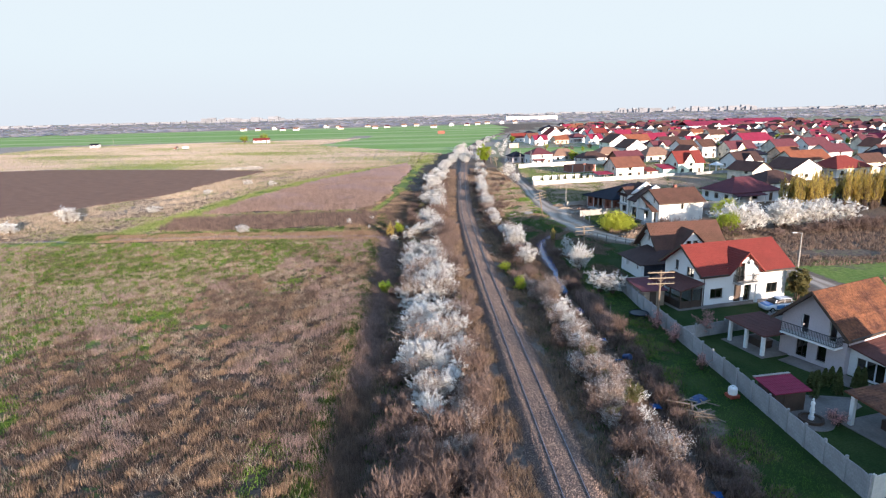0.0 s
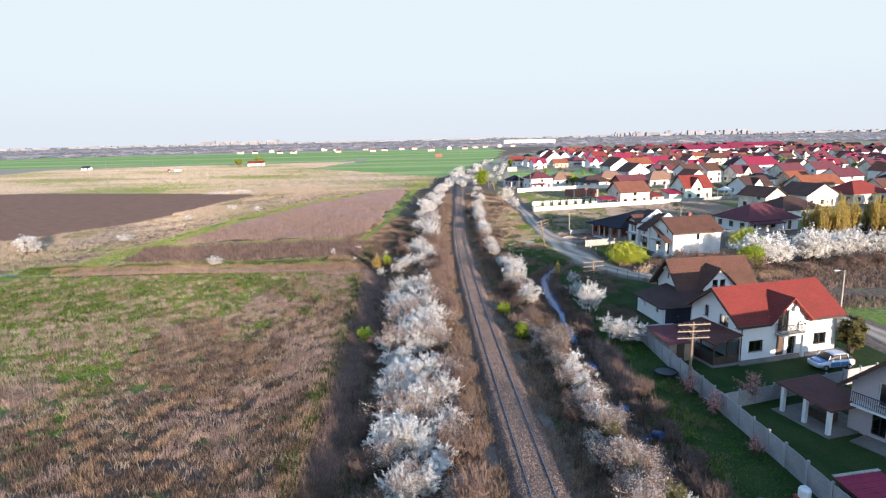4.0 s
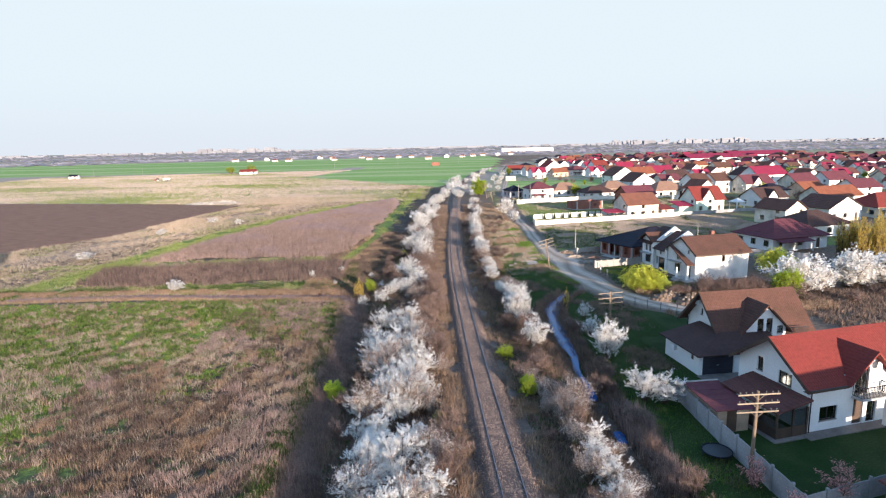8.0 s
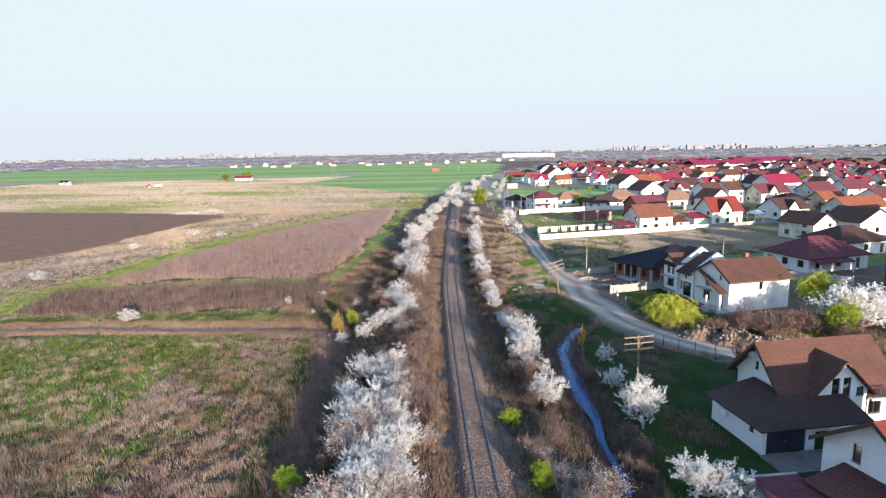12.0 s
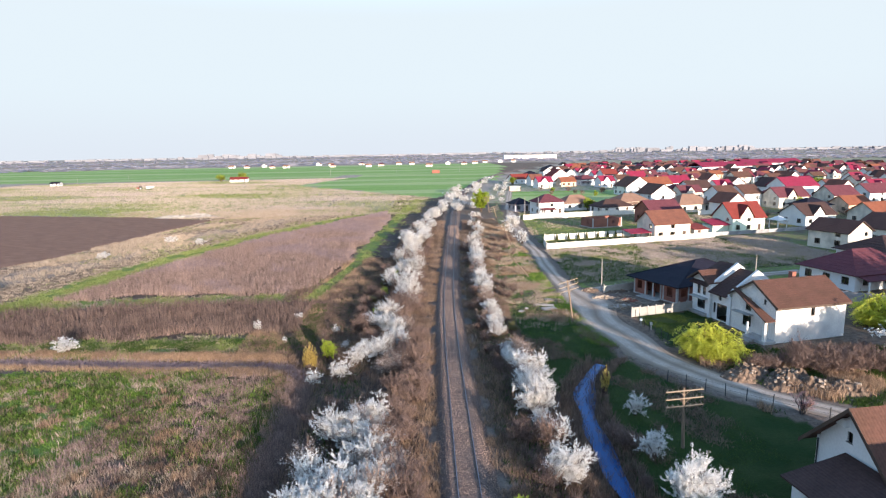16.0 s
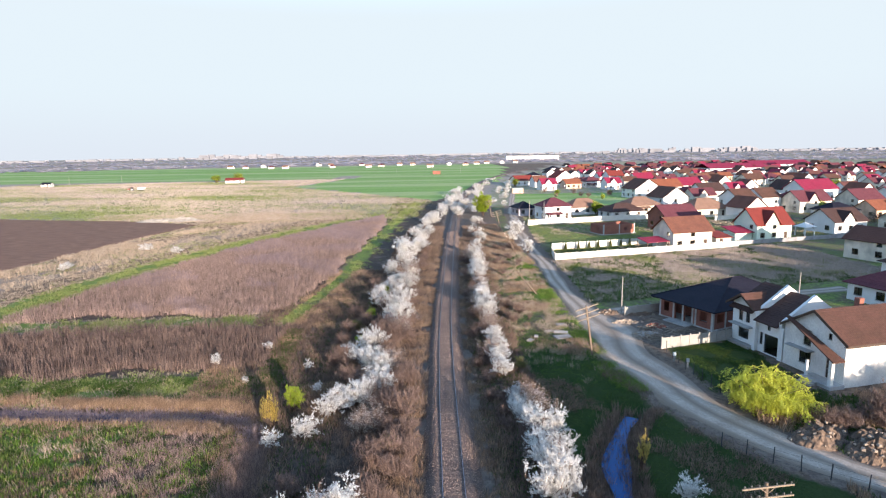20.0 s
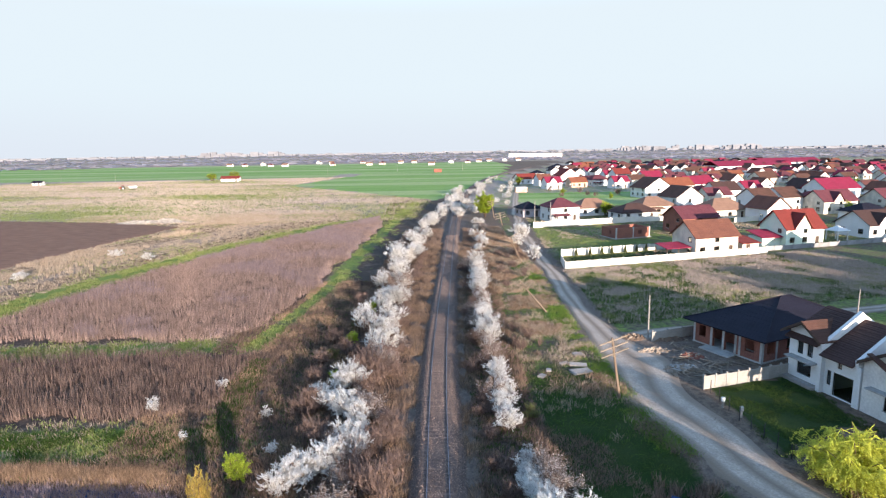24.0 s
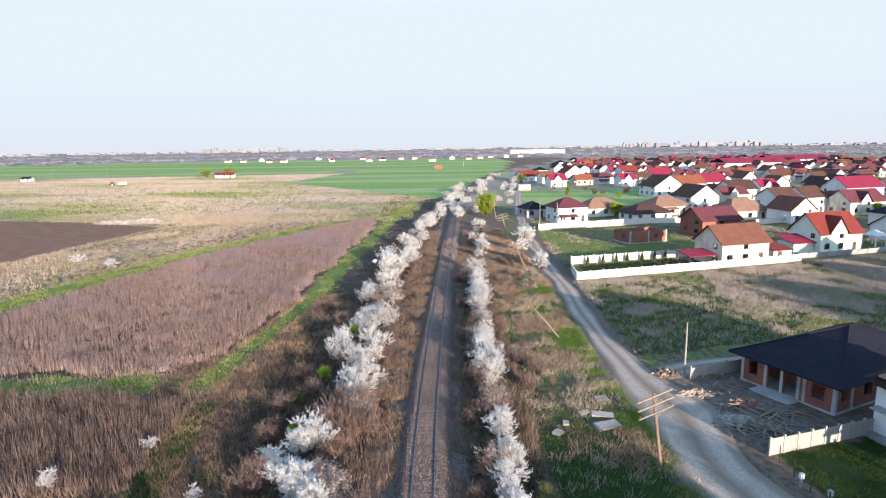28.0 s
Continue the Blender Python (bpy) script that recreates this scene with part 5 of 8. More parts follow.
def panel_fence(name, pts, height, spacing, material, label, arch=0.0, thick=0.06):
    t = thing(name, pose(0, 0, 0), label, "fence")
    post = Build().box(-0.075, -0.075, -0.3, 0.075, 0.075, height + 0.06).mesh("post", material)
    meshes = {}
    for (ax, ay), (bx, by) in zip(pts[:-1], pts[1:]):
        L, a = math.hypot(bx - ax, by - ay), math.degrees(math.atan2(by - ay, bx - ax))
        n = max(1, round(L / spacing))
        st = L / n
        key = round(st, 3)
        if key not in meshes:
            b, k = Build(), 6 if arch else 1
            for i in range(k):
                x0, x1 = 0.08 + (st - 0.16) * i / k, 0.08 + (st - 0.16) * (i + 1) / k
                z = [height - 0.12 + arch * (1 - (2 * f / k - 1) ** 2) for f in (i, i + 1)]
                b.hexa([(x0, -thick / 2, -0.15), (x1, -thick / 2, -0.15), (x1, thick / 2, -0.15), (x0, thick / 2, -0.15)], [(x0, -thick / 2, z[0]), (x1, -thick / 2, z[1]), (x1, thick / 2, z[1]), (x0, thick / 2, z[0])])
            meshes[key] = b.mesh("panel", material)
        for i in range(n):
            m = pose(ax + (bx - ax) * i / n, ay + (by - ay) * i / n, float(land(ax + (bx - ax) * i / n, ay + (by - ay) * i / n)), 0, 0, a)
            part("post", post, None, t, m=m)
            part("panel", meshes[key], None, t, m=m @ pose(0, 0, rng.uniform(-0.03, 0.03), 0, rng.uniform(-0.6, 0.6), 0))
    part("post", post, None, t, m=pose(*pts[-1], float(land(*pts[-1]))))
    return t


def wire_fence(pts, height, spacing, label):
    t = thing("wire_fence", pose(0, 0, 0), label, "fence")
    post = Build().tube([(0, 0, -0.3), (0, 0, height)], [0.04, 0.035], 6).mesh("post", M["dark_metal"])
    for (ax, ay), (bx, by) in zip(pts[:-1], pts[1:]):
        L = math.hypot(bx - ax, by - ay)
        n = max(1, round(L / spacing))
        for i in range(n + 1):
            part("post", post, None, t, m=pose(ax + (bx - ax) * i / n, ay + (by - ay) * i / n, 0, rng.uniform(-2, 2), rng.uniform(-2, 2), 0))
        for z in (0.25, 0.65, 1.05):
            part("wire", Build().tube([(ax, ay, z), (bx, by, z)], [0.008, 0.008], 4), M["dark_metal"], t)


HOUSE_TEMPLATES = {}


def plain_house(kind, wall, roof, w, d, he, hr, m, label, group="village houses", extra=""):
    """A house of the village: walls with openings, roof, windows, door, chimney."""
    key = (kind, wall, roof, w, d, he, hr, extra)
    if key in HOUSE_TEMPLATES:
        ob = copy_thing(HOUSE_TEMPLATES[key], m)
        return tagged(ob, label)
    h = thing("house", m, label, "house", group)
    HOUSE_TEMPLATES[key] = h
    two = he > 3.9
    ops = {"front": [], "left": [], "right": []}
    for side, L in (("front", w), ("left", d), ("right", d)):
        n = 2 if L < 9.5 else 3
        for i in range(n):
            c = L * (i + 0.5) / n
            if side == "front" and i == n - 1:
                ops[side].append((c - 0.5, c + 0.5, 0.1, 2.15, "door"))
            else:
                ops[side].append((c - 0.65, c + 0.65, 0.9, 2.1, "window"))
            if two and (i + len(side)) % 2 == 0:
                ops[side].append((c - 0.55, c + 0.55, 3.0, min(4.1, he - 0.35), "window"))
    dm = (w * 0.42, 2.3, he, he + 0.85 * (hr - he)) if extra == "dormer" else None
    axis = {"gx": "x", "gy": "y", "hip": None}[kind]
    far = group.startswith(("far", "houses"))
    if far:
        ops = {"front": ops["front"][:3], "left": ops["left"][:1]}
    shell(h, w, d, he, hr, axis, M[wall], ops, dm, far=far)
    if kind == "hip":
        part("roof", hip_roof(w, d, he, hr, 0.6, 8), M[roof], h)
    else:
        part("roof", gable_roof(w, d, he, hr, axis, 0.5, 0.5, 9, gap=(dm[0] - dm[1] + 0.2, dm[0] + dm[1] - 0.2, 0.32) if dm else None), M[roof], h)
    if dm:
        dormer_roof(h, d, he, hr, dm, M[roof], 0.3, 5, 0.5)
    if extra == "porch":
        b = Build()
        roof_plane(b, (0.2, -2.2, 2.1), (w * 0.6, -2.2, 2.1), (w * 0.6, -0.02, 2.6), (0.2, -0.02, 2.6), courses=5)
        part("porch_roof", b, M[roof], h)
        for x in (0.5, w * 0.58):
            part("porch_pillar", Build().box(x - 0.1, -2.1, 0, x + 0.1, -1.9, 2.1), M["white"], h)
    return h


# houses out of view, added to cast shade over the gardens
for y0, roof in ((24, "brown_tile"), (5, "red_tile"), (-14, "brown_tile")):
    plain_house("gx", "white", roof, 9, 7, 4.4, 7.2, pose(27.5, y0, 0, 0, 0, 14), "unseen white house added to shade the gardens", "garden row houses")
white_house()
brown_house()
near_villa()
unfinished_pair()
brick_bungalow()
open_shelter("garden_shelter", pose(22.9, 48.6, 0, 0, 0, 15), 3.9, 4.3, 2.15, 0.3, M["umber_tile"], ((0.1, 0.1), (0.1, 2.1), (0.1, 4.1), (3.8, 4.1)), "open garden shelter with white pillars and a brown roof")
open_shelter("garden_shelter", pose(23.3, 32.5, 0, 0, 0, 14), 4.5, 4.3, 2.1, 0.5, M["terracotta"], ((0.1, 0.1), (0.1, 4.1), (4.3, 4.1), (4.3, 0.1)), "open garden shelter with white pillars and a tiled roof")
panel_fence("concrete_fence", [(17.4, 28.4), (17.3, 36), (17.3, 45), (17.0, 54), (16.8, 62), (16.9, 70)], 1.75, 2.0, M["concrete"], "grey precast concrete panel fence along the gardens", 0.04)
panel_fence("concrete_fence", [(17.6, 28.4), (24, 30), (34, 32.5)], 1.75, 2.0, M["pale_wall"], "pale concrete panel fence across the garden end", 0.04)
panel_fence("concrete_fence", [(17.2, 53.2), (24.2, 55.2), (34, 58)], 1.5, 2.0, M["concrete"], "grey concrete panel fence between two gardens", 0.03)
panel_fence("boundary_wall", [(25.9, 123.4), (36.0, 126.2)], 1.4, 1.3, M["plot_wall"], "pale concrete panel wall beside the building site")
panel_fence("boundary_wall", [(26.4, 137.2), (32.6, 139.2)], 1.3, 1.9, M["plot_wall"], "short pale concrete panel wall at the site entrance")
panel_fence("boundary_wall", [(26.2, 178.8), (48, 184.4), (72, 190.6)], 1.5, 2.4, M["pale_wall"], "long cream plot wall beside the empty field")
panel_fence("boundary_wall", [(26.1, 179.2), (27, 186), (28.4, 191.7), (53.5, 197.5)], 1.6, 2.4, M["pale_wall"], "white plot wall behind a row of conifers")
panel_fence("boundary_wall", [(30.8, 236), (62.5, 245), (74, 246)], 1.8, 2.6, M["pale_wall"], "white wall in front of the village houses")
panel_fence("boundary_wall", [(46, 127), (58, 130), (66, 124)], 1.6, 2.4, M["concrete"], "grey concrete plot wall behind the new houses")
panel_fence("boundary_wall", [(91, 239), (112, 247)], 1.6, 2.6, M["pale_wall"], "white plot wall among the village houses")
panel_fence("boundary_wall", [(73, 193), (100, 199.5), (118, 204)], 1.1, 2.6, M["concrete"], "low grey plot wall behind the empty field")
wire_fence([(21.4, 101.2), (26.6, 96.3), (31.3, 92.0), (36.5, 84)], 1.25, 2.0, "thin dark wire fence beside the dirt road")
wire_fence([(26.1, 122.5), (25.8, 117), (26.4, 111), (30, 109.5)], 1.3, 1.7, "dark wire fence round the unfinished garden")


def measured_village():
    plain_house("gx", "cream", "rust_tile", 10.4, 7.4, 4.4, 7.3, pose(54.9, 187.0, 0, 0, 0, 14), "cream house with a rusty brown tiled roof")
    plain_house("gx", "mint", "red_tile", 10.0, 8.0, 4.3, 8.0, pose(80.0, 197.0, 0, 0, 0, 11), "mint house with a bright red roof and front gable", extra="dormer")
    plain_house("hip", "white", "plum_tile", 9.5, 8.0, 4.9, 7.2, pose(38.6, 248, 0, 0, 0, 14), "two-storey cream house with a plum hipped roof", extra="porch")
    plain_house("hip", "lilac", "blue_tile", 6.5, 7.0, 3.2, 5.0, pose(32.2, 262, 0, 0, 0, 14), "lilac bungalow with a dark hipped roof")
    plain_house("hip", "white", "tan_tile", 13, 8.5, 3.0, 5.6, pose(51, 262, 0, 0, 0, 14), "white bungalow with a tan hipped roof")
    plain_house("hip", "white", "dark_tile", 12.5, 8.0, 2.8, 5.0, pose(60.5, 247.5, 0, 0, 0, 14), "low white house with a black hipped roof")
    plain_house("hip", "cream", "tan_tile", 13, 9, 3.2, 5.8, pose(72, 262, 0, 0, 0, 14), "cream bungalow with a tan hipped roof", extra="porch")
    plain_house("gx", "brick", "plum_tile", 11, 8, 4.3, 7.0, pose(66.5, 219, 0, 0, 0, 14), "bare brick house with a plum roof")
    plain_house("hip", "cream", "tan_tile", 14, 9, 3.2, 6.2, pose(88, 247, 0, 0, 0, 14), "cream bungalow with a light brown hipped roof")
    plain_house("gx", "white", "brown_tile", 8.0, 9.5, 5.4, 8.4, pose(108.5, 257.5, 0, 0, 0, 14), "white gabled house with a brown roof, one of a pair")
    plain_house("gx", "white", "brown_tile", 8.0, 9.5, 5.4, 8.4, pose(119, 260.5, 0, 0, 0, 14), "white gabled house with a brown roof, one of a pair")
    plain_house("gx", "cream", "plum_tile", 14, 8.5, 4.3, 7.6, pose(129, 255, 0, 0, 0, 14), "cream house with a plum roof and front gable", extra="dormer")
    plain_house("gy", "white", "brown_tile", 11, 10, 5.0, 8.6, pose(88, 272, 0, 0, 0, 14), "white and blue house with a brown roof")
    plain_house("gy", "white", "brown_tile", 14, 11, 4.6, 9.0, pose(97, 325, 0, 0, 0, 14), "large white gabled house with a brown roof")
    plain_house("gx", "white", "crimson", 18, 11, 5.2, 9.0, pose(158, 296, 0, 0, 0, 14), "large white house with a crimson roof")
    plain_house("gx", "white", "dark_tile", 11, 9, 3.4, 6.4, pose(106, 206, 0, 0, 0, 14), "white house with a black roof", extra="dormer")
    plain_house("gy", "cream", "dark_tile", 7.8, 9, 4.2, 6.5, pose(89.1, 167.2, 0, 0, 0, 20), "cream gabled house with a dark brown roof")
    plain_house("gy", "white", "dark_tile", 12, 10, 3.8, 6.8, pose(103.5, 171, 0, 0, 0, 16), "white gabled house with a black roof behind the empty plot")
    plain_house("hip", "white", "plum_tile", 14, 10, 3.0, 5.8, pose(65, 133.5, 0, 0, 0, 14), "white bungalow with a plum-brown hipped roof", extra="porch")
    plain_house("hip", "white", "dark_tile", 13, 10, 3.0, 5.6, pose(82, 148, 0, 0, 0, 14), "white bungalow with a black hipped roof")
    plain_house("gx", "cream", "orange_tile", 17, 9, 3.4, 6.4, pose(126, 205, 0, 0, 0, 14), "cream house with an orange roof")
    plain_house("gx", "white", "plum_tile", 12, 9, 4.4, 7.2, pose(152, 224, 0, 0, 0, 14), "white house with a plum roof")
    plain_house("hip", "cream", "red_tile", 14, 10, 3.4, 6.6, pose(121, 176, 0, 0, 0, 14), "cream bungalow with a red hipped roof")
    plain_house("gx", "cream", "plum_tile", 12, 9, 4.3, 7.6, pose(152, 258, 0, 0, 0, 14), "cream gabled house with a plum roof")
    plain_house("gx", "white", "plum_tile", 13, 9, 4.3, 7.6, pose(172, 266, 0, 0, 0, 14), "white house with a plum roof")
    plain_house("gx", "white", "dark_tile", 12, 9, 4.6, 7.8, pose(119, 305, 0, 0, 0, 14), "white house with a black roof")
    plain_house("gx", "white", "orange_tile", 15, 9, 4.6, 8.0, pose(112, 338, 0, 0, 0, 14), "white house with an orange roof")
    plain_house("gx", "cream", "brown_tile", 13, 9, 4.4, 7.6, pose(188, 392, 0, 0, 0, 14), "cream house with a brown roof")
    plain_house("gx", "white", "red_tile", 13, 9, 3.6, 6.6, pose(60, 440, 0, 0, 0, 20), "white bungalow with a red roof")
    plain_house("gy", "white", "red_tile", 13, 11, 5.2, 9.6, pose(86, 438, 0, 0, 0, 14), "tall white house with a red roof")
    plain_house("hip", "peach", "plum_tile", 17, 9, 4.6, 5.4, pose(95, 424, 0, 0, 0, 8), "unfinished peach block with a flat plum roof")
    plain_house("gx", "white", "red_tile", 11, 9, 5.6, 9.0, pose(122, 440, 0, 0, 0, 14), "white house with a red roof")
    plain_house("gx", "white", "crimson", 13, 9, 4.4, 8.0, pose(132, 418, 0, 0, 0, 14), "white gabled house with a crimson roof")
    plain_house("gx", "white", "crimson", 15, 10, 4.4, 8.0, pose(128, 350, 0, 0, 0, 14), "white gabled house with a crimson roof")
    plain_house("gx", "white", "blue_tile", 7, 5, 2.4, 3.6, pose(-306, 531, 0, 0, 0, 0), "small white hut with a dark roof")
    plain_house("gx", "white", "red_tile", 14, 7, 2.6, 4.4, pose(-164, 541, 0, 0, 0, 5), "white farmhouse with a red roof in the fields")
    a = thing("lean_to", pose(48.6, 187.0, 0, 0, 0, 14), "crimson roofed terrace beside the cream house", "shelter")
    b = Build()
    roof_plane(b, (0, -0.6, 2.1), (6.0, -0.6, 2.1), (6.0, 3.6, 2.7), (0, 3.6, 2.7), courses=6)
    part("roof", b, M["crimson"], a)
    for x, y in ((0.2, -0.3), (3, -0.3), (5.8, -0.3), (0.2, 3.3)):
        part("post", Build().box(x - 0.07, y - 0.07, 0, x + 0.07, y + 0.07, 2.15), M["dark_wood"], a)
    a = thing("outbuilding", pose(66.4, 190.2, 0, 0, 0, 14), "small cream outbuilding with a red roof", "shed")
    part("wall", Build().box(0, 0, 0, 4.2, 4.5, 2.3), M["cream"], a)
    part("door", Build().box(1.0, -0.06, 0, 1.9, -0.003, 2.0), M["dark_wood"], a)
    b = Build()
    roof_plane(b, (-0.3, -0.4, 2.25), (4.5, -0.4, 2.25), (4.5, 4.8, 3.2), (-0.3, 4.8, 3.2), courses=6)
    part("roof", b, M["red_tile"], a)
    a = thing("lean_to", pose(74.6, 197.2, 0, 0, 0, 11), "crimson lean-to beside the mint house", "shelter")
    part("wall", Build().box(0.4, 0.3, 0, 5.35, 4.5, 2.2), M["mint"], a)
    b = Build()
    roof_plane(b, (-0.3, -0.5, 2.25), (5.4, -0.5, 2.25), (5.4, 4.8, 3.4), (-0.3, 4.8, 3.4), courses=6)
    part("roof", b, M["crimson"], a)
    a = thing("gazebo", pose(96.5, 203.5, 0, 0, 0, 14), "small white open garden gazebo", "gazebo")
    for x, y in ((0, 0), (3, 0), (0, 3), (3, 3)):
        part("post", Build().box(x - 0.1, y - 0.1, 0, x + 0.1, y + 0.1, 2.5), M["white"], a)
    part("roof", hip_roof(3, 3, 2.6, 3.5, 0.4), M["white"], a)
    # brick shell without a roof
    t = thing("brick_shell", pose(47.0, 212.6, 0, 0, 0, 17), "roofless red brick shell of a new house", "house")
    shell(t, 10, 6.2, 2.75, 2.75, None, M["brick"], {"front": [(6.5, 7.6, 1.0, 2.0, "open")], "left": [(2, 3, 1, 2, "open")]})
    part("slab", Build().box(-0.3, -0.3, -0.1, 10.3, 6.5, 0.2), M["grey"], t)
    for x in (0, 4.9, 9.72):
        part("concrete_column", Build().box(x - 0.02, -0.03, 0.2, x + 0.3, 0.28, 2.8), M["grey"], t)
    s_ = thing("brick_shed", pose(47, 372, 0, 0, 0, 5), "small brick shed in the meadow", "shed")
    part("wall", Build().box(0, 0, 0, 6, 4, 2.6), M["peach"], s_)
    part("roof", Build().box(-0.2, -0.2, 2.603, 6.2, 4.2, 2.8), M["grey"], s_)
    tw = thing("field_tower", pose(8.5, 660, 0), "small brown brick building in the green field", "building")
    part("wall", Build().box(0, 0, 0, 8, 4, 3.2), M["brick"], tw)
    part("roof", Build().box(-0.4, -0.4, 3.203, 8.4, 4.4, 3.6), M["tan_tile"], tw)
    hall = thing("warehouse", pose(202, 1475, 0, 0, 0, -4), "long white industrial hall far behind the fields", "warehouse")
    part("wall", Build().box(0, 0, 0, 128, 40, 9.5), M["white"], hall)
    part("roof", Build().box(-0.5, -0.5, 9.503, 128.5, 40.5, 10.6), M["grey"], hall)
    for i in range(14):
        part("door", Build().box(4 + 9 * i, -0.08, 0, 8.5 + 9 * i, -0.003, 4.6), M["grey"], hall)
    for x, y, L in ((250, 560, 60), (335, 640, 70)):
        hall = thing("warehouse", pose(x, y, 0, 0, 0, 10), "long pale hall with a red sheet roof behind the village", "warehouse")
        part("wall", Build().box(0, 0, 0, L, 22, 5), M["white"], hall)
        part("roof", gable_roof(L, 22, 5.05, 9, "x", 0.6, 0.6), M["crimson"], hall)


measured_village()


def village_rows():
    """The rest of the village, in rows along its streets."""
    taken = [(o.matrix_basis.translation.x + 5, o.matrix_basis.translation.y + 4) for o in scene.objects if o.parent is None and o.name.startswith(("house", "brick_shell"))]
    kinds = [
        ("gx", "white", "crimson", 11, 9, 4.4, 7.8, "dormer", "white house with a crimson roof"), ("gx", "white", "umber_tile", 12, 9, 3.6, 6.8, "", "white house with an umber roof"),
        ("hip", "cream", "plum_tile", 12, 9, 3.2, 5.8, "", "cream bungalow with a plum hipped roof"), ("gx", "cream", "brown_tile", 11, 8.5, 4.4, 7.4, "", "cream house with a brown roof"),
        ("gy", "white", "dark_tile", 9.5, 10, 4.6, 7.8, "", "white gabled house with a black roof"), ("hip", "white", "plum_tile", 13, 9.5, 4.6, 7.4, "porch", "white house with a plum hipped roof"),
        ("gx", "peach", "orange_tile", 12, 9, 3.6, 6.6, "", "peach house with an orange roof"), ("gy", "white", "rust_tile", 10, 10, 4.4, 8.2, "", "white gabled house with a rusty roof"),
        ("hip", "white", "blue_tile", 12, 9, 4.2, 6.6, "", "white house with a dark blue roof"), ("gx", "cream", "plum_tile", 13, 9, 4.2, 7.4, "dormer", "cream house with a plum roof"),
    ]
    pick = random.Random(5)
    ca, sa = math.cos(radians(14)), math.sin(radians(14))
    plots = []
    for row in range(32):
        for col in range(30):
            u = 20 + col * 19 + pick.uniform(-3, 3)
            v = 130 + row * 22 + pick.uniform(-3, 3) + 10 * math.sin(col)
            x, y = 30 + u * ca - v * sa, u * sa + v * ca
            west = 46 if y > 385 else 95
            if x < track_x(y) + west or y < 150 or x > 560 or y > 800 or math.atan2(x, y) > 0.75 or (x < 60 + (y - 150) * 0.1 and y < 250):
                continue
            if inside(np.array(x), np.array(y), [(30, 280), (96, 290), (110, 385), (40, 385)]) or (x < 125 and y < 178 and y < 130 + x * 0.4):
                continue
            if min(math.hypot(x - a, y - b) for a, b in taken) < 14.5 or pick.random() < 0.12:
                continue
            plots.append((math.hypot(x, y - 85), x, y))
            taken.append((x, y))
    rest = {}
    for i, (_, x, y) in enumerate(sorted(plots)):
        k = list(kinds[pick.randrange(10)])
        k[3], k[4], k[5], k[6] = round(k[3] * 0.84, 1), round(k[4] * 0.84, 1), round(k[5] * 0.9, 1), round(k[6] * 0.88, 1)
        m = pose(x - 5, y - 4, 0, 0, 0, 14 + pick.choice((0, 0, 0, 90, -3)))
        if i < 172:
            plain_house(k[0], k[1], k[2], k[3], k[4], k[5], k[6], m, k[8], "far village houses", k[7])
        elif i < 420:
            w, d, he, hr = k[3:7]
            b, r = rest.setdefault(k[1], Build()), rest.setdefault(k[2], Build())
            b.box(0, 0, 0, w, d, he, m)
            one = hip_roof(w, d, he, hr, 0.5) if k[0] == "hip" else gable_roof(w, d, he, hr, "x" if k[0] == "gx" else "y")
            n0 = len(r.v)
            r.v += [tuple(m @ Vector(p)) for p in one.v]
            r.f += [tuple(n0 + q for q in f) for f in one.f]
    for key, b in rest.items():
        tagged(part("far_roofs" if key not in ("white", "cream", "peach") else "far_house_walls", b, M[key]), "houses at the far edge of the village", "houses", kind="stuff")


def far_settlements():
    """White houses strung along the edge of the fields, and town blocks at the horizon, coloured for haze."""
    pick = random.Random(9)
    for i in range(20):
        x = -330 + i * 26 + pick.uniform(-6, 6)
        y = 1010 + pick.uniform(-70, 130) + 0.1 * abs(x)
        # muted roofs: the distance haze is put into their colours
        kind = pick.choice((("gx", "white", "tan_tile", 9, 7, 3.0, 5.2), ("hip", "cream", "plum_tile", 9, 7, 3.2, 5.2), ("gy", "white", "tan_tile", 8, 8, 3.6, 5.8)))
        plain_house(*kind, pose(x, y, 0, 0, 0, pick.uniform(-15, 15)), "small pale house beyond the green fields", "houses beyond the fields", "far")
    b = Build()
    for i in range(420):
        a = radians(pick.uniform(-42, 42))
        r = pick.uniform(3300, 4700)
        x, y = r * math.sin(a), r * math.cos(a)
        w, h = pick.uniform(18, 60), pick.uniform(4, 10) + (20 * pick.random() if abs(a + 0.31) < 0.08 or abs(a - 0.42) < 0.10 else 0)
        b.box(x - w / 2, y - 8, 0, x + w / 2, y + 8, h)
    tagged(part("backdrop_town", b, M["far_block"]), "distant town blocks along the horizon, coloured for haze", "backdrop", kind="structure")
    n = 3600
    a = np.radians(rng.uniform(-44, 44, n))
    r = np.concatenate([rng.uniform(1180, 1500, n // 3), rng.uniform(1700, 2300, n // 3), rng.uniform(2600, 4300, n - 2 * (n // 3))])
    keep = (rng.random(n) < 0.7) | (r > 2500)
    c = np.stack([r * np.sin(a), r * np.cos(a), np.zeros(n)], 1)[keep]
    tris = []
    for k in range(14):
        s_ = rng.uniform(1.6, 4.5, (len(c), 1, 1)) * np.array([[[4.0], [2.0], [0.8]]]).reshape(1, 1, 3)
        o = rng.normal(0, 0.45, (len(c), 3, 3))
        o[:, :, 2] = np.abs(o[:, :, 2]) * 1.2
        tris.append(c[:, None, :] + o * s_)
    tagged(new("far_woods", tri_mesh("far_woods", np.concatenate(tris), M["far_wood"])), "bare tree belts far across the plain, paled for haze", "woods", kind="stuff")


village_rows()
far_settlements()


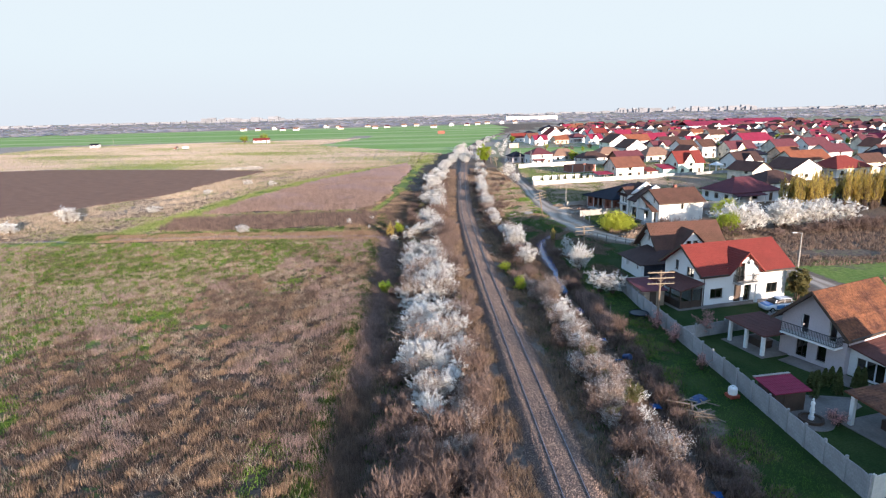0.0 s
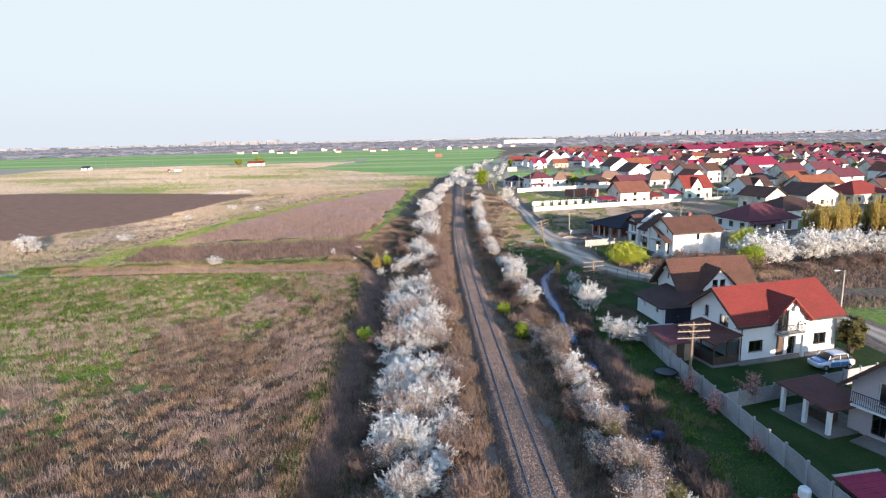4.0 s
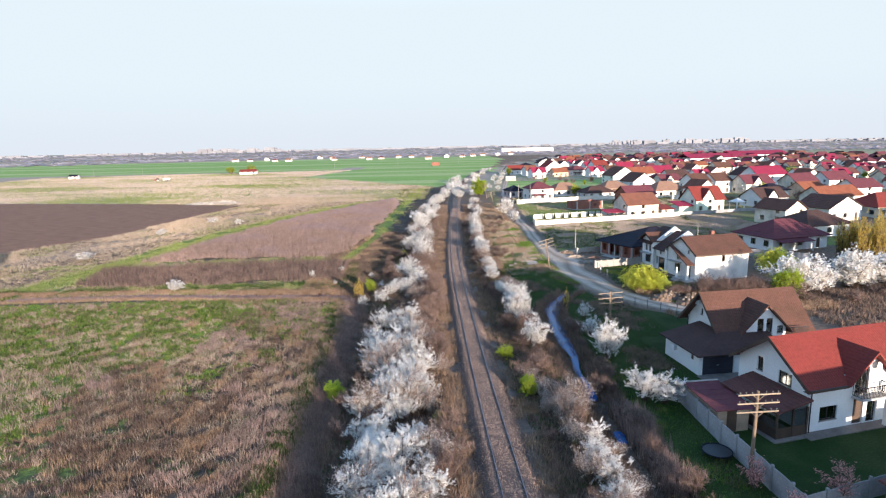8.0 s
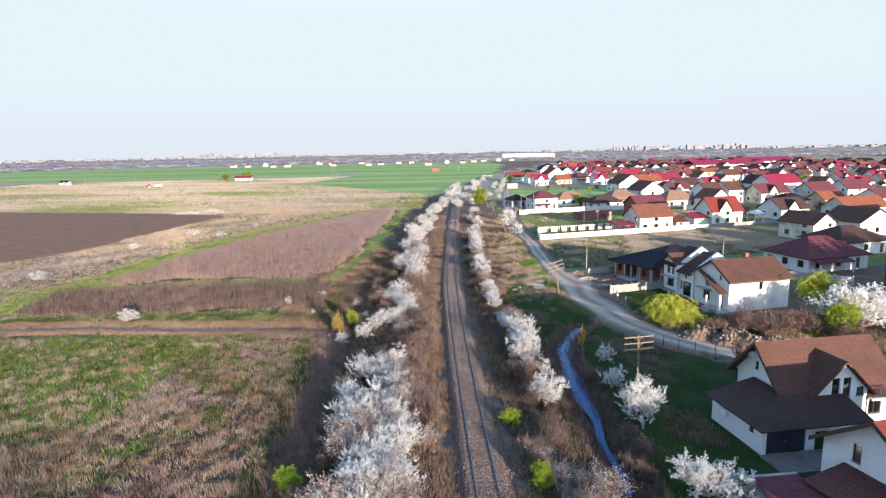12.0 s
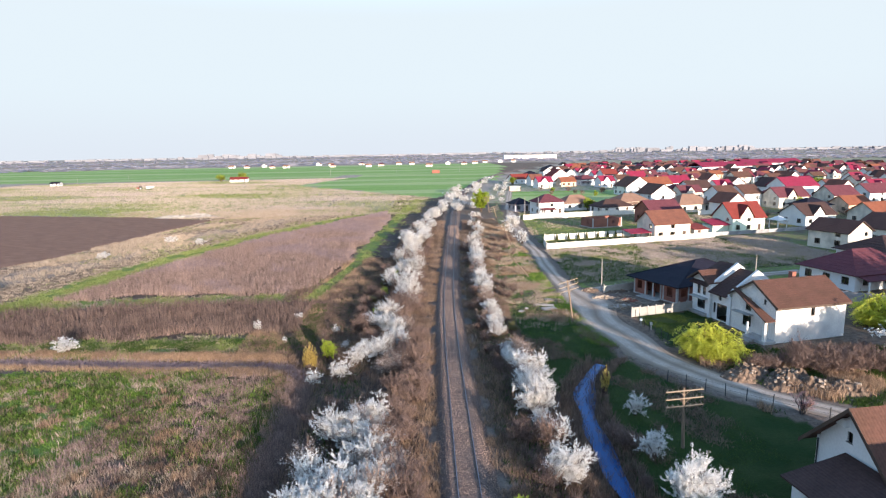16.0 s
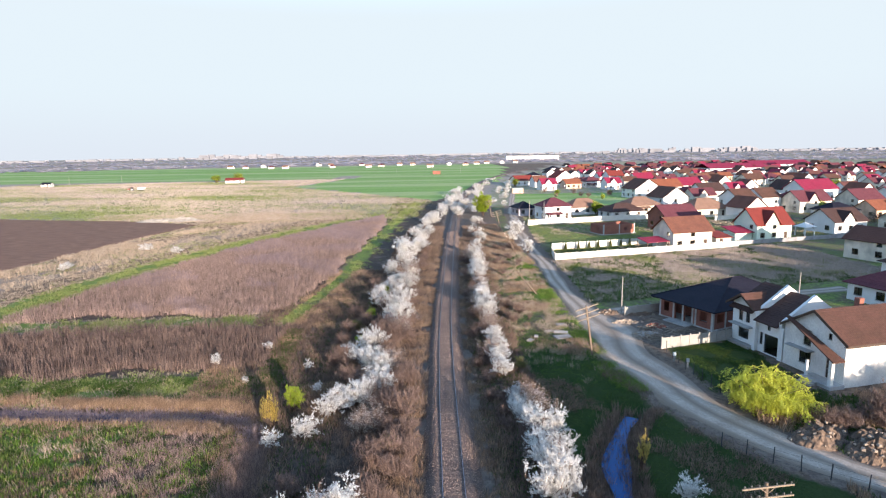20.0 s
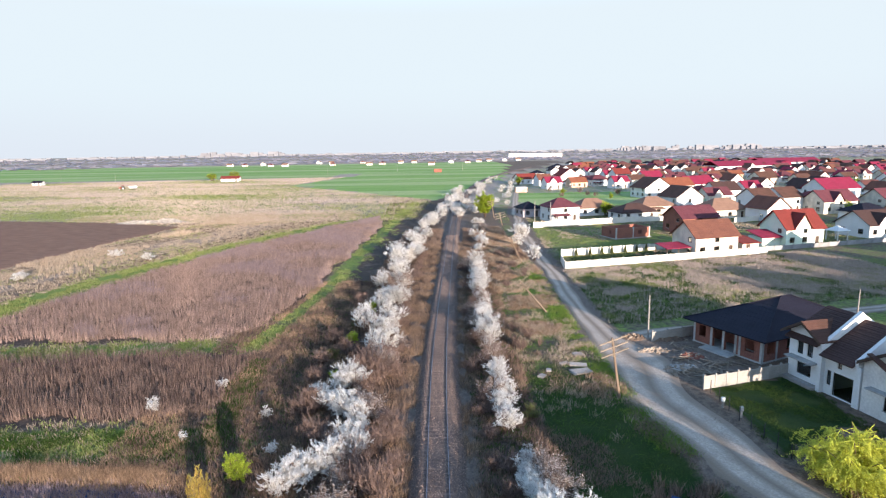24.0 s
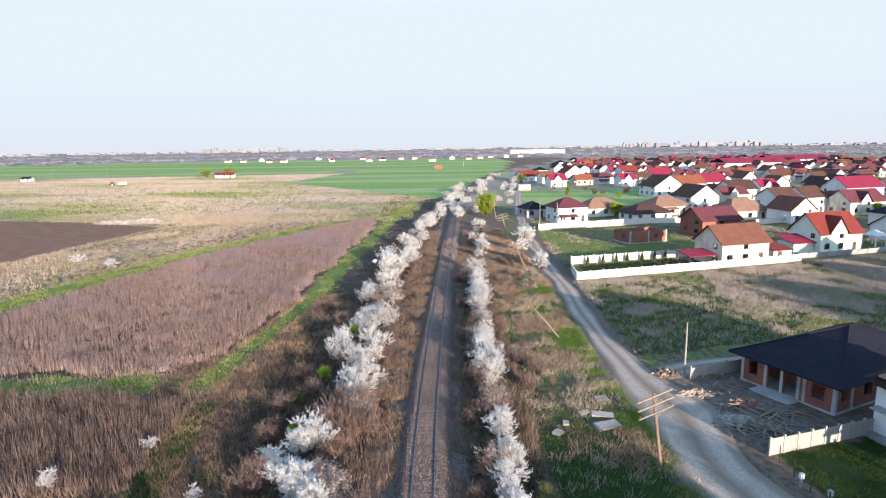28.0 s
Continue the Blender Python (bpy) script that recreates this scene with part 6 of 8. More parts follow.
# ---- plants ----
def frames_for(d):
    d = d / (np.linalg.norm(d, axis=-1, keepdims=True) + 1e-9)
    ref = np.where(np.abs(d[..., 2:3]) > 0.9, np.array([1.0, 0, 0]), np.array([0, 0, 1.0]))
    s_ = np.cross(d, ref)
    s_ /= np.linalg.norm(s_, axis=-1, keepdims=True) + 1e-9
    return d, s_, np.cross(d, s_)


def flakes(c, size, r, flat=0.35):
    """Small petals or leaves: one triangle each, turned at random."""
    n = len(c)
    d = r.normal(size=(n, 3))
    d[:, 2] *= flat
    d, s_, t_ = frames_for(d)
    sz = (size * r.uniform(0.6, 1.3, n))[:, None]
    return np.stack([c - d * sz * 0.6 - s_ * sz * 0.55, c - d * sz * 0.6 + s_ * sz * 0.55, c + d * sz], 1)


def sticks(a, b, w, r):
    """Thin tapered twigs as two crossed slivers each."""
    d, s_, t_ = frames_for(b - a)
    w = np.asarray(w).reshape(-1, 1)
    thin = w[:, 0] < 0.015
    if thin.any():
        one = thin | (r.random(len(w)) < 0.0)
        flat = np.stack([a - s_ * w, a + s_ * w, b], 1)
        return np.concatenate([flat, np.stack([a - t_ * w, a + t_ * w, b], 1)[~one]])
    return np.concatenate([np.stack([a - s_ * w, a + s_ * w, b], 1), np.stack([a - t_ * w, a + t_ * w, b], 1)])


def shrub(seed, height, radius, stems, subs, sprays, per, size, droop=0.0, upright=0.5, base=0.25):
    """Stems, side branches and sprays of a shrub or small tree: returns stem paths, twig triangles and flake centres."""
    r = np.random.default_rng(seed)
    paths, ta, tb, tw, dots = [], [], [], [], []
    for i in range(stems):
        az, lean = r.uniform(0, 6.28), r.uniform(0.15, 1.0)
        tip = np.array([math.cos(az) * radius * lean, math.sin(az) * radius * lean, height * (1 - 0.45 * lean ** 2) * r.uniform(0.8, 1.08)])
        root = np.array([math.cos(az) * base * r.random(), math.sin(az) * base * r.random(), -0.1])
        mid = root + (tip - root) * np.array([0.35, 0.35, 0.55])
        paths.append([root, mid, tip])
        for j in range(subs):
            f = r.uniform(0.3, 1.0)
            o = (1 - f) ** 2 * root + 2 * f * (1 - f) * mid + f * f * tip
            dd = r.normal(size=3)
            dd[2] = abs(dd[2]) * upright - droop
            dd /= np.linalg.norm(dd)
            L = radius * r.uniform(0.28, 0.55)
            e = o + dd * L
            e[2] = max(e[2], 0.15)
            ta.append(o), tb.append(e), tw.append(0.022)
            for k in range(sprays):
                g = r.uniform(0.25, 1.0)
                p = o + (e - o) * g
                q = dd * 0.8 + r.normal(size=3) * 0.6
                q[2] += upright * 0.5 - droop * 1.2
                q /= np.linalg.norm(q)
                l2 = radius * r.uniform(0.16, 0.36)
                z = p + q * l2
                z[2] = max(z[2], 0.1)
                ta.append(p), tb.append(z), tw.append(0.011)
                u = r.random(per)[:, None]
                dots.append(p + (z - p) * u + r.normal(size=(per, 3)) * size * 0.55)
    return paths, sticks(np.array(ta), np.array(tb), np.array(tw), r), np.concatenate(dots), r


def plant(name, label, category, group, spec, flake_mat, size, twig="twig", crown="crown", thick=0.05):
    paths, tw, dots, r = shrub(**spec)
    t = thing(name, pose(0, 0, -50), label, category, group)
    b = Build()
    for p in paths:
        b.tube(p, [thick, thick * 0.6, thick * 0.2], 5)
    part("trunk", b, M["bark"], t)
    part("brushwood", tri_mesh("brushwood", tw, M[twig]), None, t)
    if flake_mat:
        part(crown, tri_mesh(crown, flakes(dots, size, r), M[flake_mat]), None, t)
    return t


def spread_plants(kinds, spots):
    fresh = {k.name: True for k in kinds}
    for x, y, s_, q in spots:
        k = kinds[int(rng.integers(len(kinds)))]
        m = pose(float(x), float(y), float(land(x, y)), 0, 0, rng.uniform(0, 360))
        if fresh[k.name]:
            k.matrix_basis, o, fresh[k.name] = m, k, False
        else:
            o = copy_thing(k, m)
        o.scale = (s_, s_, s_ * q)
    for k in kinds:
        if fresh[k.name]:
            for c in k.children_recursive:
                bpy.data.objects.remove(c)
            bpy.data.objects.remove(k)


def thicket(kinds, spots, name, label, category):
    """Many alike plants far from the way, joined into one mass per material."""
    bits = {}
    for x, y, s_, q in spots:
        k = kinds[int(rng.integers(len(kinds)))]
        a = rng.uniform(0, 6.28)
        rot = np.array([[math.cos(a), -math.sin(a), 0], [math.sin(a), math.cos(a), 0], [0, 0, q]]) * s_
        for c in k.children:
            if c.name.startswith("trunk"):
                continue
            me = c.data
            co = np.empty(len(me.vertices) * 3, np.float32)
            me.vertices.foreach_get("co", co)
            co = co.reshape(-1, 3) @ rot.T + np.array([x, y, float(land(x, y))])
            bits.setdefault(me.materials[0].name, (me.materials[0], []))[1].append(co)
    for m_, parts_ in bits.values():
        tagged(new(name, tri_mesh(name, np.concatenate(parts_).reshape(-1, 3, 3), m_)), label, category, kind="stuff")


def along(line, n, half, jitter=0.5, lo=0.7, hi=1.15):
    p = smooth_line(line, 0.5)
    i = rng.integers(0, len(p), n)
    return [(p[k][0] + rng.uniform(-half, half), p[k][1] + rng.uniform(-jitter, jitter), rng.uniform(lo, hi), rng.uniform(0.85, 1.15)) for k in i]


def plants():
    big = [plant("blossom_tree", "white blossoming wild plum thicket tree", "tree", "blossoming trees along the railway", dict(seed=11 + i, height=3.4, radius=2.3, stems=14, subs=6, sprays=6, per=30, size=0.065, upright=0.85), "blossom", 0.06) for i in range(4)]
    far_big = [plant("blossom_tree", "white blossoming wild plum thicket tree", "tree", "blossoming trees along the railway", dict(seed=21 + i, height=3.4, radius=2.3, stems=11, subs=6, sprays=6, per=6, size=0.1), "blossom", 0.17) for i in range(3)]
    spots = along([(-7.4, 47), (-8.0, 58), (-8.2, 75), (-8.2, 94)], 58, 2.9, 1.0, 0.46, 0.74) + along([(-7.4, 46), (-8.0, 58), (-8.2, 75), (-8.2, 95)], 26, 1.3, 1.0, 0.5, 0.78)
    spots += along([(-7.0, 37), (-7.4, 47)], 11, 2.2, 1.0, 0.38, 0.56)
    spots += [(-14.1, 103.9, 0.42, 1), (-11.2, 104.6, 0.5, 1), (-11.9, 105.0, 0.4, 1), (-9.9, 123.4, 0.5, 0.9), (-9.0, 121.6, 0.55, 0.9)]
    spots += along([(-10.4, 107.5), (-8.8, 110), (-5.6, 113)], 9, 0.7, 0.5, 0.45, 0.68) + along([(-5.8, 113.5), (-6.6, 118), (-7.4, 121.5)], 9, 0.7, 0.8, 0.5, 0.75) + along([(-8.0, 124), (-7.0, 129), (-6.2, 134)], 6, 0.7, 0.8, 0.45, 0.7)
    spots += along([(-6.0, 134), (-6.2, 145), (-5.6, 165), (-4.8, 190), (-2.6, 215), (1.4, 250)], 50, 2.3, 1.0, 0.55, 0.95)
    spots += along([(3, 255), (7, 300), (13, 350), (20, 400)], 18, 2.0, 3.0, 0.8, 1.1)
    spots += along([(7.4, 93), (7.9, 99), (7.9, 105)], 9, 1.0, 1.0, 0.6, 0.85) + along([(7.0, 82), (7.4, 92)], 5, 1.0, 0.8, 0.4, 0.62)
    spots += along([(6.9, 104), (6.6, 122), (7.0, 140), (8.4, 160), (10, 188)], 60, 0.5, 1.0, 0.36, 0.6)
    spots += along([(7.0, 136), (8.3, 160), (9.8, 186)], 16, 0.4, 1.0, 0.55, 0.85) + along([(10.5, 190), (14, 230), (19, 280), (25, 340), (34, 420)], 36, 1.6, 3.0, 0.45, 0.75)
    spots += [(8.2, 34.5, 0.42, 1), (8.0, 38.5, 0.36, 1), (8.3, 41.5, 0.42, 1), (6.4, 47, 0.4, 1), (6.6, 52, 0.45, 1), (7.0, 57.5, 0.6, 1), (6.5, 60, 0.5, 1), (7.3, 62.5, 0.5, 1), (6.8, 55.2, 0.5, 0.9)]
    spots += [(14.2, 80.2, 0.8, 1.25), (14.3, 80.6, 0.7, 1.2), (14.4, 87.2, 0.62, 1), (13.9, 69.6, 0.95, 0.8), (15.4, 68.9, 0.85, 0.8), (15.6, 94.3, 0.5, 1), (7.7, 84.6, 0.7, 1.1), (14.0, 80.0, 0.72, 1.3), (14.5, 80.9, 0.7, 1.25)]
    spots += along([(-6.8, 70), (-7.4, 94)], 16, 1.3, 1.0, 0.5, 0.75)
    spots += along([(49, 103.5), (60, 105.5), (74, 107)], 22, 1.6, 1.5, 1.1, 1.5)
    spots += [(-96, 121.5, 1.1, 0.7), (-97.5, 123, 1.0, 0.6), (-90, 131.5, 1.3, 0.9), (-88.6, 132.4, 1.0, 0.8), (-76.5, 144.5, 0.9, 0.6), (-75, 179, 0.8, 0.6), (-70, 202, 0.8, 0.7), (-24.5, 121.7, 0.34, 1.1), (-20.1, 126.7, 0.3, 0.9), (-14.0, 119.9, 0.26, 1.1), (-12.0, 113.9, 0.28, 1.0), (-19.8, 116.5, 0.2, 1.0), (-45, 115, 0.7, 0.8), (-60, 196, 0.7, 0.8), (22, 188, 0.8, 1.2), (21.5, 205, 0.8, 1), (23.5, 216, 1.2, 1), (25.5, 222, 1.1, 0.9)]
    spots += along([(8, 262), (14, 310), (23, 370), (34, 425), (52, 500)], 30, 3.2, 4.0, 0.7, 1.1) + along([(28, 290), (42, 380), (60, 470)], 14, 4.0, 4.0, 0.6, 1.0)
    spread_plants(big, [p for p in spots if p[1] < 186 and abs(p[0]) < 40])
    away = [p for p in spots if p[1] >= 186 or abs(p[0]) >= 40]
    thicket(far_big, [p for p in away if p[1] >= 235], "blossom_thicket", "white blossoming thicket far along the railway", "blossom")
    spread_plants(far_big, [p for p in away if p[1] < 235])

    mixed = [plant("half_bare_shrub", "brown thorn shrub with scattered white blossom", "shrub", "thorn shrubs along the railway", dict(seed=31 + i, height=2.4, radius=1.9, stems=14, subs=8, sprays=7, per=2, size=0.12), "faded_blossom", 0.065, "tan_twig") for i in range(3)]
    spots = along([(-7.5, 42), (-7.6, 60), (-7.8, 95)], 34, 3.4, 1.0, 0.8, 1.2)
    spots += along([(6.8, 30), (7.0, 48), (6.6, 70)], 24, 1.3, 1.0, 0.6, 1.0)
    spots += along([(5.3, 30), (5.8, 50), (5.8, 74)], 26, 1.3, 1.0, 0.4, 0.7) + along([(-7.2, 34), (-7.4, 46)], 8, 2.6, 1.0, 0.5, 0.8)
    spots += along([(-5, 100), (-5.5, 150), (-3.5, 190)], 20, 2.6, 1.0, 0.6, 1.0)
    spots += along([(7, 75), (7, 140), (10, 190), (18, 270)], 22, 2.2, 1.0, 0.6, 1.0)
    spread_plants(mixed, spots)

    bare = [plant("bare_shrub", "bare reddish-brown scrub bush", "shrub", "bare scrub bushes", dict(seed=51 + i, height=1.9, radius=1.5, stems=18, subs=9, sprays=8, per=1, size=0.1, upright=0.9), None, 0.1, "scrub") for i in range(3)]
    spots = along([(-5.6, 26), (-4.4, 60), (-4.4, 95), (-4.0, 118)], 50, 1.5, 1.0, 0.6, 1.25)
    spots += along([(-10.5, 28), (-11.0, 60), (-11.5, 100)], 46, 1.4, 1.0, 0.4, 0.8)
    spots += along([(5.4, 28), (5.7, 60), (5.8, 100), (5.9, 140), (8, 180)], 75, 1.6, 1.0, 0.5, 1.0)
    spots += along([(-3.6, 125), (-3.2, 160), (-1, 200)], 26, 0.8, 1.0, 0.5, 0.9)
    spots += along([(11.0, 26), (11.4, 50), (11.9, 75), (13, 92)], 40, 0.8, 1.0, 0.45, 0.85)
    spots += along([(30, 103), (38, 105), (46, 106)], 12, 1.8, 1.0, 0.5, 1.0)
    spots += along([(-6.4, 125), (-5.4, 132)], 12, 1.2, 0.8, 0.9, 1.3)
    spots += along([(50, 98), (64, 100), (80, 104)], 26, 3.5, 2.0, 0.8, 1.3)
    spots += along([(12, 130), (14, 160), (18, 200)], 24, 2.5, 2.0, 0.4, 0.8)
    spots += along([(-12.6, 30), (-12.8, 70), (-13.0, 104)], 20, 0.8, 1.0, 0.3, 0.55)
    spots += along([(-8.0, 25), (-8.0, 42)], 30, 4.2, 1.0, 0.7, 1.25) + along([(6.0, 26), (6.4, 46)], 16, 1.8, 1.0, 0.6, 1.0)
    spots += along([(36, 103), (42, 102), (48, 100)], 22, 2.4, 1.4, 0.8, 1.5)
    spots += along([(-9.0, 112), (-9.5, 130), (-8.0, 150), (-6.5, 165)], 34, 2.6, 1.0, 0.55, 1.1) + along([(9.0, 24), (9.4, 60)], 18, 0.9, 1.0, 0.4, 0.8)
    spots += along([(11.2, 54), (11.6, 64), (11.6, 72)], 16, 0.8, 0.8, 0.7, 1.05) + along([(8.4, 30), (8.9, 70)], 16, 0.6, 1.0, 0.4, 0.7)
    spots += along([(12.5, 116), (17, 120)], 10, 1.2, 1.0, 0.4, 0.7) + along([(12, 104), (19, 110)], 12, 1.2, 0.8, 0.35, 0.6)
    thicket(bare, [p for p in spots if p[0] > 28 or p[1] > 150], "scrub_thicket", "bare brown scrub thicket behind the road and houses", "scrub")
    spread_plants(bare, [p for p in spots if p[0] <= 28 and p[1] <= 150][:299])

    lime = [plant("green_shrub", "round shrub with fresh lime-green leaves", "shrub", "young green shrubs", dict(seed=71 + i, height=1.9, radius=1.0, stems=16, subs=8, sprays=7, per=14, size=0.07, upright=1.0), "lime_leaf", 0.062) for i in range(2)]
    spread_plants(lime, [(-13.7, 72.6, 1.1, 0.9), (3.2, 80.4, 0.85, 0.9), (3.9, 71.4, 0.95, 1.0), (-13.4, 109.9, 0.9, 1.3), (-9.0, 139, 0.7, 1), (-9.4, 128, 0.7, 0.7), (-7.8, 152, 0.8, 1), (46.1, 100.2, 2.0, 1.0), (47.6, 101.4, 1.7, 1.1), (60, 262, 2.4, 1), (-158, 556, 4, 1), (-178, 560, 4, 0.8), (58, 432, 2.6, 1), (210, 350, 3, 1), (255, 330, 3, 0.6)])

    olive = [plant("olive_shrub", "low shrub with dull olive-green leaves on the verge", "shrub", "olive shrubs on the verge", dict(seed=75 + i, height=1.5, radius=1.1, stems=16, subs=8, sprays=7, per=7, size=0.07, upright=1.2), "olive_leaf", 0.06, "tan_twig") for i in range(2)]
    spread_plants(olive, [(7.9, 41.2, 1.0, 1.1), (6.4, 44.5, 0.8, 1), (5.6, 38.2, 0.7, 1), (6.9, 49.5, 0.8, 1), (5.4, 54.6, 0.6, 1), (6.2, 62.8, 0.6, 0.9), (-4.2, 66.5, 0.6, 1.2), (-3.9, 84.2, 0.6, 1.1), (-4.4, 102.5, 0.7, 1), (8.6, 118.5, 0.7, 1.1), (-10.6, 133.8, 0.8, 0.9), (-9.4, 145.6, 0.8, 0.9)])
    tree = plant("green_tree", "tall round tree in fresh lime-green leaf beside the lane", "tree", "", dict(seed=79, height=7.4, radius=3.0, stems=16, subs=12, sprays=9, per=9, size=0.3, upright=0.7), "lime_leaf", 0.34, thick=0.12)
    tree.matrix_basis = pose(19.9, 266, 0)
    spots = [(rng.uniform(60, 330), rng.uniform(205, 520), rng.uniform(0.8, 1.6), rng.uniform(0.9, 1.6)) for _ in range(130)]
    spots = [p for p in spots if p[0] < 0.75 * p[1] and p[0] > track_x(p[1]) + 42]
    built = [(o.matrix_basis.translation.x + 5, o.matrix_basis.translation.y + 4) for o in scene.objects if o.parent is None and o.name.startswith("house")]
    spots = [p for p in spots if min(math.hypot(p[0] - a, p[1] - b_) for a, b_ in built) > 7.5]
    thicket(bare, spots[::2], "garden_bushes", "bare brown garden bushes among the village houses", "bushes")
    thicket(lime, spots[1::4], "garden_greenery", "fresh green garden bushes among the village houses", "bushes")
    willow = plant("willow_bush", "yellow-green weeping willow bush in young leaf", "tree", "", dict(seed=83, height=3.2, radius=2.6, stems=24, subs=11, sprays=10, per=18, size=0.07, droop=0.75, upright=0.2), "willow_leaf", 0.062, "willow_leaf")
    willow.matrix_basis = pose(28.9, 107.9, 0)
    willow.scale = (1.4, 1.4, 1.35)
    second = copy_thing(willow, pose(55.1, 117.6, 0, 0, 0, 70))
    second.scale = (1.5, 1.5, 1.4)
    gold = [plant("golden_reed_bush", "upright golden-yellow willow shoots", "shrub", "golden willow shoots", dict(seed=91 + i, height=2.9, radius=0.62, stems=34, subs=4, sprays=4, per=9, size=0.05, upright=4.0), "gold_leaf", 0.05, "gold_leaf", thick=0.025) for i in range(2)]
    spots = [(14.4, 99.0, 0.8, 1.25), (-14.9, 107.0, 0.95, 1.15), (-15.3, 107.3, 0.8, 1.1), (-14.5, 107.3, 0.8, 1.1)]
    spots += [(x, y, 1.7 + 0.5 * s_, 1.3 * q) for x, y, s_, q in along([(69, 119.5), (84, 123), (114, 130)], 84, 1.0, 3.2, 0.0, 1.0)]
    spread_plants(gold, spots)

    mag = plant("magnolia_tree", "dense evergreen tree with bronze leaves beside the house", "tree", "", dict(seed=101, height=3.4, radius=1.2, stems=12, subs=9, sprays=8, per=10, size=0.1, upright=1.0), "bronze_leaf", 0.2)
    mag.matrix_basis = pose(36.3, 64.2, 0)
    mag.scale = (1.05, 1.05, 1.1)
    pink = [plant("pink_shrub", "bare shrub with first pink blossom", "shrub", "pink blossoming shrubs", dict(seed=103, height=2.5, radius=1.1, stems=14, subs=8, sprays=6, per=2, size=0.1, upright=1.3), "pink_blossom", 0.07)]
    spread_plants(pink, [(20.4, 54.6, 1.0, 1), (16.0, 56.4, 0.8, 1), (16.2, 52.6, 0.8, 1), (30.0, 93.5, 0.8, 1), (16.2, 46.5, 0.6, 1), (21.4, 36.6, 0.8, 0.6)])

    cone = thing("conifer", pose(0, 0, -50), "small dark clipped conifer", "tree", "clipped conifers")
    r = np.random.default_rng(3)
    n = 1500
    zz = r.random(n) ** 0.8
    rad = 0.42 * (1 - zz) ** 0.7 * np.sqrt(r.random(n)) + 0.03
    az = r.uniform(0, 6.28, n)
    c = np.stack([rad * np.cos(az), rad * np.sin(az), 0.12 + zz * 1.6], 1)
    part("trunk", Build().tube([(0, 0, -0.1), (0, 0, 1.4)], [0.05, 0.02], 6), M["bark"], cone)
    part("crown", tri_mesh("crown", flakes(c, 0.1, r, 1.4), M["dark_leaf"]), None, cone)
    row = [(23.0 + 0.75 * i, 41.9 + 0.25 * i, 0.95, 1) for i in range(4)] + [(22.4, 40.6, 1.0, 1.35), (24.6, 41.0, 1.05, 1.3), (26.6, 41.6, 1.0, 1.2), (27.4, 41.9, 0.9, 1.2)]
    row += [(31.5 + i * 2.75 + (0.4 if i % 3 else 0), 191.4 + i * 0.68, 0.95, 1) for i in range(7)]
    spread_plants([cone], row)


plants()


# ---- grass ----
def blades(x, y, height, width, per, spread, lean, r):
    """Tufts of blades, one long triangle each."""
    n = len(x)
    h = np.repeat(height, per) * r.uniform(0.55, 1.15, n * per)
    bx = np.repeat(x, per) + r.normal(0, spread, n * per)
    by = np.repeat(y, per) + r.normal(0, spread, n * per)
    bz = np.repeat(land(x, y), per) - 0.03
    a = r.uniform(0, 6.28, n * per)
    w = np.repeat(width, per) if np.ndim(width) else np.full(n * per, width)
    dx, dy = np.cos(a) * w, np.sin(a) * w
    lx, ly = r.normal(0, lean, n * per) * h, r.normal(0, lean, n * per) * h
    return np.stack([np.stack([bx - dx, by - dy, bz], 1), np.stack([bx + dx, by + dy, bz], 1), np.stack([bx + lx, by + ly, bz + h], 1)], 1)


def patchy(x, y, scale, seed):
    v = np.zeros(len(x))
    r = np.random.default_rng(seed)
    for k in range(5):
        a, f, p = r.uniform(0, 6.28), scale * r.uniform(0.5, 2.2), r.uniform(0, 6.28)
        v += np.sin((x * math.cos(a) + y * math.sin(a)) * f + p)
    return v / 5


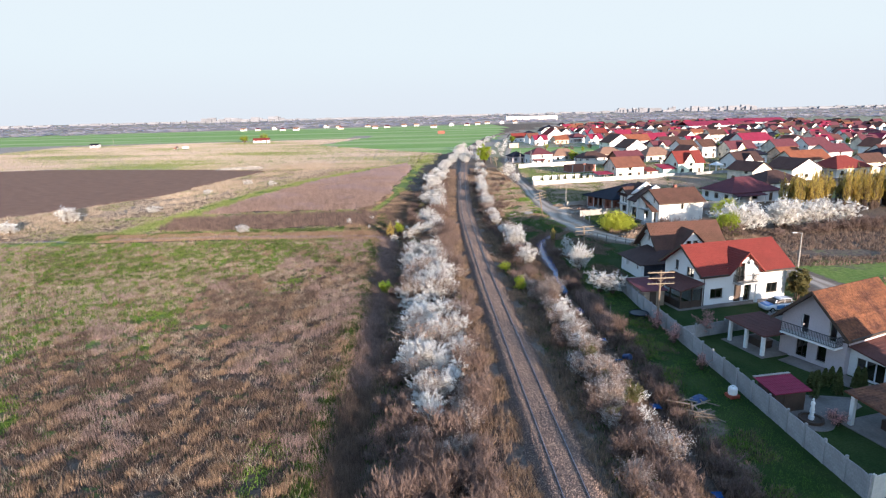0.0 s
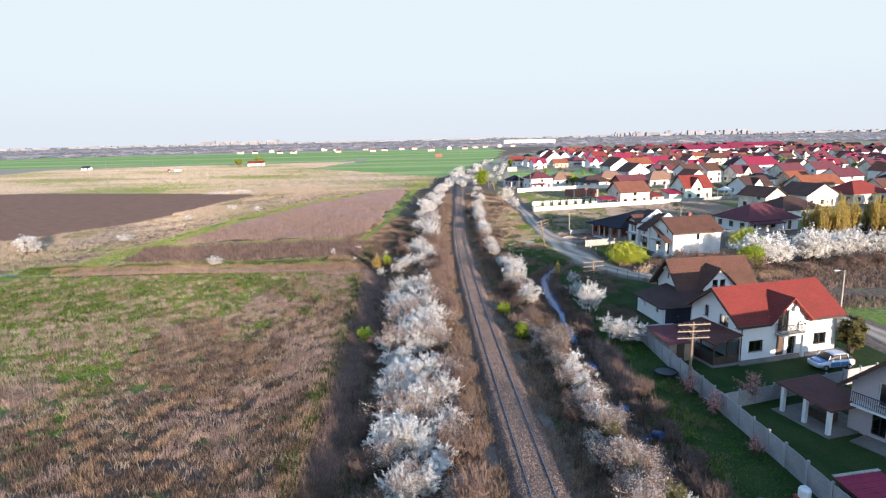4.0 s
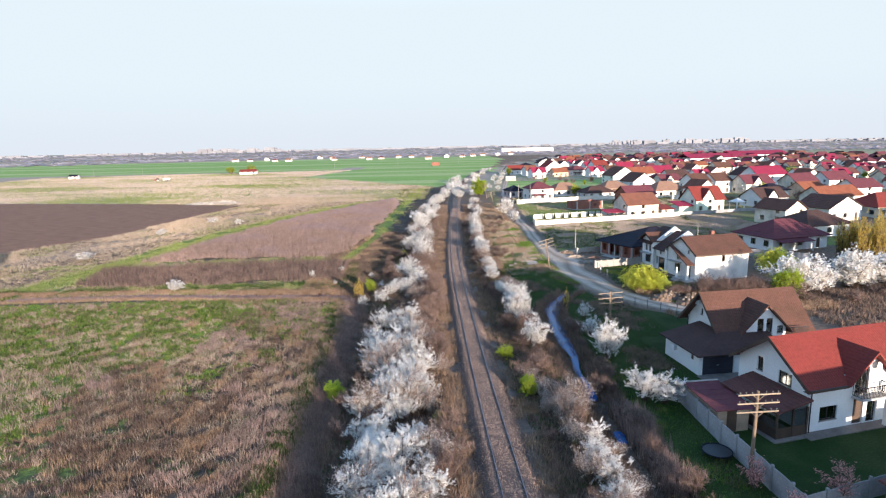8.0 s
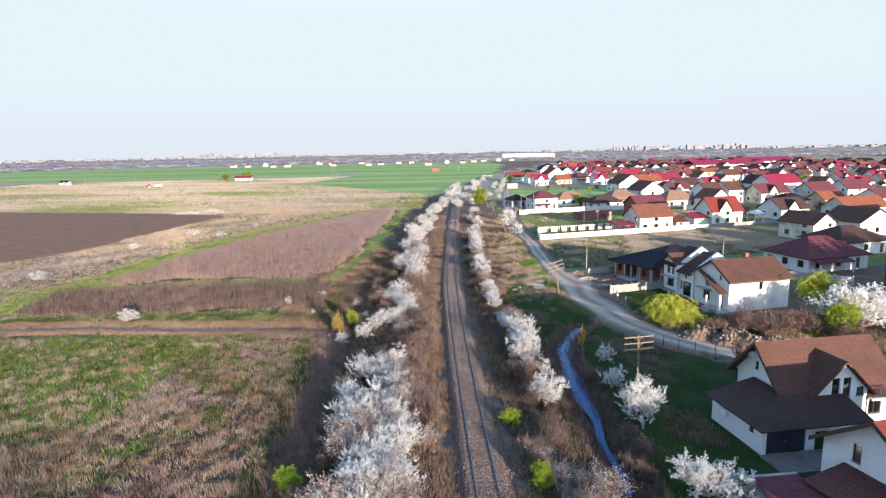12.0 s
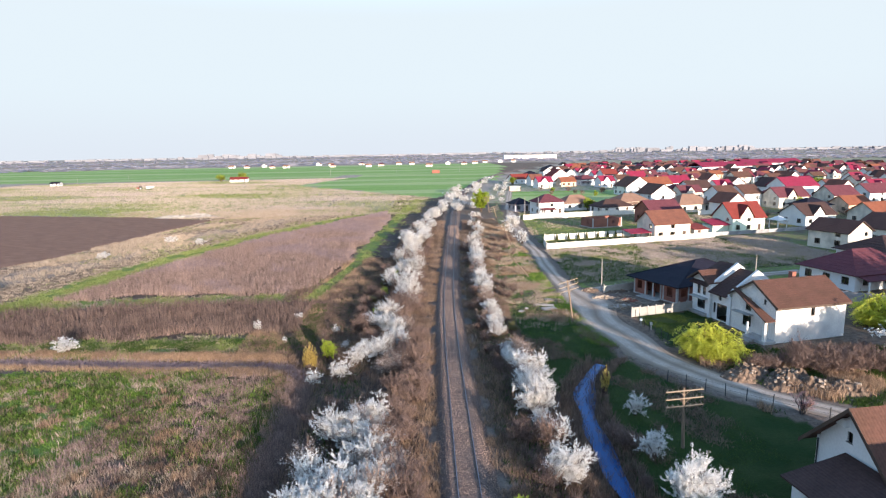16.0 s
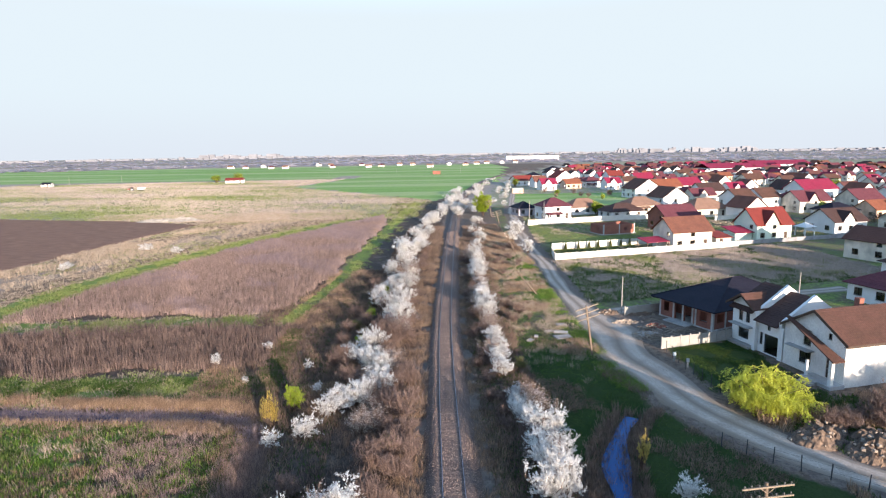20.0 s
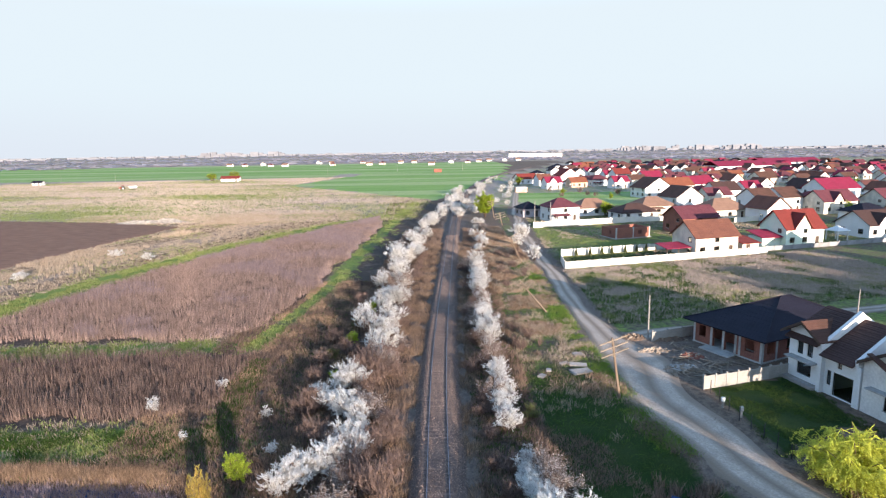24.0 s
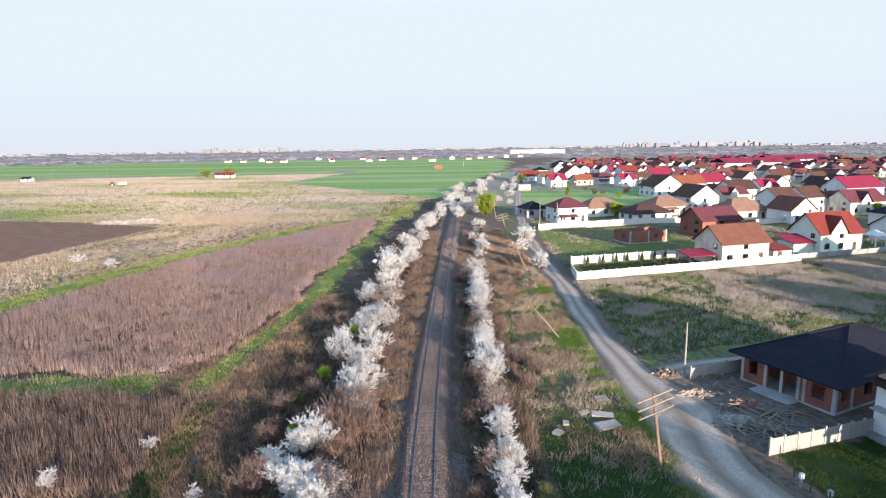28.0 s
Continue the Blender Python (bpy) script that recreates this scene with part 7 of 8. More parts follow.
def grasses():
    r = np.random.default_rng(21)

    def scatter(n, x0, x1, y0, y1):
        return r.uniform(x0, x1, n), y0 + (y1 - y0) * r.random(n) ** 1.25

    def clumps(n, per, size, *area):
        x, y = scatter(n, *area)
        return np.repeat(x, per) + r.normal(0, size, n * per), np.repeat(y, per) + r.normal(0, size, n * per)

    x, y = clumps(13500, 6, 0.3, -92, -15.4, 22, 108)
    fresh = patchy(x, y, 0.25, 4) + 1.15 * sstep(-x, 30, 44) * (0.3 + 0.7 * sstep(y, 45, 80)) + 0.9 * sstep(y, 78, 92) * sstep(-x, 23, 32)
    k = (patchy(x, y, 0.35, 1) + 0.25 * (x > -40) > -0.75) & (x > -22 - 0.9 * y) & ((fresh < 0.5) | (r.random(len(x)) < 0.2))
    x, y = x[k], y[k]
    k = patchy(x, y, 0.22, 17) + 0.5 * patchy(x, y, 0.8, 18) > 0.22
    tagged(new("dry_grass", tri_mesh("dry_grass", blades(x[~k], y[~k], 0.46 + 0.2 * patchy(x[~k], y[~k], 0.2, 2), 0.023, 10, 0.17, 0.22, r), M["straw"])), "knee-high dry brown grass of the fallow field", "grass", kind="stuff")
    q = ~k & (patchy(x, y, 1.3, 301) + 0.6 * patchy(x, y, 2.6, 302) > 0.3)
    tagged(new("tan_tussocks", tri_mesh("tan_tussocks", blades(x[q], y[q], np.full(q.sum(), 0.66), 0.022, 9, 0.13, 0.2, r), M["rust_straw"])), "taller tan grass tussocks in the fallow field", "grass", kind="stuff")
    tagged(new("lilac_weeds", tri_mesh("lilac_weeds", blades(x[k], y[k], 0.6 + 0.2 * patchy(x[k], y[k], 0.2, 2), 0.02, 10, 0.17, 0.22, r), M["weed"])), "mauve-brown weed stalks in the fallow field", "weeds", kind="stuff")
    x, y = clumps(11000, 6, 0.4, -92, -15, 22, 109)
    k = (patchy(x, y, 0.25, 4) + 1.15 * sstep(-x, 30, 44) * (0.3 + 0.7 * sstep(y, 45, 80)) + 0.9 * sstep(y, 78, 92) * sstep(-x, 23, 32) > 0.4) & (x > -22 - 0.9 * y)
    tagged(new("green_grass", tri_mesh("green_grass", blades(x[k], y[k], np.full(k.sum(), 0.26), 0.05, 6, 0.16, 0.5, r), M["grass"])), "patches of fresh green grass in the fallow field", "grass", kind="stuff")
    x, y = clumps(6500, 3, 0.25, -90, -15.5, 24, 108)
    # real pale tussocks, thickened with distance to paint the brighter far field
    k = (patchy(x, y, 0.5, 8) + 1.1 * sstep(y, 42, 82) - 0.75 * sstep(y, 84, 94) + 0.6 * r.normal(size=len(x)) > 0.75) & (x > -22 - 0.9 * y)
    tagged(new("pale_grass", tri_mesh("pale_grass", blades(x[k], y[k], np.full(k.sum(), 0.55), 0.022, 17, 0.22, 0.42, r), M["pale_straw"])), "pale bleached grass tussocks in the fallow field", "grass", kind="stuff")
    x, y = clumps(2600, 6, 0.5, -75, -17, 82, 108.5)
    k = (patchy(x, y, 0.45, 201) + 0.5 * patchy(x, y, 1.1, 202) + 0.2 * sstep(y, 84, 98) > 0.05) & (y < 107.5) & (dist_line(x, y, BROOK) > 2.2)
    x, y = x[k], y[k]
    k = r.random(len(x)) < 0.5
    for q, m_, label in ((k, "shade_leaf", "dark green rank grass in the damp field corner"), (~k, "grass", "fresh green rank grass in the damp field corner")):
        tagged(new("rank_grass", tri_mesh("rank_grass", blades(x[q], y[q], np.full(q.sum(), 0.42), 0.045, 7, 0.22, 0.5, r), M[m_])), label, "grass", kind="stuff")
    x, y = r.uniform(-80, -16, 7000), 115.8 + r.normal(0, 1.3, 7000)
    k = patchy(x, y, 0.5, 203) + 0.6 * patchy(x, y, 1.2, 204) > -0.25
    tagged(new("ditch_green", tri_mesh("ditch_green", blades(x[k], y[k], np.full(k.sum(), 0.36), 0.045, 8, 0.22, 0.5, r), M["shade_leaf"])), "dark green grass beyond the ditch", "grass", kind="stuff")
    x, y = r.uniform(-68, -11, 52000), r.uniform(117, 275, 52000)
    wx, wy = x + 1.6 * patchy(x, y, 0.35, 71), y + 3.0 * patchy(x, y, 0.3, 72)
    far_, near_ = inside(wx, wy, WEEDS) & (r.random(52000) < np.where(y > 200, 0.8, 1)), inside(wx, wy, WEEDS_NEAR)
    for k, m_, label in ((far_, "weed", "tall dry purple-brown weed stalks"), (near_, "dark_weed", "dark brown weed stalks of the near strip")):
        tagged(new("tall_weeds", tri_mesh("tall_weeds", blades(x[k], y[k], 1.12 + 0.35 * patchy(x[k], y[k], 0.3, 3), 0.024, 8, 0.18, 0.14, r), M[m_])), label, "weeds", kind="stuff")
    k = far_ & (patchy(x, y, 0.16, 341) + 0.4 * patchy(x, y, 0.7, 342) + 0.006 * (y - 190) > 0.05)
    tagged(new("lilac_stalks", tri_mesh("lilac_stalks", blades(x[k] + 0.2, y[k] + 0.2, np.full(k.sum(), 1.25), 0.02, 8, 0.2, 0.16, r), M["lilac_reed"])), "grey-lilac dead stalks among the tall weeds", "weeds", kind="stuff")
    x, y = r.uniform(-125, -12, 34000), r.uniform(112, 290, 34000)
    k = ~(inside(x, y, WEEDS) | inside(x, y, WEEDS_NEAR) | inside(x, y, PLOUGH)) & (dist_line(x, y, LANE) > 2.5) & (x < -24)
    tagged(new("strip_grass", tri_mesh("strip_grass", blades(x[k], y[k], np.full(k.sum(), 0.4), 0.032, 10, 0.3, 0.4, r), M["pale_straw"])), "dry grass between the weed strips", "grass", kind="stuff")
    x = r.uniform(-80, -17, 6000)
    y = np.interp(x, [b_[0] for b_ in BROOK], [b_[1] for b_ in BROOK]) + 2.2 + r.normal(0, 0.5, 6000)
    k = patchy(x, y, 0.5, 205) > -0.05
    tagged(new("reeds", tri_mesh("reeds", blades(x[k], y[k], 0.55 + 0.3 * patchy(x[k], y[k], 0.6, 206), 0.022, 7, 0.2, 0.2, r), M["rust_straw"])), "rusty dry reeds along the ditch", "reeds", kind="stuff")
    p = smooth_line(BROOK[2:] + [(-15.4, 104), (-14.6, 95), (-14.4, 70), (-14.3, 40)], 0.5)
    i = r.integers(0, len(p), 12000)
    q = p[i] + r.normal(0, 0.6, (12000, 2))
    k = q[:, 1] > 104
    tagged(new("ditch_reeds", tri_mesh("ditch_reeds", blades(q[k, 0], q[k, 1], np.full(k.sum(), 0.5), 0.03, 5, 0.1, 0.2, r), M["lilac_reed"])), "grey-lilac dead reeds in the ditch", "reeds", kind="stuff")
    y = 22 + 82 * r.random(9500)
    x = np.interp(y, [22, 70, 95, 104], [-14.2, -14.2, -14.5, -15.2]) + r.normal(0, 0.6, 9500)
    k = y + 8 * patchy(x, y, 0.3, 333) > 46
    # near reeds take a darker colour that stands for the ditch's shade
    for q, m_, label in ((k, "weed", "tall mauve-brown dead reeds in the field ditch"), (~k, "verge", "dead reeds in the field ditch, coloured dark for its shade")):
        tagged(new("ditch_reeds", tri_mesh("ditch_reeds", blades(x[q], y[q], 0.85 + 0.3 * patchy(x[q], y[q], 0.5, 332), 0.022, 10, 0.2, 0.2, r), M[m_])), label, "reeds", kind="stuff")
    q = p[i[:5000]] + r.normal(0, 0.5, (5000, 2)) + np.where(r.random((5000, 1)) < 0.5, 2.0, -2.0) * np.array([[0.5, 0.9]])
    tagged(new("ditch_edge_grass", tri_mesh("ditch_edge_grass", blades(q[:, 0], q[:, 1], np.full(5000, 0.6), 0.022, 7, 0.2, 0.3, r), M["rust_straw"])), "rusty dry grass along the ditch edges", "grass", kind="stuff")
    n = 70000
    x, y = r.uniform(-340, 4, n), 262 + 340 * r.random(n) ** 1.1
    open_ = ~(inside(x, y, PLOUGH) | inside(x, y, CROP) | inside(x, y, WEEDS)) & (x < track_x(y) - 14) & (x > -0.85 * y) & (y < 590 + 0.1 * x)
    mix_ = patchy(x * 0.35, y, 0.075, 15) + 0.5 * patchy(x * 0.4, y, 0.2, 16) + 0.3 * r.normal(size=n)
    k = open_ & (mix_ > -0.18)
    tagged(new("far_field_grass", tri_mesh("far_field_grass", blades(x[k], y[k], np.full(k.sum(), 0.65), 0.1, 5, 0.8, 0.4, r), M["far_straw"])), "dry grass of the far fallow fields, paled for haze", "grass", kind="stuff")
    k = open_ & (mix_ <= 0.1) & (r.random(n) < 0.9)
    tagged(new("far_field_green", tri_mesh("far_field_green", blades(x[k], y[k], np.full(k.sum(), 0.4), 0.12, 6, 0.9, 0.6, r), M["lane_blade"])), "dull green patches of the far fallow fields", "grass", kind="stuff")
    n = 17000
    y = 22 + 215 * r.random(n) ** 1.2
    d = np.where(r.random(n) < 0.55, -r.uniform(2.7, 13.2, n), r.uniform(2.9, 8.6, n))
    x = track_x(y) + d
    k = dist_line(x, y, STREAM) > 1.4
    tagged(new("verge_grass", tri_mesh("verge_grass", blades(x[k], y[k], 0.58 + 0.3 * patchy(x[k], y[k], 0.5, 5), 0.023, 13, 0.2, 0.33, r), M["verge"])), "tall dry grass on the railway verge", "grass", kind="stuff")
    n = 7000
    y = 22 + 190 * r.random(n) ** 1.15
    x = track_x(y) + np.where(r.random(n) < 0.6, -2.0 - 3.2 * r.random(n) ** 1.6, 2.1 + 2.4 * r.random(n) ** 1.6)
    k = patchy(x, y, 0.7, 45) > -0.25
    tagged(new("verge_tufts", tri_mesh("verge_tufts", blades(x[k], y[k], np.full(k.sum(), 0.55), 0.02, 12, 0.2, 0.33, r), M["rust_straw"])), "rusty tan grass tufts beside the rails", "grass", kind="stuff")
    n = 9000
    y = 22 + 140 * r.random(n)
    x = np.where(r.random(n) < 0.5, r.uniform(-15.6, -9, n), track_x(y) + r.uniform(3, 8, n))
    tagged(new("verge_green", tri_mesh("verge_green", blades(x, y, np.full(n, 0.3), 0.04, 6, 0.15, 0.5, r), M["shade_leaf"])), "green undergrowth on the railway verge", "grass", kind="stuff")
    n = 7000
    x, y = -16.2 + r.normal(0, 0.75, n), r.uniform(24, 104, n)
    k = patchy(x, y, 0.4, 311) + 0.5 * patchy(x, y, 1.2, 312) > -0.5
    tagged(new("ditch_bank_green", tri_mesh("ditch_bank_green", blades(x[k], y[k], np.full(k.sum(), 0.36), 0.03, 8, 0.2, 0.45, r), M["shade_leaf"])), "dark green grass on the bank of the field ditch", "grass", kind="stuff")
    n = 21000
    x, y = r.uniform(8.6, 24, n), r.uniform(24, 134, n)
    k = ((x > 11.2) | (y > 104)) & (r.random(n) > sstep(y, 112, 136)) & ((x < 16.6) | (y > 71)) & (dist_line(x, y, ROAD) > 2.2 + 1.6 * r.random(n)) & (dist_line(x, y, STREAM) > 1.0) & ((x < 19.8) | (y > 86))
    for q, m_, label in ((k & (y < 72), "lawn_blade", "short fresh green grass between stream and fence"), (k & (y >= 72), "shade_leaf", "short dark green grass on the stream bank")):
        tagged(new("bank_grass", tri_mesh("bank_grass", blades(x[q], y[q], np.full(q.sum(), 0.13), 0.018, 10, 0.2, 0.5, r), M[m_])), label, "grass", kind="stuff")
    q = k & (y > 76) & (patchy(x, y, 0.4, 207) + 0.5 * patchy(x, y, 1.1, 208) - 0.006 * (y - 100) > 0.18)
    tagged(new("bank_tufts", tri_mesh("bank_tufts", blades(x[q], y[q], np.full(q.sum(), 0.32), 0.02, 12, 0.28, 0.55, r), M["verge"])), "dark brown dry tufts on the stream bank", "grass", kind="stuff")
    n = 5200
    x, y = r.uniform(10.8, 16.6, n), r.uniform(26, 76, n)
    k = (x < np.interp(y, [26, 76], [14.6, 16.4])) & (dist_line(x, y, STREAM) > 1.1) & (patchy(x, y, 0.7, 361) + 0.6 * patchy(x, y, 1.7, 362) - 0.12 * (x - 12.5) > 0.0)
    x, y = x[k], y[k]
    k = r.random(len(x)) < 0.45
    for q, m_, label in ((k, "verge", "brown dry tufts in the grass beside the stream"), (~k, "grass", "taller fresh green tufts in the grass beside the stream")):
        tagged(new("bank_weeds", tri_mesh("bank_weeds", blades(x[q], y[q], np.full(q.sum(), 0.34), 0.022, 9, 0.2, 0.5, r), M[m_])), label, "grass", kind="stuff")
    n = 36000
    x, y = r.uniform(24, 112, n), r.uniform(140, 205, n)
    k = (y < 177 + (x - 26) * 0.257) & (y > 145 + 0.25 * (x - 30)) & (x < 84) & (dist_line(x, y, ROAD) > 2.6)
    x, y = x[k], y[k]
    # dark green in front, pale straw behind: house shade painted into the grass
    k = patchy(x, y, 0.13, 31) + 0.7 * patchy(x, y, 0.5, 32) + 0.022 * (y - 165) > 0.05
    tagged(new("plot_green", tri_mesh("plot_green", blades(x[~k], y[~k], np.full((~k).sum(), 0.28), 0.028, 12, 0.3, 0.5, r), M["shade_leaf"])), "green rank grass of the empty plot, darkened for house shade", "grass", kind="stuff")
    k = k | (r.random(len(x)) < 0.2)
    tagged(new("field_grass", tri_mesh("field_grass", blades(x[k], y[k], np.full(k.sum(), 0.62), 0.024, 12, 0.28, 0.35, r), M["far_straw"])), "pale tall grass of the empty plot", "grass", kind="stuff")
    k = patchy(x, y, 0.3, 351) + 0.6 * patchy(x, y, 0.9, 352) > 0.3
    tagged(new("plot_fresh", tri_mesh("plot_fresh", blades(x[k] + 0.2, y[k], np.full(k.sum(), 0.5), 0.03, 10, 0.3, 0.5, r), M["lane_blade"])), "fresh green tufts among the pale grass of the empty plot", "grass", kind="stuff")
    n = 9000
    x, y = r.uniform(26, 118, n), r.uniform(184, 262, n)
    k = (y > 184 + (x - 26) * 0.257) & (dist_line(x, y, ROAD) > 2.6)
    x, y = x[k], y[k]
    k = patchy(x, y, 0.12, 95) + 0.5 * patchy(x, y, 0.5, 96) > 0.05
    tagged(new("village_straw", tri_mesh("village_straw", blades(x[k], y[k], np.full(k.sum(), 0.4), 0.05, 8, 0.3, 0.4, r), M["pale_straw"])), "dry grass on the open plots of the village", "grass", kind="stuff")
    tagged(new("village_green", tri_mesh("village_green", blades(x[~k], y[~k], np.full((~k).sum(), 0.25), 0.05, 8, 0.3, 0.5, r), M["lane_blade"])), "green grass on the open plots of the village", "grass", kind="stuff")
    n = 9000
    x, y = r.uniform(44, 95, n), r.uniform(58, 103, n)
    k = (dist_line(x, y, ROAD) > 3) & (patchy(x, y, 0.3, 12) + 0.04 * (y - 78) > -0.1)
    tagged(new("waste_grass", tri_mesh("waste_grass", blades(x[k], y[k], np.full(k.sum(), 0.6), 0.05, 7, 0.25, 0.3, r), M["straw"])), "brown tall weeds on the waste ground behind the houses", "grass", kind="stuff")
    p = smooth_line(STREAM, 0.5)
    i = r.integers(0, len(p), 7000)
    q = p[i] + np.stack([np.where(r.random(7000) < 0.5, -1, 1) * r.uniform(0.45, 2.2, 7000), r.normal(0, 0.4, 7000)], 1)
    tagged(new("bank_reeds", tri_mesh("bank_reeds", blades(q[:, 0], q[:, 1], np.full(7000, 0.8), 0.03, 7, 0.14, 0.3, r), M["verge"])), "dark brown dead reeds along the stream", "reeds", kind="stuff")
    n = 1700
    x, y = 11.2 + r.normal(0, 0.5, n), r.uniform(57, 69, n)
    k = (dist_line(x, y, STREAM) > 0.9) & (x < 14)
    tagged(new("reed_bed", tri_mesh("reed_bed", blades(x[k], y[k], 1.25 + 0.3 * patchy(x[k], y[k], 0.6, 61), 0.024, 7, 0.2, 0.14, r), M["weed"])), "tall mauve-brown dead reeds beside the stream", "reeds", kind="stuff")
    n = 2600
    x, y = r.uniform(10, 20.5, n), r.uniform(114, 240, n)
    k = (r.random(n) < sstep(y, 112, 138)) & (x > track_x(y) + 8) & (dist_line(x, y, ROAD) > 2.2) & (patchy(x, y, 0.6, 43) > -0.12)
    tagged(new("slope_tufts", tri_mesh("slope_tufts", blades(x[k], y[k], np.full(k.sum(), 0.55), 0.02, 26, 0.35, 0.5, r), M["pale_straw"])), "pale tan grass tufts between track and road", "grass", kind="stuff")
    n = 9000
    x, y = r.uniform(-25, -9, n), r.uniform(106, 172, n)
    k = ~(inside(x, y, WEEDS) | inside(x, y, WEEDS_NEAR)) & (dist_line(x, y, LANE_EAST) > 1.2)
    x, y = x[k], y[k]
    k = patchy(x, y, 0.5, 97) > 0.12
    for q, m_, label in ((k, "rust_straw", "rusty dry grass beside the blossom hedge"), (~k, "verge", "dark brown dry grass beside the blossom hedge")):
        tagged(new("hedge_grass", tri_mesh("hedge_grass", blades(x[q], y[q], np.full(q.sum(), 0.55), 0.03, 9, 0.2, 0.35, r), M[m_])), label, "grass", kind="stuff")
    n = 2600
    y = r.uniform(116, 134, n)
    x = np.interp(y, [116, 130, 134], [-17.4, -18.4, -18.6]) + r.normal(0, 0.6, n)
    tagged(new("strip_green", tri_mesh("strip_green", blades(x, y, np.full(n, 0.34), 0.04, 9, 0.22, 0.5, r), M["shade_leaf"])), "dark green grass at the edge of the weed strip", "grass", kind="stuff")
    n = 15000
    x, y = r.uniform(9, 21, n), r.uniform(110, 240, n)
    k = (r.random(n) < sstep(y, 106, 136)) & (x > track_x(y) + 7) & (dist_line(x, y, ROAD) > 2.2)
    x, y = x[k], y[k]
    k = patchy(x, y, 0.35, 41) + 0.5 * patchy(x, y, 1.0, 42) + 0.012 * (y - 160) > 0.12
    tagged(new("slope_green", tri_mesh("slope_green", blades(x[~k], y[~k], np.full((~k).sum(), 0.16), 0.022, 14, 0.26, 0.55, r), M["lawn_blade"])), "green grass between track and road", "grass", kind="stuff")
    tagged(new("slope_grass", tri_mesh("slope_grass", blades(x[k], y[k], np.full(k.sum(), 0.45), 0.022, 14, 0.28, 0.5, r), M["rust_straw"])), "orange-brown dry grass between track and road", "grass", kind="stuff")
    n = 5200
    y = r.uniform(112, 178, n)
    x = np.interp(y, [p_[1] for p_ in ROAD[9:]], [p_[0] for p_ in ROAD[9:]]) - 2.0 - 2.6 * r.random(n) ** 1.3
    k = patchy(x, y, 0.5, 321) + 0.5 * patchy(x, y, 1.2, 322) > -0.3
    tagged(new("roadside_grass", tri_mesh("roadside_grass", blades(x[k], y[k], np.full(k.sum(), 0.2), 0.024, 10, 0.25, 0.5, r), M["grass"])), "fresh green grass along the edge of the dirt road", "grass", kind="stuff")
    n = 5200
    x, y = r.uniform(27, 50, n), r.uniform(94, 111, n)
    k = (dist_line(x, y, ROAD) > 2.6) & (y < 109 + 0.05 * x) & ~((x > 36) & (y > 109.5))
    x, y = x[k], y[k]
    k = patchy(x, y, 0.5, 51) > 0.0
    tagged(new("yard_weeds", tri_mesh("yard_weeds", blades(x[k], y[k], np.full(k.sum(), 0.8), 0.035, 8, 0.2, 0.25, r), M["rust_straw"])), "rusty dry weeds behind the soil heaps", "weeds", kind="stuff")
    tagged(new("yard_green", tri_mesh("yard_green", blades(x[~k], y[~k], np.full((~k).sum(), 0.35), 0.04, 9, 0.25, 0.4, r), M["shade_leaf"])), "dark green weeds behind the soil heaps", "weeds", kind="stuff")
    n = 6000
    x, y = r.uniform(25.5, 37, n), r.uniform(110, 127, n)
    k = inside(x, y, [(25.8, 111), (26.6, 123.5), (36, 126), (36, 113)]) & (patchy(x, y, 0.9, 61) > -0.12)
    tagged(new("yard_grass", tri_mesh("yard_grass", blades(x[k], y[k], np.full(k.sum(), 0.16), 0.025, 8, 0.17, 0.5, r), M["shade_leaf"])), "uneven green grass in the unfinished garden", "grass", kind="stuff")
    spots = []
    for line, n, half in ((LANE, 9000, 3.0), (LANE_EAST, 3000, 1.8), ([(-80, 116), (-19, 115.5)], 6000, 2.2), ([(-70, 137.5), (-20, 139.5)], 3200, 1.8)):
        p = smooth_line(line, 0.5)
        i = r.integers(0, len(p), n)
        spots.append(p[i] + r.normal(0, half, (n, 2)))
    p = np.concatenate(spots)
    p = p[patchy(p[:, 0], p[:, 1], 0.4, 81) + 0.6 * patchy(p[:, 0], p[:, 1], 1.2, 82) > -0.12]
    tagged(new("lane_grass", tri_mesh("lane_grass", blades(p[:, 0], p[:, 1], np.full(len(p), 0.28), 0.05, 7, 0.25, 0.5, r), M["lane_blade"])), "fresh green grass along the field lanes", "grass", kind="stuff")
    n = 12000
    x, y = r.uniform(-125, -40, n), r.uniform(112, 285, n)
    k = ~(inside(x, y, WEEDS) | inside(x, y, WEEDS_NEAR) | inside(x, y, PLOUGH)) & (patchy(x, y, 0.14, 91) + 0.5 * patchy(x, y, 0.5, 92) > 0.05)
    tagged(new("margin_green", tri_mesh("margin_green", blades(x[k], y[k], np.full(k.sum(), 0.35), 0.06, 8, 0.35, 0.5, r), M["lane_blade"])), "green patches beside the ploughed field", "grass", kind="stuff")
    n = 9000
    t = r.random(n)
    p = smooth_line([(-110, 118), (-95, 150), (-84, 185), (-72, 250), (-50, 290)], 0.5)
    i = (t * (len(p) - 1)).astype(int)
    x, y = p[i, 0] + r.normal(0, 9, n), p[i, 1] + r.normal(0, 6, n)
    k = ~inside(x, y, PLOUGH) & (dist_line(x, y, LANE) > 3) & (patchy(x, y, 0.18, 6) > -0.05)
    tagged(new("margin_grass", tri_mesh("margin_grass", blades(x[k], y[k], np.full(k.sum(), 0.75), 0.06, 7, 0.3, 0.3, r), M["pale_straw"])), "pale tall grass between the lane and the ploughed field", "grass", kind="stuff")


grasses()


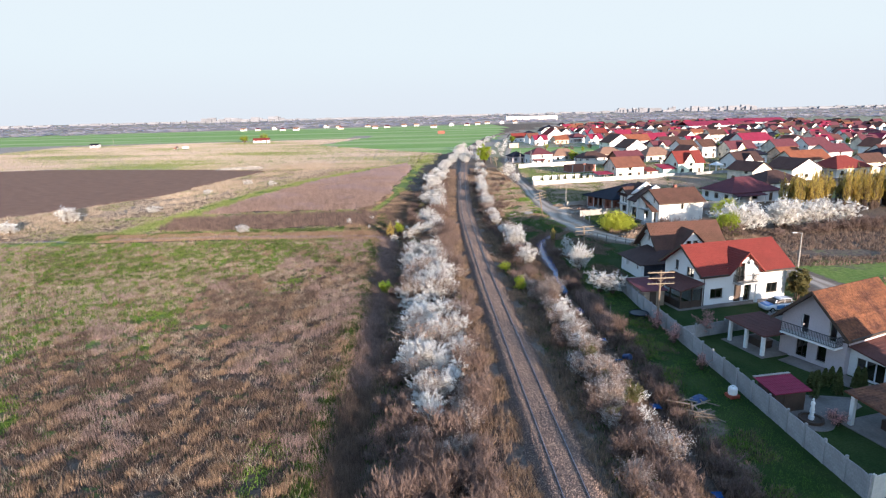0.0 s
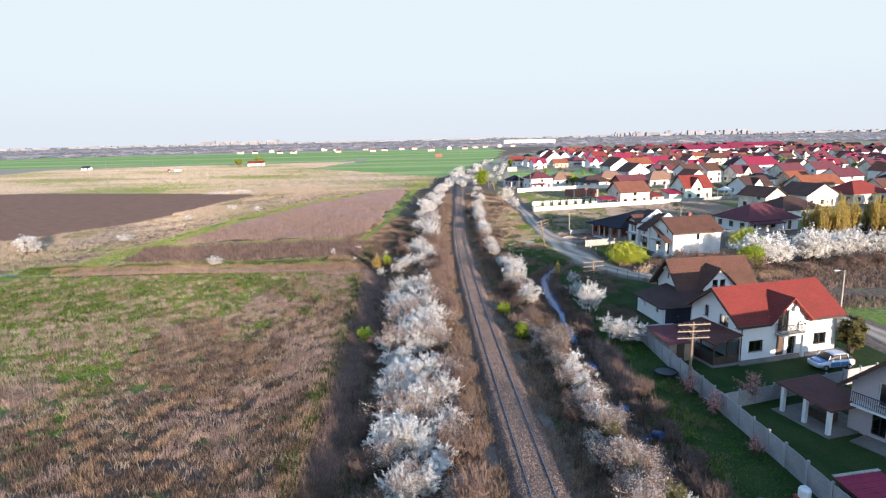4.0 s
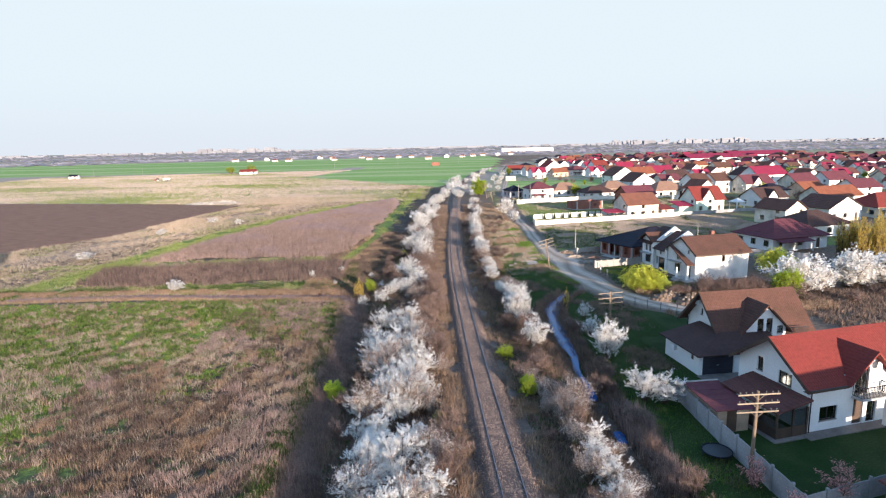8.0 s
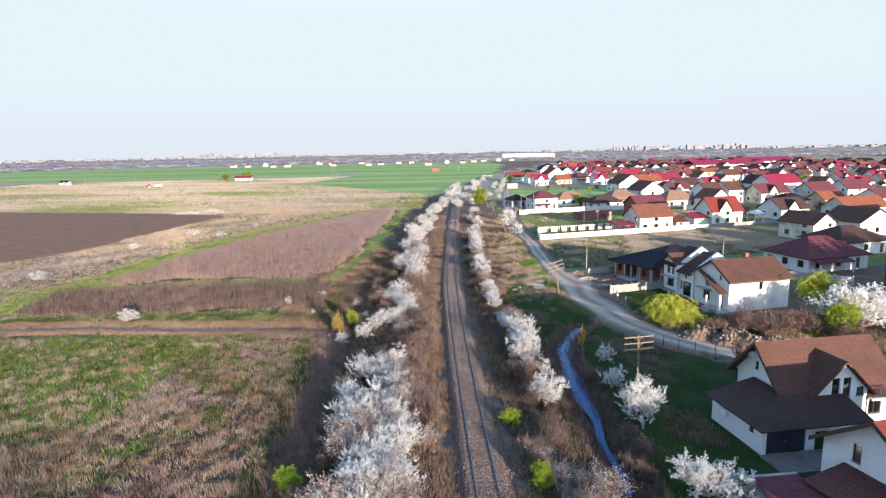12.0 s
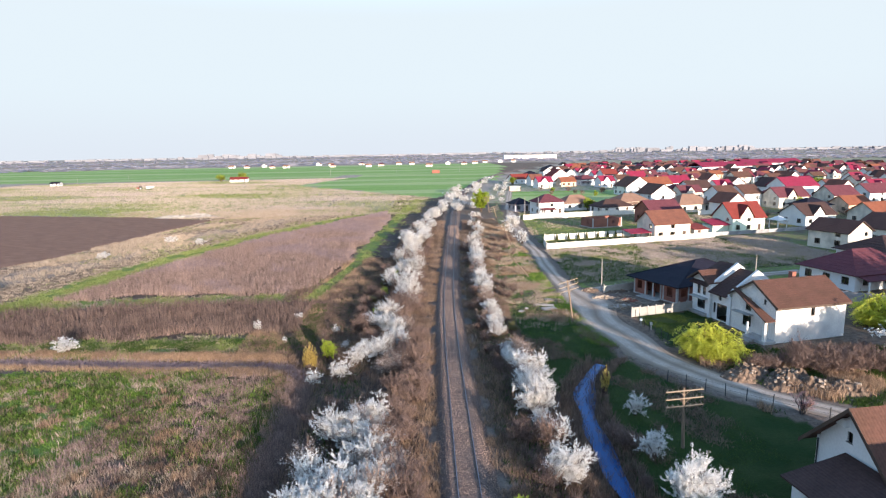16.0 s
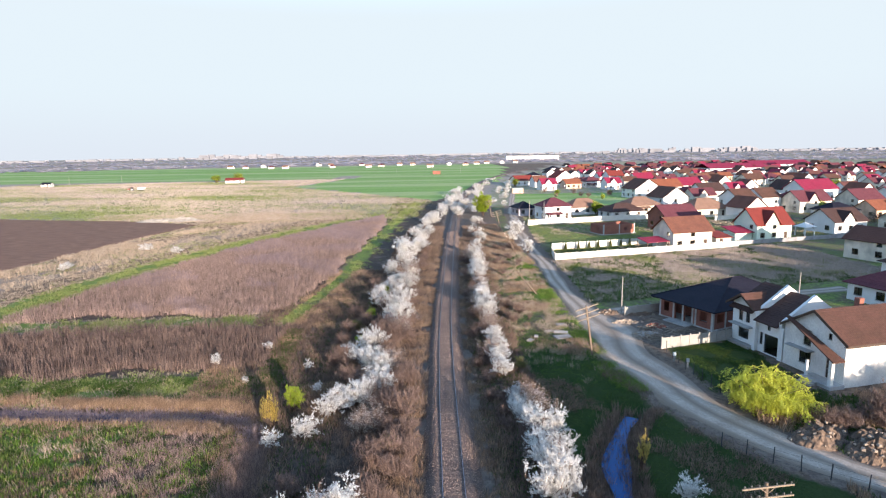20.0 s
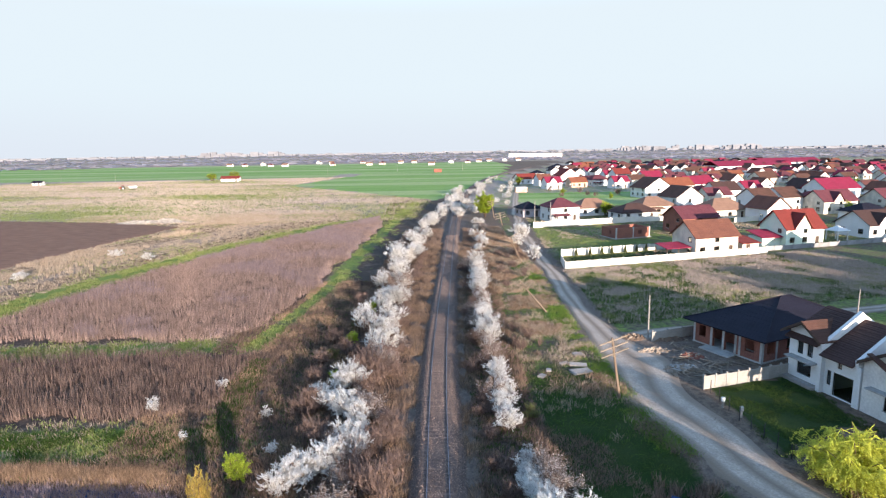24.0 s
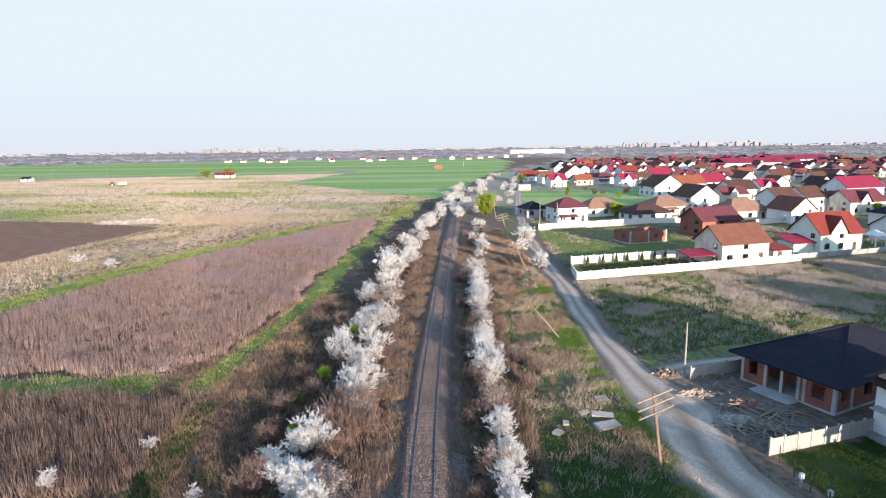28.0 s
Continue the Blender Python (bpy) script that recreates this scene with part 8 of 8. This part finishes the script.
# ---- poles, lamps ----
def telegraph_pole(m, h, label):
    t = thing("telegraph_pole", m, label, "telegraph pole", "telegraph poles")
    part("pole", Build().tube([(0, 0, -0.4), (0, 0, h * 0.5), (0, 0, h)], [0.14, 0.12, 0.09], 10), M["pole_wood"], t)
    arm = Build().box(-1.5, -0.04, -0.045, 1.5, 0.035, 0.045).mesh("crossarm", M["arm_wood"])
    ins = Build().ring(0, 0, [(0.016, 0), (0.016, 0.06), (0.036, 0.07), (0.04, 0.12), (0.022, 0.15)], 8).mesh("insulator", M["insulator"])
    for i in range(3):
        z = h - 0.2 - 0.62 * i
        a = part("crossarm", arm, None, t, m=pose(0, -0.13, z))
        for x in (-1.35, -0.95, -0.5, 0.5, 0.95, 1.35):
            part("insulator", ins, None, a, m=pose(x, 0, 0.05))
        for sg in (-1, 1):
            part("brace", Build().tube([(sg * 0.04, -0.12, z - 0.38), (sg * 0.42, -0.12, z - 0.05)], [0.02, 0.02], 5), M["wood"], t)


telegraph_pole(pose(16.75, 58.0, 0, 0, 1, 4), 6.0, "weathered wooden telegraph pole with three crossarms beside the fence")
telegraph_pole(pose(17.2, 88.6, 0, 0, -2, 4), 4.95, "weathered wooden telegraph pole with three crossarms on the grass")
telegraph_pole(pose(17.4, 122.0, 0, 0, -10, 20), 6.0, "weathered wooden telegraph pole with three crossarms beside the road")
telegraph_pole(pose(16.8, 150.2, -0.2, 0, -44, -28), 6.0, "old telegraph pole leaning far over the scrub")
telegraph_pole(pose(19.0, 186, 0, 0, -24, 10), 6.0, "old telegraph pole leaning over the scrub")
telegraph_pole(pose(21.0, 226, 0, 0, -14, 10), 6.0, "leaning telegraph pole beside the lane")
telegraph_pole(pose(22.5, 262, 0, 0, -10, 10), 6.0, "leaning telegraph pole beside the lane")


def lamp_post(x, y, h, lamp):
    t = thing("street_lamp" if lamp else "utility_pole", pose(x, y, 0), "pale concrete street lamp post with an arm" if lamp else "thin pale concrete utility pole", "street lamp" if lamp else "pole")
    part("pole", Build().tube([(0, 0, -0.3), (0, 0, h)], [0.12, 0.07], 8), M["slab"], t)
    if lamp:
        part("arm", Build().tube([(0, 0, h - 0.2), (-0.5, -0.1, h - 0.02), (-1.0, -0.2, h + 0.05)], [0.03, 0.03, 0.03], 6), M["metal"], t)
        part("lamp_head", Build().box(-1.5, -0.35, h, -0.95, -0.08, h + 0.1), M["white_plastic"], t)


lamp_post(26.4, 138.5, 5.3, False)
lamp_post(52.2, 138.9, 5.3, False)
lamp_post(45.2, 77.7, 5.2, True)
for x, y in ((-292, 545), (-255, 556), (-420, 560), (-95, 640), (-30, 690), (40, 700), (36.5, 240), (33, 246), (105, 236)):
    lamp_post(x, y, 7.0, False)


# ---- garden and site clutter ----
def loft(sections, n=12):
    """A rounded body along x: sections of (x, half width, bottom, top)."""
    b = Build()
    for x, hw, z0, z1 in sections:
        c, hh = (z0 + z1) / 2, (z1 - z0) / 2
        for j in range(n):
            a = 2 * math.pi * (j + 0.5) / n
            u, v = math.cos(a), math.sin(a)
            b.v.append((x, hw * math.copysign(abs(u) ** 0.45, u), c + hh * math.copysign(abs(v) ** 0.45, v)))
    for i in range(len(sections) - 1):
        for j in range(n):
            q = (j + 1) % n
            b.f.append((i * n + j, i * n + q, (i + 1) * n + q, (i + 1) * n + j))
    b.f.append(tuple(reversed(range(n))))
    b.f.append(tuple((len(sections) - 1) * n + j for j in range(n)))
    return b


def car(m):
    t = thing("car", m, "white and blue compact hatchback car parked beside the house", "car")
    part("body", loft([(-1.95, 0.62, 0.32, 0.62), (-1.85, 0.76, 0.26, 0.74), (-1.5, 0.84, 0.22, 0.84), (-0.9, 0.86, 0.2, 0.95), (0, 0.87, 0.2, 0.97), (1.0, 0.87, 0.2, 0.98), (1.6, 0.84, 0.22, 0.98), (1.88, 0.76, 0.28, 0.92), (1.95, 0.66, 0.34, 0.82)], 16), M["car_paint"], t, smooth=True)
    part("cabin", loft([(-1.0, 0.70, 0.90, 0.97), (-0.55, 0.72, 0.9, 1.28), (-0.2, 0.70, 0.9, 1.44), (0.5, 0.70, 0.9, 1.49), (1.2, 0.68, 0.9, 1.43), (1.6, 0.66, 0.9, 1.2), (1.8, 0.64, 0.9, 0.97)], 16), M["dark_frame"], t, "dark tinted windows all round", smooth=True)
    part("roof", loft([(-0.3, 0.55, 1.385, 1.43), (0.0, 0.6, 1.43, 1.485), (0.5, 0.61, 1.455, 1.51), (1.1, 0.59, 1.42, 1.475), (1.35, 0.54, 1.33, 1.39)], 12), M["car_paint"], t, smooth=True)
    for y in (-1, 1):
        for x in (-0.62, 0.32, 1.22):
            part("pillar", Build().tube([(x - (0.32 if x < 0 else 0), y * 0.735, 0.95), (x + (0.0 if x < 0.9 else -0.1), y * 0.655, 1.42)], [0.035, 0.03], 6), M["car_paint"], t)
        for x0, x1 in ((-0.75, 0.25), (0.31, 1.1)):
            part("door", Build().box(x0, min(y * 0.872, y * 0.885), 0.42, x1, max(y * 0.872, y * 0.885), 0.84), M["car_blue"], t, "blue door panel")
        part("mirror", Build().box(-0.72, y * 0.98 - 0.08, 0.96, -0.62, y * 0.98 + 0.08, 1.08), M["car_paint"], t)
        part("headlight", Build().box(-1.9, y * 0.58 - 0.14, 0.6, -1.74, y * 0.58 + 0.14, 0.76), M["white_plastic"], t)
        part("tail_light", Build().box(1.8, y * 0.62 - 0.1, 0.66, 1.94, y * 0.62 + 0.1, 0.9), M["red_crate"], t)
        for x in (-1.22, 1.22):
            w = part("wheel", Build().tube([(x, y * 0.78 - 0.1, 0.3), (x, y * 0.78 + 0.1, 0.3)], [0.3, 0.3], 16), M["tyre"], t)
            part("rim", Build().tube([(x, y * 0.78 - 0.112, 0.3), (x, y * 0.78 + 0.112, 0.3)], [0.18, 0.18], 12), M["metal"], w)
    part("bonnet", loft([(-1.8, 0.6, 0.74, 0.775), (-1.4, 0.68, 0.83, 0.875), (-1.0, 0.7, 0.93, 0.965)], 12), M["car_blue"], t, "pale blue bonnet", smooth=True)


car(pose(31.8, 60.8, 0.05, 0, 0, 6))


def shed(m, w, d, z, rise, roof, wall, label):
    t = thing("garden_shed", m, label, "shed")
    b = Build()
    for x0, y0, x1, y1 in ((0, 0, w, 0.08), (0, d - 0.08, w, d), (0, 0.08, 0.08, d - 0.08), (w - 0.08, 0.08, w, d - 0.08)):
        b.box(x0, y0, -0.05, x1, y1, z - 0.02)
    part("wall", b, wall, t)
    r = Build()
    roof_plane(r, (-0.3, -0.3, z), (w + 0.3, -0.3, z), (w + 0.3, d + 0.3, z + rise), (-0.3, d + 0.3, z + rise), 0.06, 6, 0.015)
    part("roof", r, roof, t)
    part("ridge_flashing", Build().box(-0.32, d + 0.12, z + rise - 0.01, w + 0.32, d + 0.34, z + rise + 0.04), M["slab"], t)
    part("door", Build().box(w * 0.3, -0.05, 0.03, w * 0.3 + 0.8, -0.003, z - 0.2), M["dark_wood"], t)


shed(pose(17.9, 38.5, 0, 0, 0, 8), 2.6, 1.9, 1.75, 0.35, M["crimson"], M["dark_wood"], "small dark wooden shed with a crimson sheet roof")
shed(pose(17.3, 63.6, 0, 0, 0, 4), 2.6, 4.6, 1.95, 0.2, M["plum_tile"], M["wood"], "wooden lean-to shed with a plum sheet roof against the fence")


def fountain():
    t = thing("fountain", pose(20.0, 37.3, 0), "round garden fountain basin with paved ring", "fountain")
    part("paving_ring", Build().ring(0, 0, [(1.5, -0.1), (1.5, 0.04)], 28), M["paving"], t)
    part("basin", Build().ring(0, 0, [(0.85, 0.045), (0.85, 0.28), (0.7, 0.28), (0.68, 0.15)], 24), M["dark_wood"], t, "dark stone basin rim")
    part("pedestal", Build().ring(0, 0, [(0.2, 0.15), (0.2, 0.4), (0.14, 0.45), (0.13, 0.7), (0.2, 0.75)], 14), M["marble"], t)
    s_ = part("statue", Build().ring(20.0, 37.3, [(0.14, 0.76), (0.16, 0.95), (0.11, 1.2), (0.15, 1.42), (0.12, 1.56), (0.05, 1.6), (0.08, 1.7), (0.07, 1.8), (0.02, 1.84)], 14), M["marble"], smooth=True)
    tagged(s_, "white cast stone garden statue on the fountain", "statue")


fountain()
paved = Build()
PAVED = [(18.6, 39.6), (20.2, 41.4), (23.0, 41.0), (25.4, 40.4), (25.2, 39.0), (22.4, 37.4), (20.6, 35.9), (18.9, 36.6)]
paved.hexa([(x, y, -0.1) for x, y in reversed(PAVED)], [(x, y, 0.035) for x, y in reversed(PAVED)])
tagged(part("garden_paving", paved, M["paving"]), "grey stone garden paving between shed and fountain", "paving", kind="structure")
tk = thing("water_tank", pose(16.2, 41.3, 0, 0, 0, 10), "white plastic water tank on a red crate beside the fence", "tank")
part("crate", Build().box(-0.4, -0.4, 0, 0.4, 0.4, 0.28), M["red_crate"], tk)
part("tank", Build().ring(0, 0, [(0.34, 0.283), (0.36, 0.4), (0.36, 0.76), (0.3, 0.88), (0.14, 0.92)], 14), M["white_plastic"], tk)
part("cap", Build().ring(0, 0, [(0.1, 0.923), (0.1, 1.02)], 10), M["white_plastic"], tk)
tr = thing("trampoline", pose(15.6, 60.3, 0), "low round dark trampoline on the grass", "trampoline")
part("mat", Build().ring(0, 0, [(0.95, 0.42), (0.95, 0.44)], 24), M["dark_metal"], tr)
ringb = Build()
ringb.tube([(1.02 * math.cos(a * math.pi / 12), 1.02 * math.sin(a * math.pi / 12), 0.44) for a in range(25)], [0.05] * 25, 6)
part("rim", ringb, M["blue_tile"], tr)
for a in range(6):
    part("leg", Build().tube([(0.98 * math.cos(a), 0.98 * math.sin(a), 0), (0.98 * math.cos(a), 0.98 * math.sin(a), 0.42)], [0.03, 0.03], 6), M["dark_metal"], tr)


def plank_pile(x, y, n, size, label, seed):
    t = thing("plank_pile", pose(x, y, float(land(x, y))), label, "timber")
    r = random.Random(seed)
    me = Build().box(-1.2, -0.07, 0, 1.2, 0.07, 0.045).mesh("plank", M["wood"])
    for i in range(n):
        m = pose(r.gauss(0, size), r.gauss(0, size * 0.6), 0.02 + 0.4 * i / n * r.random(), r.uniform(-6, 6), r.uniform(-12, 6), r.uniform(0, 180))
        part("plank", me, None, t, m=m @ Matrix.Diagonal((r.uniform(0.25, 0.9), r.uniform(0.6, 1.1), 1, 1)))
    return t


plank_pile(12.4, 38.4, 16, 0.35, "heap of old grey boards by the stream", 1)
plank_pile(12.9, 40.6, 8, 0.4, "few old boards beside a blue sheet", 2)


def crumpled_sheet(w, d, h, seed, n=14):
    """A sheet in folds whose rim lies on what is under it."""
    pick = random.Random(seed)
    b = Build()
    folds = [(pick.uniform(2, 7), pick.uniform(-6, 6), pick.uniform(0, 6)) for _ in range(4)]
    for j in range(n + 1):
        for i in range(n + 1):
            u, v = i / n, j / n
            dome = (1 - (2 * u - 1) ** 4) * (1 - (2 * v - 1) ** 4)
            fold = sum(math.sin(a * 3 * u + c * v + e) for a, c, e in folds) / 4
            wob = 0.08 * math.sin(7 * u + seed) + 0.06 * math.sin(9 * v)
            b.v.append((w * (u - 0.5) * (1 + 0.15 * math.sin(5 * v + seed)) + wob * d, d * (v - 0.5) * (1 + 0.2 * math.sin(4 * u)) + wob * w * 0.4, dome * h * (0.55 + 0.45 * fold) + 0.02 * pick.random() * dome))
    for j in range(n):
        for i in range(n):
            a = j * (n + 1) + i
            b.f.append((a, a + 1, a + n + 2, a + n + 1))
    return b


tagged(part("tarpaulin", crumpled_sheet(1.5, 0.8, 0.28, 3), M["blue_plastic"], m=pose(13.3, 41.0, 0.1, 0, 0, 25)), "crumpled blue plastic sheet on old boards", "tarpaulin")
tagged(part("tarpaulin", crumpled_sheet(1.5, 1.1, 0.4, 5), M["teal_plastic"], m=pose(17.2, 71.2, 0.05, 0, 0, 10)), "teal plastic sheet beside the shed", "tarpaulin")
tagged(part("barrel", Build().ring(0, 0, [(0.28, 0), (0.3, 0.3), (0.3, 0.6), (0.28, 0.85)], 14), M["blue_plastic"], m=pose(10.6, 50.5, -0.35, 70, 0, 20)), "blue plastic barrel lying in the stream", "barrel")
plank_pile(28.2, 127.4, 60, 0.9, "large jumbled heap of building timber", 3)
plank_pile(27.0, 131.0, 14, 0.8, "loose boards on the building site", 4)
plank_pile(30.4, 129.4, 30, 0.8, "heap of pale boards beside the brick bungalow", 5)
plank_pile(32.6, 99.2, 14, 0.9, "broken boards thrown on the soil heap", 8)
plank_pile(25.4, 127.6, 16, 0.9, "scattered boards beside the dirt road", 6)
plank_pile(29.0, 134.6, 14, 0.8, "boards lying before the brick bungalow", 7)


def heap(x, y, w, d, h, material, label, seed, stones=0):
    t = thing("earth_heap" if material is M["earth"] else "rubble_heap", pose(x, y, float(land(x, y)) - 0.05), label, "heap")
    r = random.Random(seed)
    b, n = Build(), 18
    for i in range(n):
        for j in range(n):
            u, v = 2 * i / (n - 1) - 1, 2 * j / (n - 1) - 1
            f = max(0, 1 - (u * u + v * v)) ** 0.8
            b.v.append((u * w, v * d, 0.8 * h * f * (0.5 + r.random()) * (1 + 0.35 * math.sin(5 * u + seed) * math.cos(4 * v))))
    for i in range(n - 1):
        for j in range(n - 1):
            a = i * n + j
            b.f.append((a, a + n, a + n + 1, a + 1))
    part("mound", b, material, t)
    for i in range(stones):
        u, v = r.gauss(0, 0.45) * w, r.gauss(0, 0.45) * d
        s_ = r.uniform(0.08, 0.24)
        z = max(0, h * (1 - (u / w) ** 2 - (v / d) ** 2)) * 0.9
        st = Build()
        st.hexa([(-s_, -s_ * 0.7, 0), (s_, -s_ * 0.6, 0), (s_ * 0.8, s_ * 0.7, 0), (-s_ * 0.9, s_ * 0.6, 0)], [(-s_ * 0.7, -s_ * 0.5, s_), (s_ * 0.7, -s_ * 0.5, s_ * 0.8), (s_ * 0.6, s_ * 0.5, s_ * 0.9), (-s_ * 0.6, s_ * 0.5, s_ * 0.7)])
        part("stone", st, M["rubble"], t, m=pose(u, v, z, r.uniform(-20, 20), r.uniform(-20, 20), r.uniform(0, 180)))


for i, (x, y, w, d, h, k) in enumerate(((29.4, 101.6, 2.4, 1.6, 1.0, 18), (32.2, 99.4, 2.2, 1.7, 1.0, 18), (34.6, 98.6, 1.9, 1.8, 1.1, 14), (37.0, 97.6, 2.2, 1.7, 1.1, 14), (30.8, 103.0, 2.0, 1.5, 0.9, 10), (33.9, 101.4, 2.2, 1.5, 0.9, 10))):
    heap(x, y, w, d, h, M["earth"], "heap of dumped soil and rubble beside the road", i, k)
heap(-91, 266.5, 12.5, 3.2, 1.3, M["pale_heap"], "long low heap of pale dry straw and spoil in the fields", 31)
heap(25.2, 134.0, 2.4, 1.0, 0.35, M["rubble"], "spread of broken concrete on the building site", 21, 22)
heap(28.6, 131.8, 1.5, 0.8, 0.55, M["brick"], "small heap of broken red brick", 22, 12)
heap(26.4, 128.9, 1.8, 1.2, 0.3, M["slab"], "low heap of pale sand on the building site", 26, 10)
heap(24.6, 138.6, 1.6, 1.2, 0.5, M["earth"], "heap of dark soil at the site entrance", 23, 8)
heap(28.6, 137.6, 2.2, 0.9, 0.4, M["earth"], "bank of dark soil along the wall", 24, 6)
for x, y, w, d, a in ((16.6, 133.4, 0.8, 0.5, 12), (14.4, 130.8, 0.7, 0.3, 30), (15.8, 130.3, 1.2, 0.5, -10), (15.6, 128.4, 1.5, 0.7, 20), (11.4, 127.5, 0.6, 0.4, 50), (12.4, 129.0, 0.5, 0.3, 80)):
    tagged(part("concrete_slab", Build().box(-w * 0.75, -d * 0.8, -0.1, w * 0.75, d * 0.8, 0.16), M["slab"], m=pose(x, y, float(land(x, y)), 4, 3, a)), "broken pale concrete slab lying in the grass", "slab")
for x, y in ((25.7, 119.5), (26.3, 117.6)):
    p = thing("meter_post", pose(x, y, 0), "short white meter post beside the road", "post")
    part("post", Build().box(-0.07, -0.07, -0.1, 0.07, 0.07, 0.8), M["slab"], p)
    part("box", Build().box(-0.13, -0.11, 0.62, 0.13, 0.11, 0.98), M["grey"] if y < 118 else M["white_plastic"], p)


# ---- farm machines far out in the fields ----
def tractor(m):
    t = thing("tractor", m, "small red tractor standing in the far field", "tractor")
    part("bonnet", loft([(-2.0, 0.4, 0.9, 1.5), (-1.7, 0.5, 0.8, 1.65), (-0.3, 0.55, 0.8, 1.75)], 12), M["red_crate"], t, smooth=True)
    part("cabin", loft([(-0.3, 0.75, 0.9, 2.5), (0.0, 0.85, 0.9, 2.7), (1.1, 0.85, 0.9, 2.7), (1.3, 0.75, 0.9, 2.5)], 12), M["dark_frame"], t)
    part("roof", Build().box(-0.35, -0.85, 2.7, 1.4, 0.85, 2.82), M["red_crate"], t)
    for x, r_, y in ((-1.5, 0.5, -0.8), (-1.5, 0.5, 0.8), (0.7, 0.85, -1.0), (0.7, 0.85, 1.0)):
        w = part("wheel", Build().tube([(x, y - 0.18, r_), (x, y + 0.18, r_)], [r_, r_], 16), M["tyre"], t)
        part("rim", Build().tube([(x, y - 0.2, r_), (x, y + 0.2, r_)], [r_ * 0.55, r_ * 0.55], 12), M["white_plastic"], w)


tractor(pose(-199, 457, 0, 0, 0, 20))
tl = thing("trailer", pose(-193, 459, 0, 0, 0, 35), "small white and green farm trailer beside the tractor", "trailer")
part("box", Build().box(-2.4, -1.1, 0.8, 2.4, 1.1, 2.1), M["white_plastic"], tl)
part("stripe", Build().box(-2.41, -1.12, 1.2, 2.41, 1.12, 1.5), M["leaf"], tl, "green side boards")
part("drawbar", Build().tube([(-2.4, 0, 0.8), (-4.0, 0, 0.6)], [0.07, 0.05], 6), M["dark_metal"], tl)
for x in (-0.7, 0.7):
    for y in (-1.0, 1.0):
        part("wheel", Build().tube([(x, y - 0.14, 0.42), (x, y + 0.14, 0.42)], [0.42, 0.42], 14), M["tyre"], tl)
